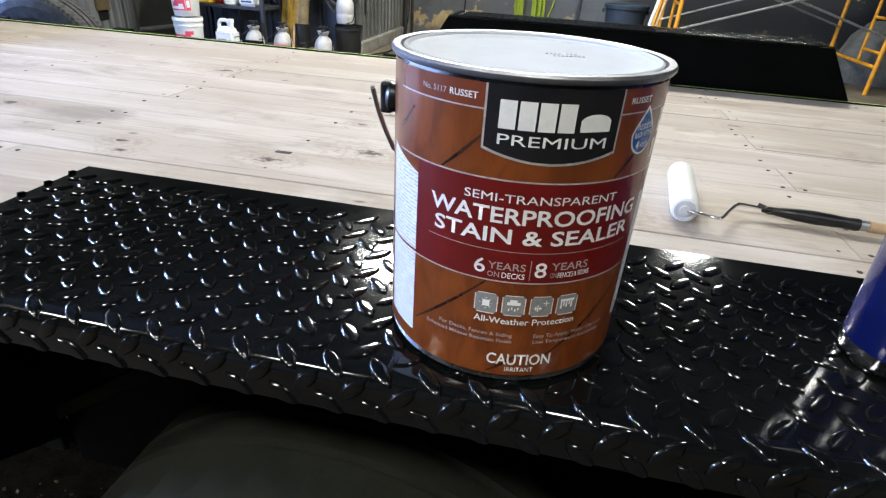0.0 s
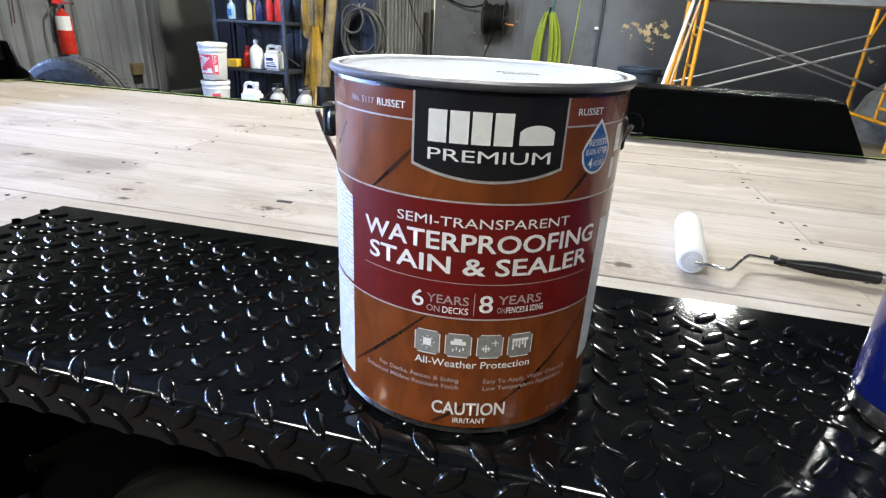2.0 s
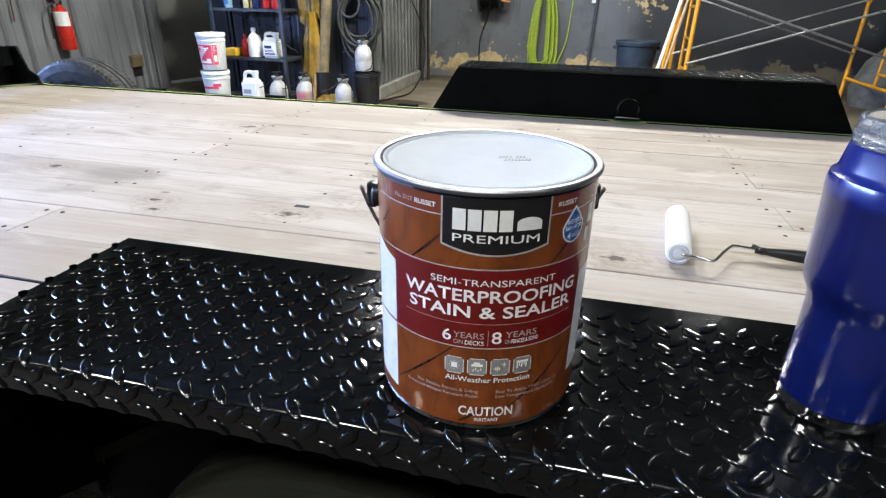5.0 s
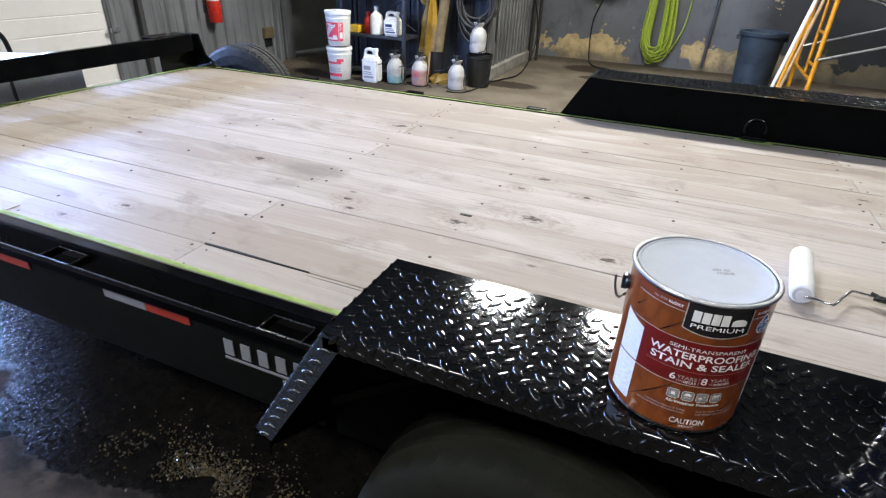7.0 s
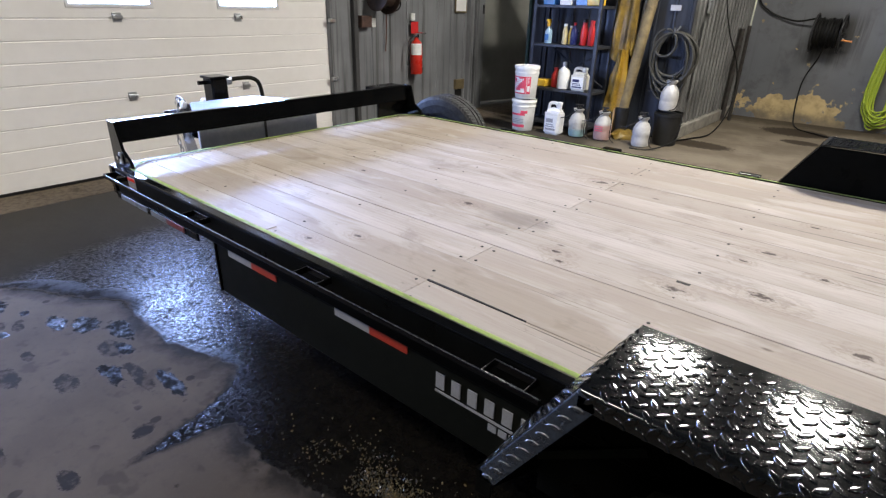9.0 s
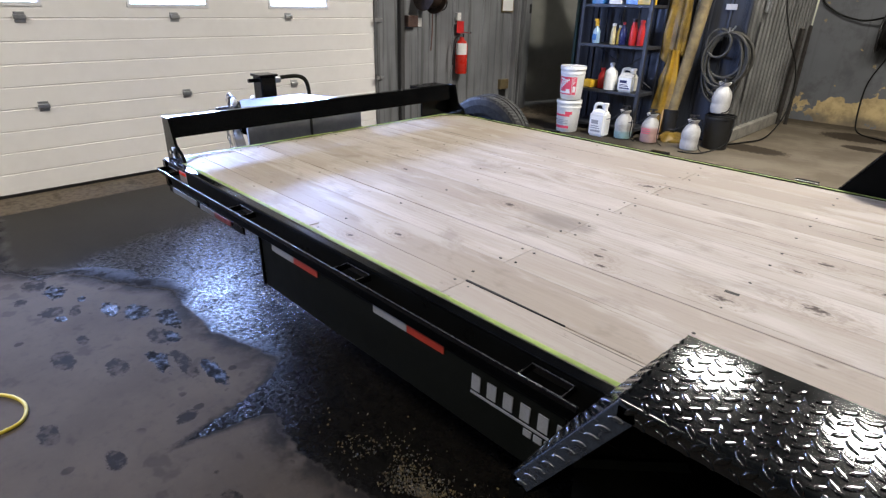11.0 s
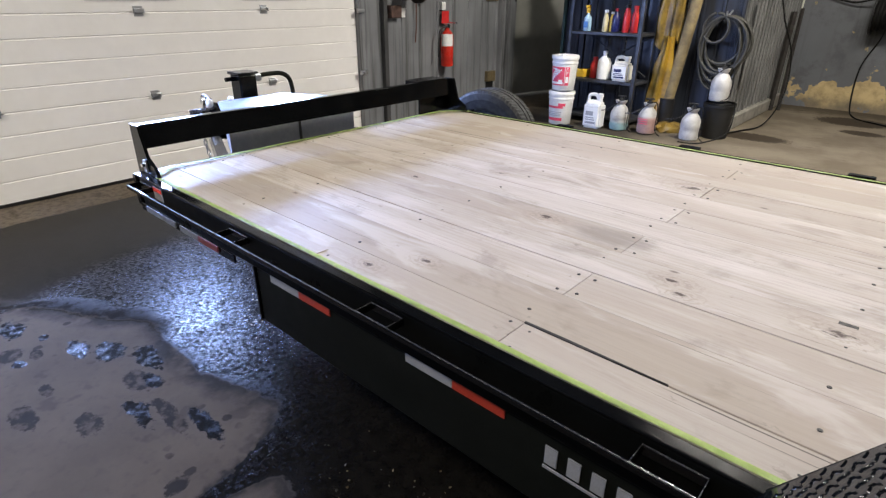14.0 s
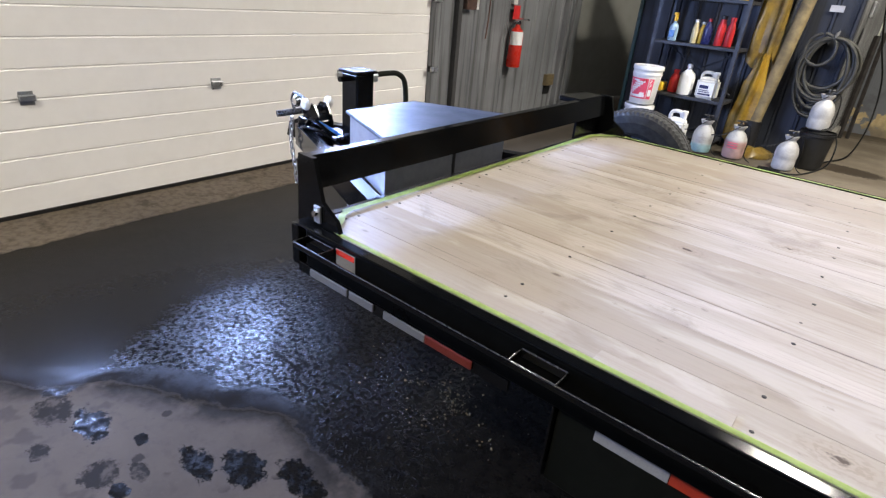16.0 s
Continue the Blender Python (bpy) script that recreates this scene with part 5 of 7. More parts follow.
print_dim = simple("print_dim", (0.42, 0.33, 0.31), (0.36, 0.28, 0.26), 0.35, 0, 80)
print_gap = simple("print_dark_gap", (0.018, 0.007, 0.004), (0.03, 0.012, 0.006), 0.3, 0, 80)
print_blue = simple("print_blue", (0.03, 0.13, 0.38), (0.02, 0.09, 0.30), 0.3, 0, 60)
lid_white = simple("white_lid", (0.49, 0.52, 0.58), (0.45, 0.48, 0.54), 0.66, 0.0, 14, 0.04, 0.05)

can = thing("paint_can", (CAN_C.x, CAN_C.y, CAN_Z), "gallon can of russet wood stain with printed label, on the fender", "paint can")
body = part("body", lathe(B(), [(0.0805, 0.0), (0.0822, 0.0015), (0.0805, 0.004), (CAN_R - 0.0004, 0.0055), (CAN_R - 0.0004, 0.1870), (0.0812, 0.1895)], CAN_C + Vector((0, 0, CAN_Z)), 96), simple("can_lacquer", (0.012, 0.011, 0.010), (0.02, 0.018, 0.016), 0.25, 0.3, 30), can, "dark lacquered steel body", True)
label = part("wrap_label", band(-258, 258, 5.5, 186.5, 0.0, 96), can_wood(), can, "russet wood-grain wrap label", True)
# plain top stripe of the label
part("top_stripe", band(-100, 100, 174.0, 186.5, 0.00012), print_russet, label, smooth=True)
part("colour_band", band(-78, 76, 75.5, 137.0, 0.00012), print_red, label, "deep red band", True)
for z0, w in ((137.0, 0.9), (74.8, 0.9), (173.2, 0.8)):
    part("silver_line", band(-100, 100, z0, z0 + w, 0.0002), print_silver, label, smooth=True)
part("silver_line", band(-66, 66, 95.0, 95.4, 0.0002), print_dim, label, smooth=True)
for g in ((-75, 28, -26, 74.5), (-60, 138, -35, 162), (40, 138, 60, 157), (17, 22, 72, 68), (-20, 8, -2, 22), (-100, 150, -84, 166)):
    part("board_gap", slanted(*g, 2.2, 0.0001), print_gap, label, smooth=True)
# black plaque with silver border
part("plaque_border", band(-36.6, 36.6, 0, 186.6, 0.00025, 24, low=lambda u: 147.2 + 6.2 * (u / 36.6) ** 2), print_silver, label, smooth=True)
part("plaque", band(-35.4, 35.4, 0, 186.6, 0.00036, 24, low=lambda u: 148.6 + 6.0 * (u / 35.4) ** 2), print_black, label, smooth=True)
# maker's mark as plain blocks
for k in range(4):
    u0 = -28.6 + k * 10.0
    part("mark_block", band(u0, u0 + 8.6, 165.0, 179.5, 0.00048), print_white, label, smooth=True)
part("mark_block", band(13.0, 30.0, 165.5, 173.5, 0.00048, 10, high=lambda u: 170.0 + 4.5 * math.sqrt(max(0.0, 1 - ((u - 21.5) / 9.0) ** 2))), print_white, label, smooth=True)


def text(name, mat, *a, **kw):
    part(name, words(*a, **kw), mat, label)


text("lettering", print_white, "PREMIUM", -28.4, 156.8, 5.6, 57.5, 0.00055, bold=0.0)
text("lettering", print_white, "RUSSET", -56.8, 178.0, 3.3, 16.4)
text("lettering", print_dim, "No. 5117", -76.0, 178.0, 3.0, 17.0)
text("lettering", print_white, "RUSSET", 42.0, 178.6, 3.2, 17.0)
text("lettering", print_white, "SEMI-TRANSPARENT", -43.5, 125.0, 4.9, 89.5, bold=0.0)
text("lettering", print_white, "WATERPROOFING", -65.5, 112.6, 9.2, 133.5, bold=0.017)
text("lettering", print_white, "STAIN & SEALER", -61.8, 100.4, 9.0, 126.5, bold=0.017)
text("lettering", print_white, "6", -34.0, 79.8, 9.2, 6.6)
text("lettering", print_dim, "YEARS", -25.9, 83.2, 4.8, 21.8)
text("lettering", print_dim, "ON", -25.8, 78.0, 3.6, 7.0)
text("lettering", print_white, "DECKS", -17.4, 78.0, 3.6, 13.2)
part("silver_line", band(-1.6, -1.1, 77.5, 90.5, 0.0004, 2), print_dim, label)
text("lettering", print_white, "8", 1.2, 79.6, 9.8, 7.0)
text("lettering", print_dim, "YEARS", 10.8, 84.3, 4.9, 23.6)
text("lettering", print_dim, "ON", 10.6, 79.2, 3.4, 4.2)
text("lettering", print_white, "FENCES", 15.4, 79.2, 3.4, 10.0)
text("lettering", print_white, "& SIDING", 26.0, 79.4, 3.4, 10.2)
text("lettering", print_white, "All-Weather Protection", -31.2, 45.6, 4.4, 63.4)
text("lettering", print_dim, "For Decks, Fences & Siding", -54.0, 36.0, 2.7, 47.6)
text("lettering", print_dim, "Enhanced Mildew Resistant Finish", -64.0, 31.4, 2.7, 57.6)
text("lettering", print_dim, "Easy To Apply, Water Clean-Up", 6.8, 36.0, 2.7, 53.0)
text("lettering", print_dim, "Low Temperature Application", 6.8, 31.4, 2.7, 50.0)
text("lettering", print_white, "CAUTION", -20.4, 14.6, 8.2, 41.0, bold=0.017)
text("lettering", print_white, "IRRITANT", -8.2, 9.0, 3.4, 18.2)
text("lettering", print_dim, "3.79 L", 49.5, 8.4, 2.6, 11.0)
# four weather pictograms on grey tiles
for k, u0 in enumerate((-31.4, -14.8, 1.9, 18.5)):
    tile = part("pictogram_tile", band(u0, u0 + 13.6, 0, 0, 0.00025, 12, low=lambda u: 52.2 + 1.8 * (abs(u - u0 - 6.8) / 6.8) ** 8, high=lambda u: 66.2 - 1.8 * (abs(u - u0 - 6.8) / 6.8) ** 8), print_grey, label, "grey rounded pictogram tile", True)
    for e in ((52.0, 52.5), (65.9, 66.4)):
        part("tile_edge", band(u0 + 1.6, u0 + 12.0, e[0], e[1], 0.0004, 4), print_white, label)
    for e in ((u0 - 0.2, u0 + 0.25), (u0 + 13.35, u0 + 13.8)):
        part("tile_edge", band(e[0], e[1], 53.6, 64.8, 0.0004, 1), print_white, label)
    cx = u0 + 6.8
    if k == 0:
        bits = [(cx - 2.2, cx + 2.2, 57.0, 61.4)] + [(cx + 3.6 * math.cos(a) - 0.3, cx + 3.6 * math.cos(a) + 0.3, 59.2 + 3.6 * math.sin(a) - 0.3, 59.2 + 3.6 * math.sin(a) + 0.3) for a in np.arange(0, 6.28, 0.785)]
    elif k == 1:
        bits = [(cx - 4, cx + 4, 59.6, 61.8), (cx - 2.4, cx + 2.0, 61.8, 63.4)] + [(cx + d, cx + d + 0.7, 55.5 + (i % 2), 57.2 + (i % 2)) for i, d in enumerate((-3, -1.2, 0.6, 2.4))]
    elif k == 2:
        bits = [(cx - 4.4, cx + 0.4, 57.7, 58.3), (cx - 2.3, cx - 1.7, 55.6, 60.4), (cx + 1.0, cx + 4.6, 61.3, 61.8), (cx + 2.6, cx + 3.1, 59.6, 63.4), (cx - 3.6, cx - 3.1, 56.6, 59.4), (cx - 0.9, cx - 0.4, 56.6, 59.4)]
    else:
        bits = [(cx - 4.6, cx + 4.6, 61.6, 63.4)] + [(cx + d, cx + d + 1.0, 61.6 - h, 61.6) for d, h in ((-4.4, 5.0), (-2.6, 3.2), (-0.8, 4.2), (1.0, 2.4), (2.6, 4.6))]
    for b in bits:
        part("pictogram", band(*b, 0.0004, 2), print_white, label)
# blue drop
drop_low = lambda u: 161.0 - 11.6 * math.sqrt(max(0.0, 1 - ((u - 59.5) / 11.6) ** 2))


def drop_high(u):
    d = abs(u - 59.5) / 11.6
    return 161.0 + 15.5 * max(0.0, 1 - d) ** 0.8


part("drop_border", band(47.9, 71.1, 0, 0, 0.0002, 20, low=lambda u: drop_low(u) - 0.0, high=drop_high), print_white, label, "white edge of the drop", True)
part("drop", band(49.1, 69.9, 0, 0, 0.00032, 20, low=lambda u: 161.0 - 10.4 * math.sqrt(max(0.0, 1 - ((u - 59.5) / 10.4) ** 2)), high=lambda u: 161.0 + 13.4 * max(0.0, 1 - abs(u - 59.5) / 10.4) ** 0.85), print_blue, label, "blue drop badge", True)
text("lettering", print_white, "RESISTS", 52.4, 163.6, 3.1, 14.6)
text("lettering", print_white, "RAIN AFTER", 51.0, 159.2, 3.1, 17.6)
text("lettering", print_white, "4", 53.2, 152.6, 5.2, 3.4)
text("lettering", print_white, "HOURS", 57.4, 153.4, 2.8, 8.6)
# side panels of small print
paper = label_paper()
part("small_print_panel", band(-112, -78, 15.5, 75.6, 0.0002, 10), paper, label, "white panel of small print", True)
part("small_print_panel", band(-112, -78, 77.4, 128, 0.0002, 10, high=lambda u: 128.0 - 0.3 * (u + 78)), paper, label, "white panel of small print", True)
part("small_print_panel", band(76, 112, 32, 122, 0.0002, 10), paper, label, "white panel of small print", True)
part("small_print_panel", band(78, 86, 158, 172, 0.0002, 3), print_white, label)
part("small_print_panel", band(76, 82, 144, 155, 0.0002, 3), print_white, label)
# rim, lid, bail
C0 = CAN_C + Vector((0, 0, CAN_Z))
part("rim", lathe(B(), [(0.0818, 0.1882), (0.0840, 0.1886), (0.0852, 0.1900), (0.0853, 0.1916), (0.0843, 0.1930), (0.0820, 0.1934), (0.0800, 0.1926), (0.0788, 0.1900), (0.0784, 0.1885)], C0, 96), simple("tinned_rim", (0.30, 0.305, 0.32), (0.22, 0.225, 0.24), 0.42, 0.8, 40), can, "tinned steel rim", True)
lid_white.node_tree.nodes["Principled BSDF"].inputs["Specular IOR Level"].default_value = 0.10
lid = part("lid", lathe(B(), [(0.0781, 0.1880), (0.0781, 0.1921), (0.0768, 0.1928), (0.0755, 0.1923), (0.0745, 0.1911), (0.0722, 0.1908), (0.0700, 0.1909), (0.0686, 0.1902), (0.0560, 0.1903), (0.0, 0.1904)], C0, 96), lid_white, can, "white press-in lid", True)
bm = B()
for r_ in range(2):
    for c_ in range(9):
        if (r_, c_) in ((0, 0), (1, 4), (1, 8)):
            continue
        d_ = Matrix.Rotation(radians(18), 4, "Z") @ Vector((0.0026 * c_ - 0.004, 0.0075 * r_ - 0.009, 0))
        p = C0 + Vector((0.012, 0.004, 0.1906)) + d_
        box(bm, p.x, p.x + 0.0017, p.y, p.y + 0.0052, p.z - 0.0004, p.z + 0.0001)
part("lid_stamp", bm, simple("faint_stamp", (0.16, 0.16, 0.18), (0.34, 0.35, 0.40), 0.5, 0, 260), lid, "faint grey stamp")
for s in (-1, 1):
    a0 = s * 137
    bm = B()
    p, q = on_can(a0, 158, 0.0), on_can(a0, 158, 0.0055)
    out = (q - p).normalized()
    m = out.to_track_quat("Z", "Y").to_matrix().to_4x4()
    lathe(bm, [(0.0095, -0.001), (0.0095, 0.004), (0.0075, 0.006), (0.003, 0.007)], p, 20, m)
    up = Vector((0, 0, 1))
    ear = part("bail_ear", bm, dark_plastic, can, "black plastic bail ear", True)
    part("ear_block", box(B(), q.x - 0.004, q.x + 0.004, q.y - 0.005, q.y + 0.005, CAN_Z + 0.148, CAN_Z + 0.168, 0.002), dark_plastic, ear)
pts = []
for i in range(25):
    f = i / 24
    a = radians(100) + radians(160) * f
    dip = math.sin(math.pi * f)
    r = CAN_R + 0.017 - 0.003 * dip
    d = math.sin(a) * RIGHT + math.cos(a) * FRONT
    pts.append(CAN_C + r * d + Vector((0, 0, CAN_Z + 0.161 - 0.060 * min(1, dip * 2.2))))
part("bail_wire", tube(B(), pts, 0.0017, 8), galv, can, "bent steel wire handle", True)

# ---- tumbler on the fender ----
TX, TY, TZ = 0.392, 0.373, 0.9300


def tumbler_blue():
    k = Mat("blue_powder_coat")
    k.set(Base_Color=k.mix(k.ramp(k.noise(20, 3), 0.3, 0.7), (0.005, 0.013, 0.135), (0.0035, 0.009, 0.10)), Roughness=0.26, Coat_Weight=0.5, Coat_Roughness=0.08)
    k.bump(k.noise(900, 2), 0.08, 0.0004)
    return k.m


tum = thing("tumbler", (TX, TY, TZ), "tall blue insulated tumbler with a clear lid, on the fender", "tumbler")
tblue = tumbler_blue()
part("base_ring", lathe(B(), [(0.0, 0.001), (0.033, 0.001), (0.0355, 0.0), (0.0375, 0.002), (0.0378, 0.012)], (TX, TY, TZ), 64), chrome, tum, "bare steel base ring", True)
part("body", lathe(B(), [(0.0376, 0.0125), (0.0378, 0.0136), (0.0384, 0.0648), (0.039, 0.0909), (0.0405, 0.0993), (0.0456, 0.1087), (0.047, 0.117), (0.049, 0.162), (0.0498, 0.1714), (0.0502, 0.175), (0.0507, 0.1787), (0.0508, 0.1881), (0.05, 0.1918), (0.0474, 0.1938), (0.0462, 0.1975), (0.044, 0.2111), (0.043, 0.2132)], (TX, TY, TZ), 64), tblue, tum, "blue powder-coated steel body", True)
clear = bpy.data.materials.new("clear_plastic")
clear.use_nodes = True
cb = clear.node_tree.nodes["Principled BSDF"]
cb.inputs["Base Color"].default_value, cb.inputs["Roughness"].default_value = (0.90, 0.92, 0.94, 1), 0.05
cb.inputs["Transmission Weight"].default_value, cb.inputs["IOR"].default_value = 0.93, 1.45
clear.node_tree.nodes["Principled BSDF"].inputs["Alpha"].default_value = 1.0
tl = part("lid", lathe(B(), [(0.0414, 0.209), (0.0427, 0.2153), (0.044, 0.2168), (0.044, 0.2215), (0.0422, 0.2242), (0.0431, 0.2283), (0.0427, 0.2315), (0.0405, 0.2328), (0.0378, 0.2315), (0.037, 0.2247), (0.0352, 0.2215), (0.0, 0.221), (0.0, 0.2179), (0.037, 0.2179), (0.0392, 0.2132), (0.04, 0.209), (0.0414, 0.209)], (TX, TY, TZ), 64), clear, tum, "clear plastic lid", True)
part("slider", box(B(), TX + 0.004, TX + 0.032, TY - 0.011, TY + 0.011, TZ + 0.2218, TZ + 0.2290, 0.002), tblue, tl, "blue slider")
part("liner", lathe(B(), [(0.0, 0.1985), (0.0387, 0.1985), (0.0405, 0.2121), (0.0412, 0.2134), (0.0419, 0.2133)], (TX, TY, TZ), 48), chrome, tum, "bare steel inside", True)

# ---- paint roller on the deck ----
RZ = DECK + 0.0275
rol = thing("paint_roller", (0.45, 1.15, DECK), "paint roller with a white nap cover lying on the deck", "paint roller")
r0, r1 = Vector((0.406, 1.068, RZ)), Vector((0.434, 1.305, RZ))
ax = (r1 - r0).normalized()
m = ax.to_track_quat("Z", "Y").to_matrix().to_4x4()
L = (r1 - r0).length
part("cover", lathe(B(), [(0.020, -0.001), (0.0245, 0.0), (0.0270, 0.006), (0.0275, 0.014), (0.0275, L - 0.012), (0.0265, L - 0.004), (0.0225, L), (0.0, L)], r0, 40, m), roller_nap, rol, "white nap cover", True)
part("end_cap", lathe(B(), [(0.0, -0.006), (0.010, -0.006), (0.011, -0.002), (0.0175, -0.0015), (0.0185, -0.003), (0.0200, -0.003), (0.0205, 0.002)], r0, 32, m), simple("cap_plastic", (0.55, 0.55, 0.56), (0.45, 0.45, 0.46), 0.4), rol, "grey end cap", True)
wire = smooth_path([r0 + Vector((0, -0.002, 0)), (0.430, 1.058, RZ), (0.462, 1.050, RZ - 0.001), (0.474, 1.056, RZ - 0.001), (0.500, 1.105, RZ - 0.002), (0.522, 1.142, RZ - 0.003), (0.534, 1.149, RZ - 0.003), (0.585, 1.146, RZ - 0.006)], 6)
part("frame_wire", tube(B(), wire, 0.0035, 10), chrome, rol, "bent steel frame wire", True)
h0, h1 = Vector((0.583, 1.146, RZ - 0.007)), Vector((0.752, 1.134, RZ - 0.009))
hm = (h1 - h0).normalized().to_track_quat("Z", "Y").to_matrix().to_4x4()
hl = (h1 - h0).length
hd = part("handle", lathe(B(), [(0.006, -0.004), (0.0085, 0.002), (0.0080, 0.012), (0.0100, 0.030), (0.0130, 0.060), (0.0140, 0.090), (0.0125, 0.125), (0.0118, hl - 0.02), (0.0130, hl - 0.006), (0.0120, hl)], h0, 24, hm), dark_plastic, rol, "black plastic grip", True)
for s in (-1, 1):
    part("hook", tube(B(), smooth_path([h0 + Vector((0.008, s * 0.004, 0)), h0 + Vector((-0.004, s * 0.012, 0.002)), h0 + Vector((-0.014, s * 0.016, 0.004))], 5), 0.0042, 8), dark_plastic, hd, smooth=True)
part("ferrule", rod(B(), h1, h1 + (h1 - h0).normalized() * 0.016, 0.0105, 20), galv, hd, "metal ferrule", True)
part("socket", rod(B(), h1 + (h1 - h0).normalized() * 0.0165, h1 + (h1 - h0).normalized() * 0.07, 0.0118, 20, 0.0100), wood_stick, hd, "bare wooden end", True)

# ---- things along the far side of the shop ----


def pail(x, y, z, label, print_z):
    p = thing("pail", (x, y, z), label, "pail", "stacked pails")
    part("body", lathe(B(), [(0.0, 0.002), (0.125, 0.002), (0.130, 0.008), (0.148, 0.300), (0.155, 0.302), (0.155, 0.316), (0.149, 0.318), (0.150, 0.362)], (x, y, z), 40), white_plastic, p, smooth=True)
    ld = part("lid", lathe(B(), [(0.157, 0.352), (0.160, 0.355), (0.160, 0.386), (0.155, 0.393), (0.148, 0.393), (0.144, 0.385), (0.0, 0.385)], (x, y, z), 40), white_plastic, p, "white snap-on lid", True)
    part("spout_cap", lathe(B(), [(0.022, 0.385), (0.022, 0.402), (0.0, 0.404)], (x - 0.02, y - 0.02, z), 16), white_plastic, ld)

    def patch(a0, a1, z0, z1, off, mat, name="label"):
        bm = B()
        lo, hi = [], []
        for i in range(11):
            a = a0 + (a1 - a0) * i / 10
            for zz, row in ((z0, lo), (z1, hi)):
                r = 0.130 + 0.018 * zz / 0.29 + off
                row.append(bm.verts.new((x + r * math.sin(a), y - r * math.cos(a), z + zz)))
        for i in range(10):
            bm.faces.new((lo[i], lo[i + 1], hi[i + 1], hi[i]))
        return part(name, bm, mat, p, smooth=True)
    for a0, a1, z0, z1, m in print_z:
        patch(a0, a1, z0, z1, 0.0012 if m is pink_print else 0.002, m)
    return p


pail(-3.965, 5.72, 0.001, "white plastic pail with a faded red label, on the floor", [(-0.9, 0.7, 0.20, 0.225, pink_print), (-0.9, 0.7, 0.05, 0.085, pink_print), (0.3, 0.9, 0.225, 0.26, pink_print), (-0.8, 0.6, 0.11, 0.116, grey_print), (-0.8, 0.6, 0.13, 0.136, grey_print), (-0.8, 0.6, 0.15, 0.156, grey_print)])
upper = [(-1.0, 0.55, 0.06, 0.27, pink_print), (0.6, 0.95, 0.06, 0.27, pink_print), (-0.6, 0.45, 0.075, 0.10, white_print), (0.65, 0.9, 0.09, 0.16, white_print)]
for q in range(6):
    upper.append((-0.85 + 0.10 * q, -0.55 + 0.17 * q, 0.125 + 0.020 * q, 0.136 + 0.021 * q, white_print))
    upper.append((-0.95 + 0.02 * q, -0.80 + 0.03 * q, 0.24 - 0.022 * q, 0.25 - 0.022 * q, white_print))
    upper.append((-0.55 + 0.16 * q, -0.47 + 0.16 * q, 0.115 + 0.022 * q, 0.165 + 0.017 * q, white_print))
    upper.append((0.66, 0.74 + 0.05 * (q % 3), 0.18 + 0.014 * q, 0.187 + 0.014 * q, white_print))
upper += [(0.05, 0.40, 0.075, 0.125, white_print), (-0.9, -0.62, 0.07, 0.12, white_print), (0.18, 0.42, 0.235, 0.262, red_plastic), (-0.6, -0.1, 0.24, 0.255, white_print)]
pail(-3.955, 5.715, 0.4085, "white plastic pail with a bright pink label, stacked on another pail", upper)


def rounded_box(bm, w, d, z0, z1, at, taper=1.0, bev=0.02):
    x, y, z = at
    pts = [(-w / 2, -d / 2), (w / 2, -d / 2), (w / 2, d / 2), (-w / 2, d / 2)]
    b2 = B()
    vs = [b2.verts.new((px, py, z0)) for px, py in pts] + [b2.verts.new((px * taper, py * taper, z1)) for px, py in pts]
    for f in ((3, 2, 1, 0), (4, 5, 6, 7), (0, 1, 5, 4), (1, 2, 6, 5), (2, 3, 7, 6), (3, 0, 4, 7)):
        b2.faces.new([vs[i] for i in f])
    bmesh.ops.bevel(b2, geom=b2.edges[:], offset=bev, segments=3, affect="EDGES")
    bmesh.ops.transform(b2, matrix=Matrix.Translation((x, y, z)), verts=b2.verts)
    me = bpy.data.meshes.new("tmp")
    b2.to_mesh(me)
    b2.free()
    bm.from_mesh(me)
    bpy.data.meshes.remove(me)
    return bm


def jug(x, y, z, w, d, h, mat, label, print_mat=grey_print, cap=white_plastic, yaw=0.0):
    """A rectangular jug with a moulded handle, a neck at one end and a label."""
    j = thing("jug", (x, y, z), label, "jug")
    bm = rounded_box(B(), w, d, 0.0, h * 0.72, (x, y, z), 1.0, min(w, d) * 0.14)
    rounded_box(bm, w * 0.96, d * 0.9, h * 0.66, h * 0.80, (x, y, z), 0.72, min(w, d) * 0.12)
    tube(bm, smooth_path([(x - w * 0.40, y, z + h * 0.70), (x - w * 0.36, y, z + h * 0.90), (x - w * 0.16, y, z + h * 0.96), (x + w * 0.10, y, z + h * 0.93), (x + w * 0.20, y, z + h * 0.78)], 6), d * 0.13, 10)
    lathe(bm, [(w * 0.13, h * 0.78), (w * 0.12, h * 0.92)], (x + w * 0.28, y, z), 16)
    part("body", bm, mat, j, smooth=True)
    part("cap", lathe(B(), [(w * 0.155, h * 0.905), (w * 0.155, h * 0.985), (w * 0.13, h), (0, h)], (x + w * 0.28, y, z), 18), cap, j, "screw cap", True)
    part("label", box(B(), x - w * 0.38, x + w * 0.38, y - d / 2 - 0.0025, y - d / 2 - 0.0005, z + h * 0.10, z + h * 0.60), white_print, j)
    for k, (f, g) in enumerate(((0.14, 0.20), (0.24, 0.27), (0.30, 0.33), (0.38, 0.50))):
        part("print_bar", box(B(), x - w * 0.32, x + w * (0.30 - 0.06 * k), y - d / 2 - 0.004, y - d / 2 - 0.003, z + h * f, z + h * g), print_mat, j)
    return j


jug(-3.54, 5.78, 0.001, 0.215, 0.16, 0.40, white_plastic, "white rectangular chemical jug with a grey printed label, on the floor")


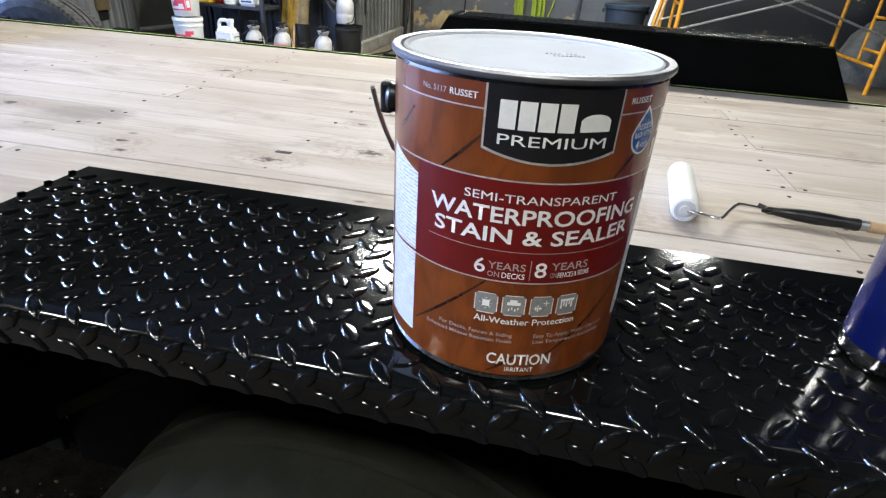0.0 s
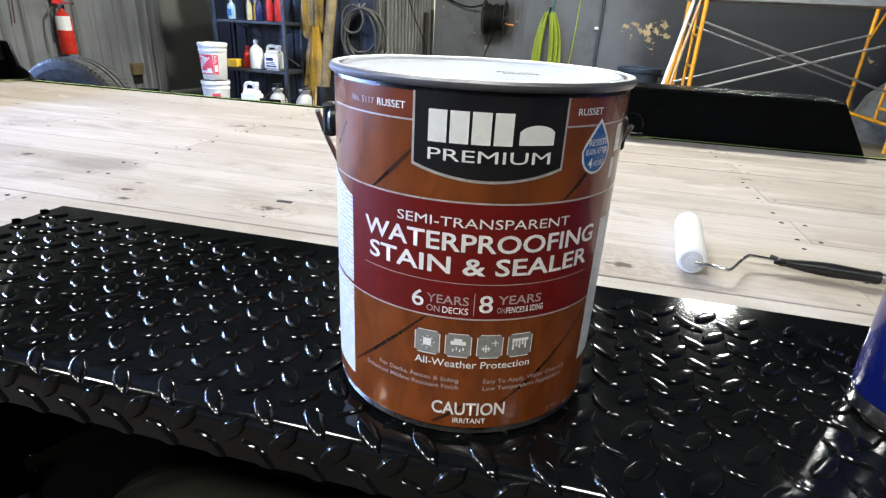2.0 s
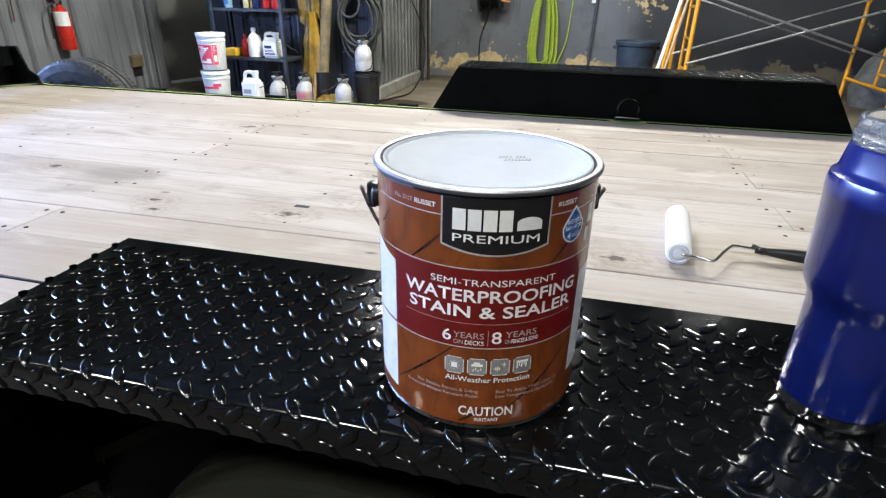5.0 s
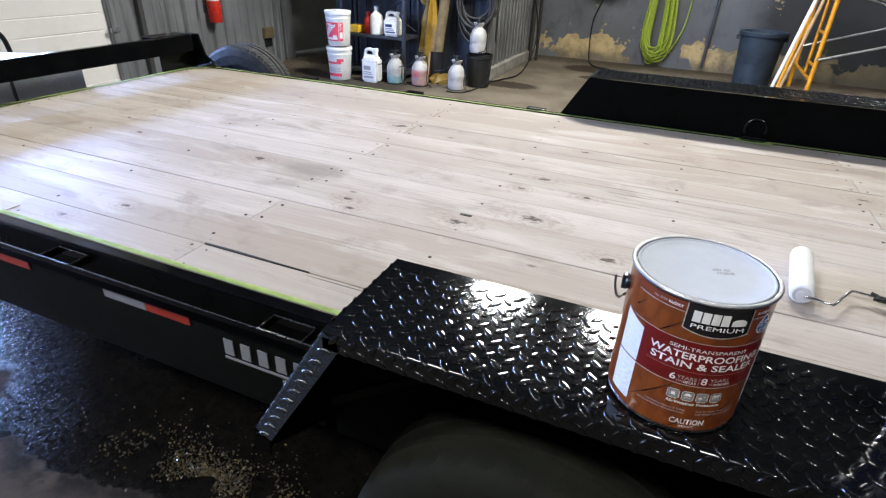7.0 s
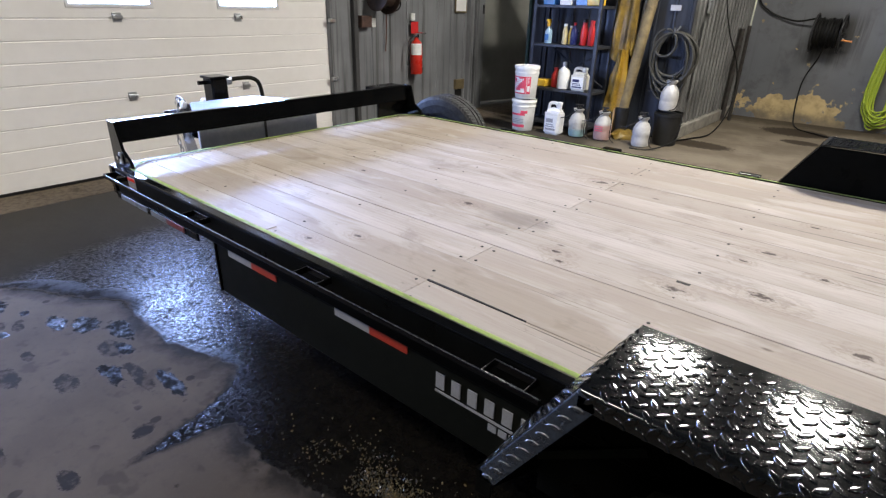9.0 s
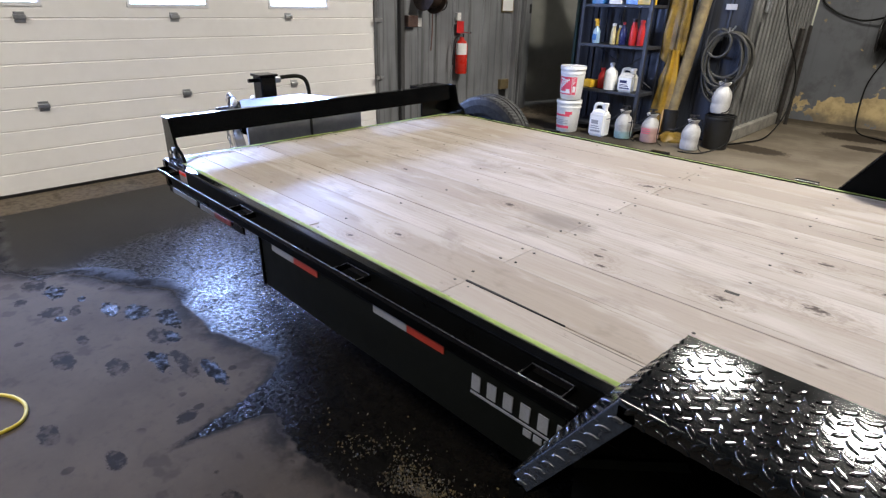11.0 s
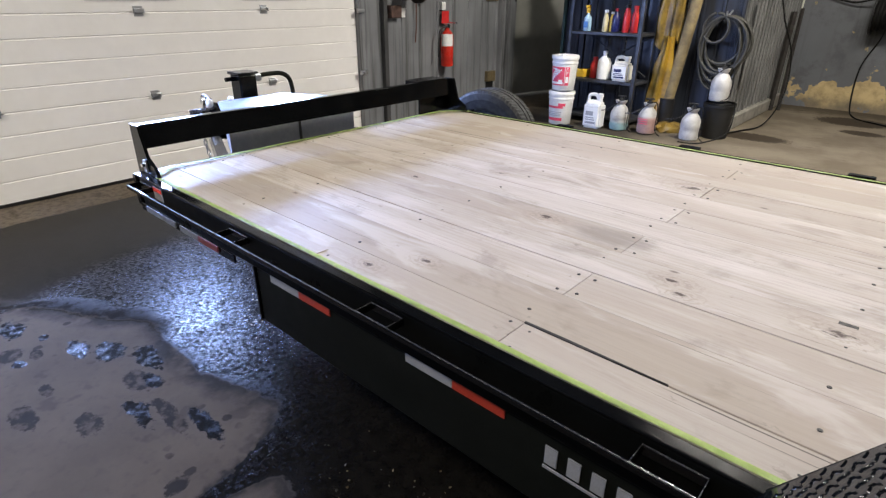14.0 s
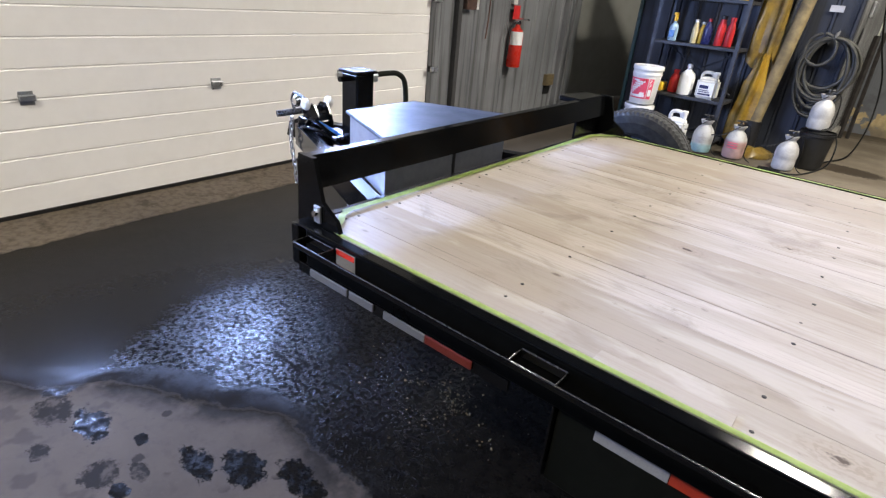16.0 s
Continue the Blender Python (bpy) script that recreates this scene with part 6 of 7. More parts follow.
def liquid_sprayer(name, tint, low):
    k = Mat(name)
    x, y, z = k.xyz()
    f = k.ramp(z, low + 0.02, low - 0.02)
    c = k.mix(f, (0.42, 0.41, 0.38), tint)
    c = k.mix(k.math("MULTIPLY", k.ramp(k.noise(14, 5, 0.7), 0.45, 0.7), 0.45), c, (0.16, 0.145, 0.12))
    k.set(Base_Color=c, Roughness=0.5, Specular_IOR_Level=0.25)
    return k.m


def sprayer(x, y, z, mat, label, s=1.0, lean=0.0):
    """A hand-pumped tank sprayer: bulbous tank with a funnel top, pump, hose and wand."""
    p = thing("pump_sprayer", (x, y, z), label, "sprayer", "pump sprayers")
    part("tank", lathe(B(), [(0.0, 0.004), (0.085 * s, 0.004), (0.098 * s, 0.014), (0.104 * s, 0.06), (0.103 * s, 0.10), (0.099 * s, 0.115), (0.104 * s, 0.13), (0.106 * s, 0.17), (0.098 * s, 0.215), (0.074 * s, 0.262), (0.050 * s, 0.285), (0.046 * s, 0.298), (0.058 * s, 0.318), (0.066 * s, 0.335), (0.067 * s, 0.342), (0.055 * s, 0.338)], (x, y, z), 32), mat, p, smooth=True)
    part("pump_cap", lathe(B(), [(0.030, 0.335), (0.032, 0.352), (0.016, 0.358), (0.013, 0.385), (0.0, 0.388)], (x, y, z), 16), dark_plastic, p, "black pump cap", True)
    part("pump_handle", rod(B(), (x - 0.045, y - 0.012, z + 0.384), (x + 0.045, y + 0.012, z + 0.384), 0.010, 10), dark_plastic, p, smooth=True)
    part("hose", tube(B(), smooth_path([(x + 0.02, y - 0.02, z + 0.345), (x + 0.10, y - 0.04, z + 0.35), (x + 0.125, y - 0.06, z + 0.22), (x + 0.125, y - 0.06, z + 0.06), (x + 0.20, y - 0.10, z + 0.012)] if z < 0.1 else [(x + 0.02, y - 0.02, z + 0.345), (x + 0.10, y - 0.04, z + 0.35), (x + 0.13, y - 0.06, z + 0.22), (x + 0.12, y - 0.07, z + 0.06), (x + 0.06, y - 0.12, z + 0.02)], 7), 0.0055, 8), hose_black, p, "thin black hose", True)
    part("wand", tube(B(), smooth_path([(x + 0.03, y - 0.05, z + 0.35), (x - 0.03, y - 0.085, z + 0.30), (x - 0.12, y - 0.12, z + 0.235), (x - 0.22, y - 0.13, z + 0.215)], 5), 0.005, 8), dark_plastic, p, "thin black wand", True)
    return p


sprayer(-3.26, 5.87, 0.001, liquid_sprayer("tank_blue_liquid", (0.22, 0.34, 0.34), 0.10), "milky pump sprayer part full of pale blue liquid, on the floor")
sprayer(-2.945, 5.92, 0.001, liquid_sprayer("tank_pink_liquid", (0.38, 0.24, 0.21), 0.19), "milky pump sprayer part full of pinkish liquid, on the floor")
p2 = [o for o in bpy.data.objects if o.name.startswith("pump_sprayer")][-1]
for zz in (0.17, 0.145, 0.12):
    part("print_bar", box(B(), -2.995, -2.895, 5.8095, 5.8105, zz, zz + 0.008), pink_print, p2)
sprayer(-2.465, 5.93, 0.001, milky, "white pump sprayer on the concrete floor", 0.98)
bucket = thing("bucket", (-2.30, 6.25, 0), "black plastic bucket with a hose coiled over it", "bucket")
part("body", lathe(B(), [(0.0, 0.003), (0.125, 0.003), (0.132, 0.01), (0.155, 0.34), (0.163, 0.345), (0.163, 0.365), (0.152, 0.367), (0.0, 0.358)], (-2.30, 6.25, 0.0), 36), bucket_black, bucket, smooth=True)
sprayer(-2.33, 6.25, 0.395, milky, "white pump sprayer set on a bucket", 0.98)
coil = thing("hose_coil", (-2.30, 6.25, 0.365), "thin black hose coiled on the bucket", "hose")
part("loop", tube(B(), [(-2.30 + (0.15 + 0.012 * math.sin(3 * a)) * math.cos(a), 6.25 + 0.15 * math.sin(a), 0.374 + 0.004 * math.sin(a * 1.3)) for a in np.linspace(0, 12.4, 90)], 0.008, 6), hose_black, coil, smooth=True)
part("tail", tube(B(), smooth_path([(-2.15, 6.25, 0.375), (-2.10, 6.10, 0.28), (-2.12, 6.02, 0.10), (-2.30, 5.80, 0.012), (-2.5, 5.72, 0.012)], 8), 0.008, 6), hose_black, coil, smooth=True)

# ---- shelf and what stands on it ----
SX0, SX1, SY0, SY1 = -4.11, -3.20, 6.00, 6.42
shelf = thing("shelf_unit", (-3.66, 6.2, 0), "grey slotted steel shelf unit with bottles and jugs on it", "shelf")
for px, py in ((SX0, SY0), (SX1, SY0), (SX0, SY1), (SX1, SY1)):
    sx, sy = (1 if px == SX0 else -1), (1 if py == SY0 else -1)
    bm = box(B(), min(px, px + sx * 0.038), max(px, px + sx * 0.038), min(py, py + sy * 0.003), max(py, py + sy * 0.003), 0, 2.0)
    box(bm, min(px, px + sx * 0.003), max(px, px + sx * 0.003), min(py + sy * 0.0035, py + sy * 0.038), max(py + sy * 0.0035, py + sy * 0.038), 0, 2.0)
    part("post", bm, shelf_grey, shelf)
for sz in (0.09, 0.515, 1.05, 1.50, 1.93):
    bm = box(B(), SX0 + 0.004, SX1 - 0.004, SY0 + 0.004, SY1 - 0.004, sz - 0.032, sz, 0.003)
    part("shelf_board", bm, shelf_grey, shelf)
for a, b in (((SX0 + 0.05, SY1 - 0.02, 0.55), (SX1 - 0.05, SY1 - 0.02, 1.0)), ((SX0 + 0.05, SY1 - 0.012, 1.0), (SX1 - 0.05, SY1 - 0.012, 0.55))):
    part("brace", rod(B(), a, b, 0.009, 6), shelf_grey, shelf)


def bottle(x, y, z, r, h, mat, label, cap, kind="bottle", neck=0.35):
    b = thing(kind, (x, y, z), label, kind)
    part("body", lathe(B(), [(0, 0.002), (r * 0.94, 0.002), (r, 0.008), (r, h * 0.58), (r * 0.86, h * 0.68), (r * neck, h * 0.82), (r * neck, h * 0.90)], (x, y, z), 24), mat, b, smooth=True)
    part("cap", lathe(B(), [(r * neck * 1.2, h * 0.87), (r * neck * 1.2, h * 0.98), (0, h)], (x, y, z), 16), cap, b, "cap", True)
    return b


def trigger_bottle(x, y, z, mat, head, label):
    b = bottle(x, y, z, 0.045, 0.23, mat, label, head, "spray_bottle", 0.32)
    hd = part("trigger_head", box(box(B(), x - 0.016, x + 0.016, y - 0.02, y + 0.02, z + 0.225, z + 0.285, 0.005), x - 0.012, x + 0.012, y - 0.065, y - 0.021, z + 0.258, z + 0.285, 0.004), head, b, "trigger spray head")
    part("trigger", box(B(), x - 0.006, x + 0.006, y - 0.045, y - 0.038, z + 0.20, z + 0.257, 0.002), head, hd)
    part("label", box(B(), x - 0.028, x + 0.028, y - 0.0465, y - 0.0455, z + 0.04, z + 0.11), blue_plastic, b)
    return b


S2 = 1.051
trigger_bottle(-3.925, 6.10, S2, simple("pale_blue_bottle", (0.35, 0.50, 0.62), (0.25, 0.40, 0.55), 0.3), yellow_plastic, "pale blue trigger spray bottle with yellow head on a shelf")
bottle(-3.70, 6.11, S2, 0.032, 0.24, simple("cream_can", (0.62, 0.55, 0.36), (0.5, 0.42, 0.2), 0.35), "cream and yellow aerosol can on a shelf", white_plastic, "aerosol can", 0.6)
bottle(-3.645, 6.16, S2, 0.030, 0.22, yellow_plastic, "yellow plastic bottle on a shelf", white_plastic, "bottle", 0.5)
bottle(-3.575, 6.12, S2, 0.045, 0.26, navy_plastic, "dark blue bottle with a red cap on a shelf", red_plastic)
bottle(-3.445, 6.12, S2, 0.042, 0.30, red_plastic, "tall red bottle on a shelf", dark_plastic, "bottle", 0.6)
bottle(-3.36, 6.15, S2, 0.040, 0.29, red_plastic, "tall red bottle on a shelf", red_plastic, "bottle", 0.6)
S1 = 0.516
solid("box", box(B(), -4.05, -3.90, 6.08, 6.25, S1, S1 + 0.09, 0.01), yellow_plastic, "small dull yellow box on a shelf", "box")
bottle(-3.80, 6.17, S1, 0.055, 0.25, red_plastic, "red round plastic jug on a shelf", red_plastic, "bottle", 0.45)
bottle(-3.655, 6.12, S1, 0.080, 0.33, white_plastic, "white round plastic bottle on a shelf", white_plastic, "bottle", 0.3)
jug(-3.42, 6.12, S1, 0.21, 0.15, 0.28, simple("cream_plastic", (0.70, 0.68, 0.60), (0.62, 0.6, 0.52), 0.4), "cream rectangular jug with a printed label on a shelf", navy_plastic)
S3 = 1.501
for bx, m, lb in ((-3.95, blue_plastic, "blue carton on the upper shelf"), (-3.72, white_plastic, "white carton on the upper shelf"), (-3.50, blue_plastic, "blue carton on the upper shelf"), (-3.36, yellow_plastic, "yellow tub on the upper shelf")):
    solid("carton", box(B(), bx - 0.08, bx + 0.08, 6.08, 6.26, S3, S3 + 0.13, 0.006), m, lb, "carton")

# ---- oilskins, tubes and hoses on the ribbed wall ----


def draped(name, x, y, z0, z1, w, d, mat, label, seed, flare=0.2, folds=5.0, twist=0.0):
    """Hanging cloth: an upright sleeve with deep folds that change on the way down."""
    bm = B()
    n, rows = 40, 26
    rings = []
    for r in range(rows + 1):
        f = r / rows
        zz = z1 + (z0 - z1) * f
        ww = w * (0.55 + 0.45 * min(1, f * 3)) * (1 + flare * f)
        row = []
        for i in range(n):
            a = 2 * math.pi * i / n
            fold = 1 + 0.26 * math.sin(folds * a + seed + 3 * f) + 0.22 * noise.noise((math.cos(a) * 1.6 + seed, math.sin(a) * 1.6, f * 4.0))
            row.append(bm.verts.new((x + twist * f + ww / 2 * math.cos(a) * fold, y + d / 2 * math.sin(a) * fold, zz + 0.02 * noise.noise((a, seed, f * 3)) + (0.06 * math.sin(a * 2 + seed) if r == rows else 0))))
        rings.append(row)
    for a, b in zip(rings, rings[1:]):
        for i in range(n):
            bm.faces.new((a[i], a[(i + 1) % n], b[(i + 1) % n], b[i]))
    bm.faces.new(rings[0])
    bm.faces.new(rings[-1][::-1])
    bmesh.ops.recalc_face_normals(bm, faces=bm.faces)
    return solid(name, bm, mat, label, "raincoat", smooth=True)


draped("raincoat", -3.12, 6.45, 0.92, 1.95, 0.16, 0.13, rag_brown, "dirty yellow oilskin jacket hanging on the ribbed wall", 1.3, 0.15, 4)
draped("raincoat", -2.99, 6.43, 0.98, 1.95, 0.10, 0.10, rag_brown, "dirty yellow oilskin sleeve hanging on the ribbed wall", 4.1, 0.1, 3)
draped("rain_trousers", -3.02, 6.40, 0.06, 1.02, 0.15, 0.16, rag_yellow, "yellow oilskin trousers hanging low on the ribbed wall", 2.2, 0.75, 5, -0.03)
bm = lathe(B(), [(0.15, 0.0), (0.17, 0.02), (0.15, 0.05), (0.11, 0.075), (0.06, 0.09), (0, 0.095)], (-2.80, 6.25, 0.0), 28)
for v in bm.verts:
    if v.co.z > 0.005:
        v.co += Vector((0.05 * noise.noise(v.co * 14), 0.05 * noise.noise(v.co * 14 + Vector((3, 0, 0))), 0.035 * noise.noise(v.co * 20)))
solid("rag_heap", bm, rag_brown, "crumpled yellow oilskin on the floor", "rag", smooth=True)
solid("cardboard_tube", rod(B(), (-2.92, 6.38, 0.30), (-2.74, 6.52, 2.2), 0.062, 24), tube_tan, "long tan cardboard tube leaning on the ribbed wall", "tube", smooth=True)
solid("tube_stand", lathe(B(), [(0.0, 0.0), (0.085, 0.0), (0.085, 0.34), (0.07, 0.345), (0.07, 0.30), (0, 0.30)], (-2.925, 6.385, 0.0), 24), dark_plastic, "dark tub that holds a long tube", "tub", smooth=True)
solid("grey_tube", rod(B(), (-3.02, 6.50, 0.02), (-2.84, 6.56, 2.2), 0.028, 14), simple("grey_pipe", (0.25, 0.25, 0.23), (0.15, 0.15, 0.14), 0.5), "grey pipe leaning on the ribbed wall", "pipe", smooth=True)
solid("wooden_pole", rod(B(), (-3.02, 6.30, 0.02), (-2.98, 6.52, 1.3), 0.014, 10), wood_stick, "thin wooden pole leaning on the wall", "pole", smooth=True)
hc = thing("hanging_hose", (-2.47, 6.5, 1.26), "olive grey hose coiled on a hook on the ribbed wall", "hose")
rr = random.Random(8)
for k in range(10):
    rx, rz, cx, cz = rr.uniform(0.19, 0.27), rr.uniform(0.24, 0.40), -2.47 + rr.uniform(-0.02, 0.03), 0.0
    pts = []
    for i in range(48):
        a = 2 * math.pi * i / 48
        pts.append((cx + rx * math.sin(a), 6.56 - 0.014 * k + 0.006 * math.sin(3 * a + k), 1.24 - rz + rz * math.cos(a)))
    part("hose_loop", tube(B(), pts, 0.0155, 8, True), hose_grey, hc, smooth=True)
part("hose_loop", tube(B(), [(-2.56 + 0.13 * math.sin(a), 6.44, 1.12 + 0.15 * math.cos(a)) for a in np.linspace(0, 6.1, 30)], 0.0155, 8), hose_grey, hc, smooth=True)
part("hook", tube(B(), smooth_path([(-2.47, 6.60, 1.30), (-2.47, 6.45, 1.235), (-2.47, 6.42, 1.29)], 5), 0.010, 8), galv, hc, "steel hook")
hh = thing("floor_hose", (-2.2, 6.6, 0.01), "dark hose hanging down the wall and looping over the floor", "hose")
part("run", tube(B(), smooth_path([(-2.25, 7.3, 2.4), (-2.24, 7.35, 1.7), (-2.16, 7.5, 1.25), (-2.02, 7.7, 0.80), (-1.97, 7.6, 0.35), (-2.02, 7.2, 0.05), (-2.15, 6.75, 0.015), (-2.3, 6.45, 0.015), (-2.52, 6.4, 0.04)], 10), 0.009, 8), hose_black, hh, smooth=True)
solid("gauge", box(B(), -2.318, -2.285, 6.95, 7.05, 1.45, 1.60, 0.01), galv, "small grey fitting on the pale ribbed wall", "fitting")
solid("slotted_strip", box(B(), -2.316, -2.305, 6.86, 6.90, 0.45, 1.35, 0.002), dark_plastic, "narrow dark strip hanging on the pale wall", "strip")
for a, b, c in (((-2.26, 8.48, 0.0), (-2.28, 8.60, 1.26), 0.036), ((-2.17, 8.56, 0.0), (-2.215, 8.70, 1.30), 0.024)):
    solid("steel_post", rod(B(), a, b, c, 4), simple("rusty_dark_steel", (0.045, 0.04, 0.036), (0.025, 0.022, 0.02), 0.6, 0.3, 12), "dark steel post leaning in the corner", "post")

# ---- back wall: reel, cords, pipe ----
reel = thing("hose_reel", (-1.28, 8.98, 1.24), "black hose reel mounted on the peeling wall", "hose reel")
for dx in (-0.17, 0.15):
    fl = part("flange", tube(B(), [(-1.28 + dx, 8.93 + 0.24 * math.cos(a), 1.24 + 0.24 * math.sin(a)) for a in np.linspace(0, 2 * math.pi, 33)[:-1]], 0.012, 8, True), dark_plastic, reel, smooth=True)
    for a in np.arange(0, 6.28, 0.785):
        part("spoke", rod(B(), (-1.28 + dx, 8.93 + 0.04 * math.cos(a), 1.24 + 0.04 * math.sin(a)), (-1.28 + dx, 8.93 + 0.25 * math.cos(a), 1.24 + 0.25 * math.sin(a)), 0.010, 8), dark_plastic, fl)
for k in range(7):
    part("hose_turn", tube(B(), [(-1.42 + k * 0.038, 8.93 + 0.17 * math.cos(a), 1.24 + (0.17 + 0.012 * math.sin(k * 2.1)) * math.sin(a)) for a in np.linspace(0, 2 * math.pi, 29)[:-1]], 0.021, 8, True), hose_black, reel, smooth=True)
part("bracket", box(B(), -1.36, -1.20, 9.02, 9.145, 1.10, 1.38, 0.01), dark_plastic, reel)
part("guide", rod(B(), (-1.13, 8.93, 1.16), (-1.00, 8.93, 1.15), 0.012, 10), cord_orange, reel, "orange stub")
part("hanging_hose_end", tube(B(), smooth_path([(-1.26, 8.74, 1.2), (-1.30, 8.80, 0.95), (-1.42, 8.86, 0.6), (-1.40, 8.80, 0.15), (-1.30, 8.6, 0.015), (-1.0, 8.3, 0.015), (-0.7, 8.1, 0.015)], 9), 0.010, 8), hose_black, reel, smooth=True)
solid("air_line", tube(B(), smooth_path([(-1.48, 8.98, 1.42), (-1.75, 9.08, 1.38), (-2.1, 9.10, 1.50), (-2.28, 9.1, 1.75), (-2.30, 9.1, 2.6)], 10), 0.012, 8), hose_black, "black air line curving up the back wall to the reel", "cable", smooth=True)
gh = thing("green_hose", (-0.48, 9.06, 1.40), "lime green hose hung in long loops on a wall hook", "hose")
for k in range(14):
    w0, bot = 0.075 + 0.017 * ((k * 3) % 7), 0.05 + 0.045 * ((k * 5) % 4) + 0.010 * k
    cx = -0.48 + 0.016 * (k % 5 - 2)
    pts = [(cx - w0 * 0.25, 9.07 - 0.010 * k, 1.36), (cx - w0 * 0.8, 9.07 - 0.010 * k, 1.1), (cx - w0 * 1.1, 9.07 - 0.010 * k, 0.7), (cx - w0 * 1.05, 9.06 - 0.010 * k, bot + 0.12), (cx, 9.05 - 0.010 * k, bot), (cx + w0 * 1.05, 9.06 - 0.010 * k, bot + 0.12), (cx + w0 * 1.1, 9.07 - 0.010 * k, 0.7), (cx + w0 * 0.8, 9.07 - 0.010 * k, 1.1), (cx + w0 * 0.25, 9.07 - 0.010 * k, 1.36)]
    part("hose_loop", tube(B(), smooth_path(pts, 6), 0.011, 6), cord_green, gh, smooth=True)
part("hose_tail", tube(B(), smooth_path([(-0.44, 9.08, 1.36), (-0.46, 9.09, 1.8), (-0.47, 9.1, 2.4)], 6), 0.010, 6), simple("teal_cord", (0.03, 0.25, 0.22), (0.02, 0.18, 0.16), 0.5), gh, smooth=True)
part("hook", tube(B(), smooth_path([(-0.48, 9.14, 1.42), (-0.48, 8.98, 1.34), (-0.48, 8.94, 1.42)], 5), 0.012, 8), dark_plastic, gh)
solid("extension_hose", tube(B(), smooth_path([(-0.05, 9.12, 2.4), (-0.06, 9.12, 1.5), (-0.09, 9.12, 0.9), (-0.13, 9.11, 0.55), (-0.27, 9.08, 0.22), (-0.42, 9.0, 0.14)], 8), 0.010, 6), cord_green, "single lime green hose hanging straight down the wall", "hose", smooth=True)
solid("wall_pipe", tube(B(), [(0.25, 9.11, 0.05), (0.27, 9.12, 0.7), (0.285, 9.12, 1.3), (0.29, 9.12, 4.2)], 0.024, 10), simple("dark_pipe", (0.06, 0.065, 0.075), (0.04, 0.042, 0.05), 0.5, 0.3), "dark pipe running up the back wall", "pipe", smooth=True)
solid("pipe_clip", box(B(), 0.20, 0.262, 9.10, 9.148, 1.15, 1.19, 0.006), white_plastic, "small white bracket on the back wall", "bracket")
binn = thing("waste_bin", (0.86, 8.15, 0), "blue-grey plastic waste bin near the back wall", "bin")
part("body", lathe(B(), [(0.0, 0.005), (0.205, 0.005), (0.215, 0.02), (0.262, 0.655), (0.285, 0.66), (0.290, 0.70), (0.278, 0.712), (0.262, 0.705), (0.255, 0.60), (0.22, 0.05), (0.0, 0.04)], (0.86, 8.15, 0), 40), bin_blue, binn, smooth=True)
for s in (-1, 1):
    part("handle", box(B(), 0.86 + s * 0.285 - 0.02, 0.86 + s * 0.285 + 0.02, 8.09, 8.21, 0.60, 0.645, 0.012), bin_blue, binn)

# ---- scaffold ----
sc = thing("scaffold", (2.2, 7.6, 0), "yellow tube scaffold with galvanised cross braces and a plank", "scaffold")
for fx in (1.38, 3.62):
    fr = part("end_frame", rod(B(), (fx, 7.3, 0.0), (fx, 7.3, 1.9), 0.024, 14), scaffold_yellow, sc, "yellow tube end frame", True)
    part("upright", rod(B(), (fx, 8.6, 0.0), (fx, 8.6, 1.9), 0.024, 14), scaffold_yellow, fr, smooth=True)
    for rz in (0.45, 0.80, 1.15, 1.50):
        part("rung", rod(B(), (fx, 7.325, rz), (fx, 7.75, rz), 0.017, 10), scaffold_yellow, fr, smooth=True)
    part("rung", rod(B(), (fx, 7.326, 1.86), (fx, 8.574, 1.86), 0.02, 10), scaffold_yellow, fr, smooth=True)
    part("rung", rod(B(), (fx, 7.326, 0.30), (fx, 8.574, 0.30), 0.02, 10), scaffold_yellow, fr, smooth=True)
    part("ladder_upright", rod(B(), (fx, 7.76, 0.30), (fx, 7.76, 1.86), 0.018, 10), scaffold_yellow, fr, smooth=True)
    part("gusset_tube", rod(B(), (fx, 8.58, 1.2), (fx, 8.1, 1.85), 0.016, 10), scaffold_yellow, fr, smooth=True)
for y, zlo, zhi in ((7.26, 0.45, 1.29), (8.56, 0.45, 1.29)):
    part("cross_brace", rod(B(), (1.40, y, zhi), (3.62, y + 0.01, zlo + 0.16), 0.013, 8), galv, sc, "galvanised brace", True)
    part("cross_brace", rod(B(), (1.36, y - 0.03, zlo + 0.08), (3.63, y - 0.02, zhi - 0.02), 0.013, 8), galv, sc, "galvanised brace", True)
part("plank_deck", box(B(), 1.25, 3.85, 7.36, 7.92, 1.53, 1.66, 0.006), simple("platform_aluminium", (0.40, 0.40, 0.38), (0.30, 0.30, 0.29), 0.4, 0.3, 8, 0.1), sc, "bright aluminium scaffold platform")
part("maker_plate", box(B(), 1.86, 2.04, 7.354, 7.359, 1.575, 1.625), yellow_plastic, sc, "small yellow maker's plate")
part("plate_bar", box(B(), 1.88, 2.02, 7.350, 7.3535, 1.59, 1.61), dark_plastic, sc)
for a, b, r, m, lb in (((0.95, 7.05, 0.0), (1.30, 7.45, 1.72), 0.020, white_plastic, "white plastic pipe leaning on the scaffold"), ((1.04, 7.10, 0.0), (1.36, 7.42, 1.70), 0.017, wood_stick, "wooden pole leaning on the scaffold"), ((1.10, 7.60, 0.0), (1.34, 7.75, 1.8), 0.02, scaffold_yellow, "yellow tube leaning on the scaffold")):
    solid("leaning_pole", rod(B(), a, b, r, 12), m, lb, "pole", smooth=True)
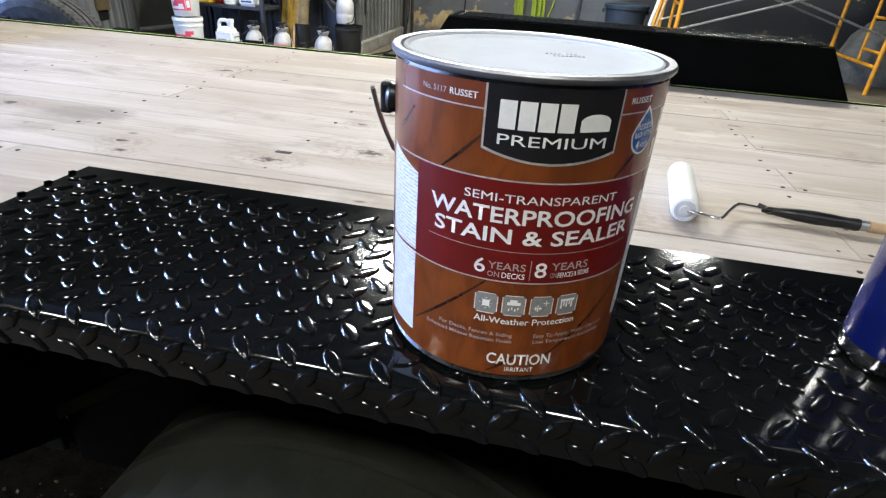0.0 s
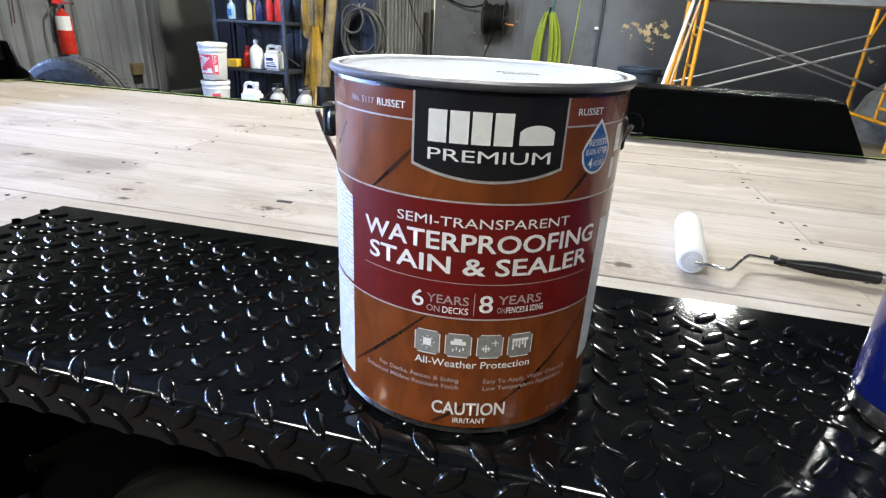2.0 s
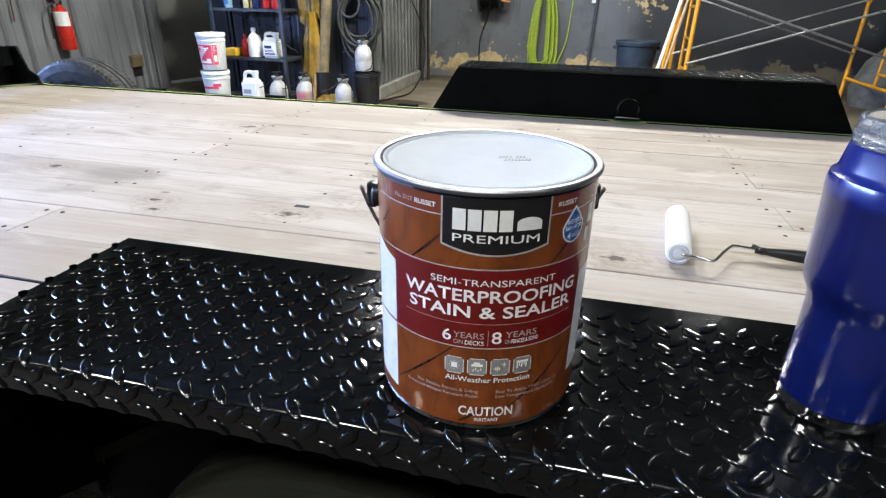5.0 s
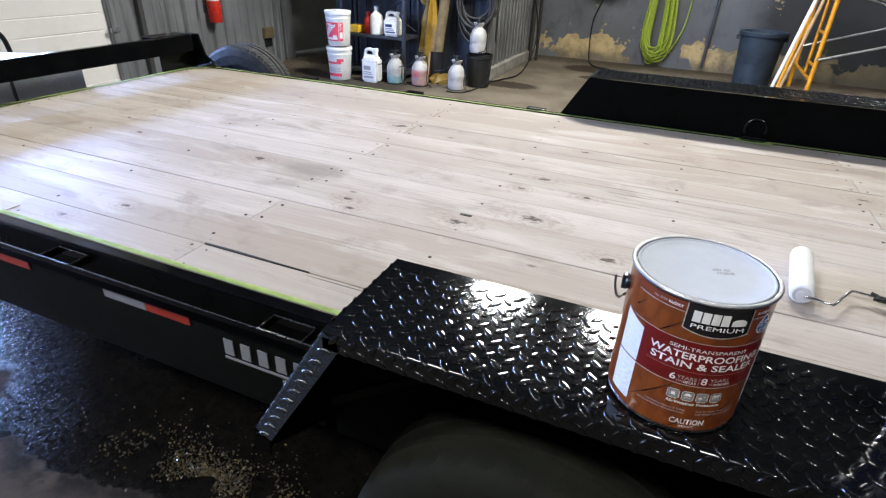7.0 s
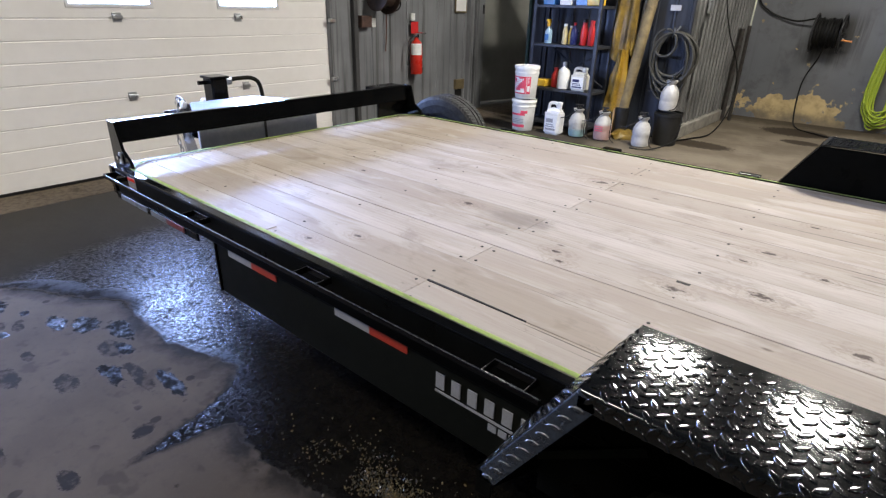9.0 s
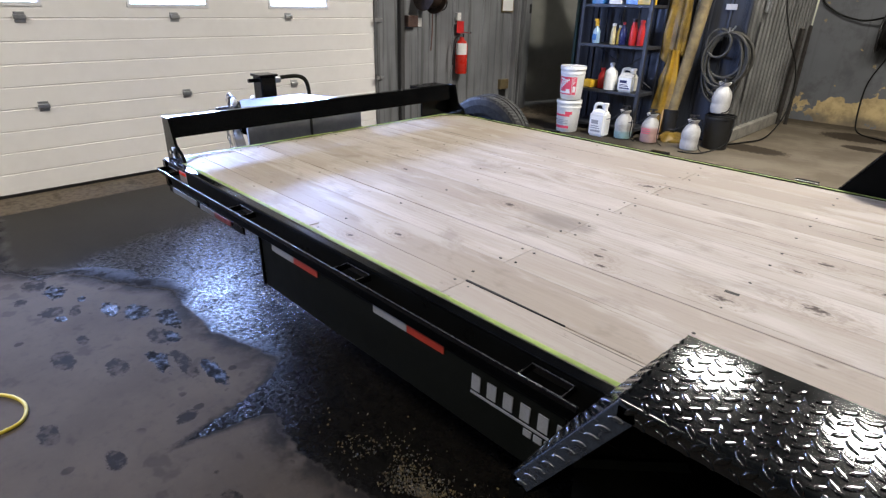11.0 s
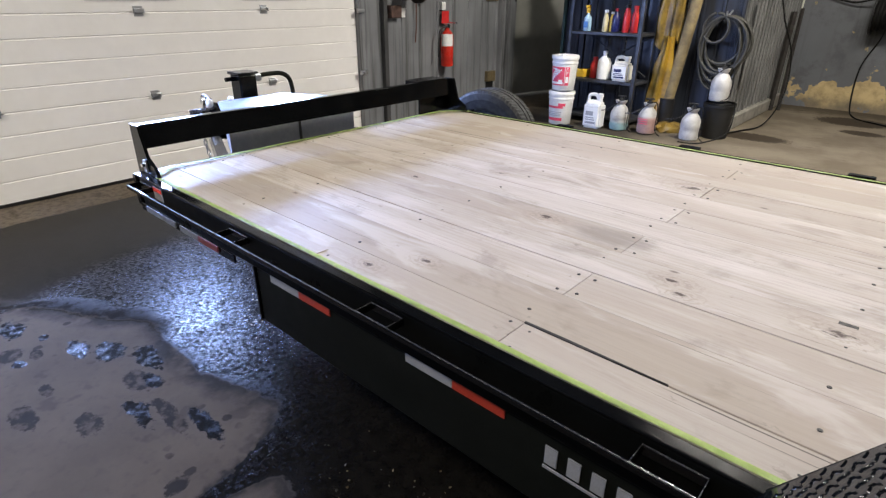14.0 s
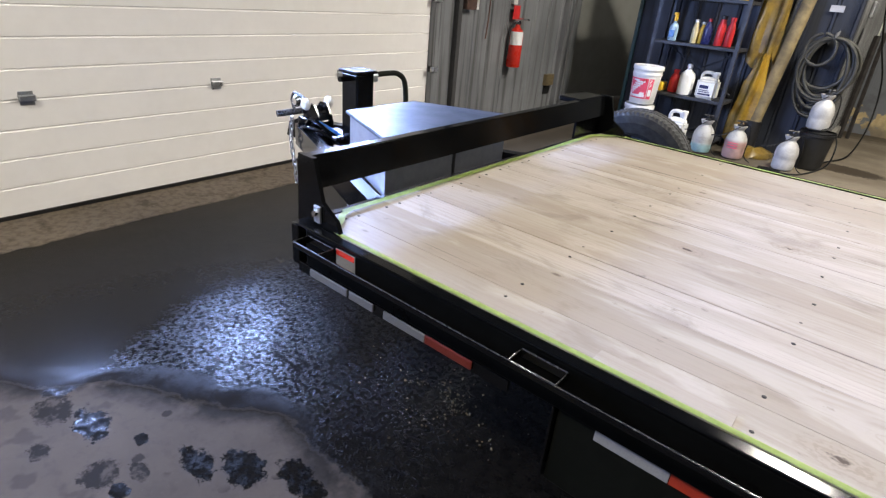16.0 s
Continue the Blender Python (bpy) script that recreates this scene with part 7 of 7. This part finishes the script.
for i, (cx, cy, rr_, h) in enumerate(((4.05, 8.3, 0.42, 0.75), (4.6, 8.4, 0.5, 1.6), (4.9, 7.5, 0.30, 0.9))):
    bm = lathe(B(), [(rr_, 0), (rr_ * 1.04, h * 0.3), (rr_ * 0.86, h * 0.7), (rr_ * 0.45, h * 0.95), (0, h)], (cx, cy, 0), 24)
    for v in bm.verts:
        v.co += 0.07 * Vector((noise.noise(v.co * 3), noise.noise(v.co * 3 + Vector((5, 0, 0))), 0.5 * noise.noise(v.co * 3 + Vector((0, 7, 0))) * (v.co.z > 0.05)))
    solid("tarpaulin_cover", bm, tarp_grey, "heap under a grey tarpaulin near the wall", "tarpaulin", smooth=True)

# ---- west wall fittings ----
WX = DOOR_X - 0.02
ex = thing("fire_extinguisher", (WX + 0.09, 5.11, 0.62), "red fire extinguisher with a white label hanging on the wall", "fire extinguisher")
part("cylinder", lathe(B(), [(0.0, 0.0), (0.070, 0.0), (0.078, 0.012), (0.078, 0.35), (0.060, 0.40), (0.028, 0.425), (0.026, 0.45)], (WX + 0.10, 5.11, 0.62), 32), red_paint, ex, smooth=True)
bm = B()
lo, hi = [], []
for i in range(13):
    a = radians(-110 + 120 * i / 12)
    for zz, row in ((0.86, lo), (1.0, hi)):
        row.append(bm.verts.new((WX + 0.10 + 0.0795 * math.cos(a), 5.11 + 0.0795 * math.sin(a), zz)))
for i in range(12):
    bm.faces.new((lo[i], lo[i + 1], hi[i + 1], hi[i]))
part("label", bm, white_print, ex, "white printed label", True)
part("valve", box(box(B(), WX + 0.07, WX + 0.13, 5.09, 5.13, 1.07, 1.115, 0.006), WX + 0.04, WX + 0.20, 5.155, 5.185, 1.118, 1.135, 0.004), chrome, ex, "metal valve")
part("hose", tube(B(), smooth_path([(WX + 0.10, 5.07, 1.09), (WX + 0.11, 4.97, 1.04), (WX + 0.12, 4.94, 0.90), (WX + 0.12, 4.93, 0.74)], 7), 0.010, 8), dark_plastic, ex, "black hose", True)
part("tag", box(B(), WX + 0.06, WX + 0.064, 5.05, 5.18, 1.12, 1.26), red_plastic, ex, "red paper tag")
solid("switch_box", box(B(), WX, WX + 0.05, 5.07, 5.14, 1.27, 1.36, 0.006), white_plastic, "small white switch box on the wall", "switch")
ob_ = thing("outlet_box", (WX, 6.1, 0.30), "dull brass outlet box with an open flap on the wall", "outlet")
part("body", box(B(), WX, WX + 0.06, 6.02, 6.20, 0.33, 0.47, 0.008), simple("dull_brass", (0.22, 0.17, 0.09), (0.14, 0.11, 0.06), 0.5, 0.3), ob_)
part("flap", box(B(), WX, WX + 0.02, 6.05, 6.19, 0.22, 0.325, 0.004), dark_plastic, ob_)
wr = thing("wall_reel", (WX + 0.2, 4.40, 1.42), "dark cable reel on a bracket on the grey wall", "cable reel")
part("drum", lathe(B(), [(0.19, -0.10), (0.19, -0.085), (0.13, -0.08), (0.13, 0.08), (0.19, 0.085), (0.19, 0.10)], (WX + 0.22, 4.42, 1.55), 28, Matrix.Rotation(radians(80), 4, "X")), simple("oily_reel", (0.05, 0.03, 0.022), (0.025, 0.018, 0.014), 0.5, 0.2), wr, smooth=True)
part("bracket", box(B(), WX, WX + 0.22, 4.38, 4.46, 1.52, 1.58, 0.006), dark_plastic, wr)
part("cable_loop", tube(B(), [(WX + 0.10, 4.72 + 0.10 * math.cos(a), 1.47 + 0.085 * math.sin(a)) for a in np.linspace(0, 9, 40)], 0.009, 6), hose_black, wr, smooth=True)
part("pull_cord", tube(B(), smooth_path([(WX + 0.05, 4.62, 1.45), (WX + 0.04, 4.63, 1.15), (WX + 0.04, 4.61, 0.92)], 6), 0.007, 6), simple("rust_cord", (0.12, 0.05, 0.03), (0.08, 0.03, 0.02), 0.7), wr, smooth=True)
solid("control_box", box(B(), WX, WX + 0.08, 4.20, 4.36, 1.20, 1.33, 0.008), simple("brown_box", (0.10, 0.055, 0.04), (0.06, 0.035, 0.03), 0.5), "small dark brown control box on the wall", "control box")
solid("note_card", box(B(), WX + 0.016, WX + 0.022, 4.40, 4.47, 1.20, 1.30), white_print, "small white card taped to the wall", "card")
pn = thing("notice", (WX + 0.02, 6.10, 1.38), "framed printed notice on the grey wall", "notice")
part("frame", box(B(), WX + 0.014, WX + 0.026, 5.98, 6.24, 1.37, 1.72, 0.004), tube_tan, pn)
part("sheet", box(B(), WX + 0.027, WX + 0.029, 6.00, 6.22, 1.39, 1.70), white_print, pn)
solid("dark_channel", box(B(), WX + 0.0, WX + 0.06, 4.10, 4.16, 0.0, CEIL, 0.006), simple("sooty_steel", (0.035, 0.035, 0.035), (0.06, 0.06, 0.06), 0.6, 0, 6), "sooty steel upright on the grey wall", "post", "structure")
solid("passage_latch", box(B(), DOOR_X + 0.021, DOOR_X + 0.03, 6.60, 6.64, 1.36, 1.48, 0.003), dark_plastic, "dark latch plate on the grey panel", "latch")
solid("yellow_cord", tube(B(), smooth_path([(-2.75, -0.62, 0.0075), (-2.60, -0.43, 0.0075), (-2.50, -0.365, 0.0075), (-2.40, -0.36, 0.0075), (-2.335, -0.41, 0.0075), (-2.36, -0.55, 0.0075), (-2.6, -0.8, 0.0075)], 8), 0.007, 8), simple("yellow_cord_jacket", (0.55, 0.42, 0.03), (0.45, 0.34, 0.03), 0.5), "yellow extension cord lying in a loop on the floor", "cord", smooth=True)

solid("wall_label", box(B(), -2.62, -2.50, 6.594, 6.600, 1.47, 1.53), grey_print, "small grey label on the dark ribbed wall", "label")


# ---- spilled gravel on the wet floor under the trailer ----


def gravel(name, cx, cy, rx, ry, count, seed, label):
    """Loose little stones in a heap that thins out towards its rim."""
    r = random.Random(seed)
    bm = B()
    for _ in range(count):
        a, d = r.uniform(0, 2 * math.pi), abs(r.gauss(0, 0.5))
        px, py = cx + rx * d * math.cos(a), cy + ry * d * math.sin(a)
        if noise.noise((px * 9, py * 9, seed)) < -0.12:
            continue
        size = r.choice((0.0025, 0.003, 0.0035, 0.0045, 0.006))
        m = Matrix.Translation((px, py, size * 0.45)) @ Euler((r.uniform(0, 3), r.uniform(0, 3), r.uniform(0, 3))).to_matrix().to_4x4() @ Matrix.Diagonal((size, size * r.uniform(0.6, 1), size * r.uniform(0.5, 0.8), 1))
        ring = [m @ Vector((math.cos(q), math.sin(q), 0.25 * math.sin(2 * q + 1))) for q in np.linspace(0, 2 * math.pi, 6)[:-1]]
        v = [bm.verts.new(p) for p in ring]
        top, low = bm.verts.new(m @ Vector((0.1, 0, 0.9))), bm.verts.new(m @ Vector((0, 0.1, -0.9)))
        for i in range(5):
            bm.faces.new((v[i], v[(i + 1) % 5], top))
            bm.faces.new((v[(i + 1) % 5], v[i], low))
    return solid(name, bm, gravel_stone, label, "gravel", "stuff")


km = Mat("wet_gravel")
km.t.nodes.new("ShaderNodeNewGeometry").name = "per_stone"
isle = km.t.nodes["per_stone"].outputs["Random Per Island"]
km.set(Base_Color=km.mix(km.ramp(isle, 0.8, 1.0), km.mix(km.ramp(isle, 0.75, 0.25), (0.12, 0.085, 0.034), (0.016, 0.014, 0.010)), (0.20, 0.16, 0.09)), Roughness=0.3)
gravel_stone = km.m
gravel("gravel", -1.05, 0.475, 0.52, 0.14, 2600, 3, "wet golden gravel spilled on the floor under the trailer")
gravel("gravel", -2.68, 0.86, 0.30, 0.20, 500, 5, "wet brown gravel on the floor under the trailer nose")
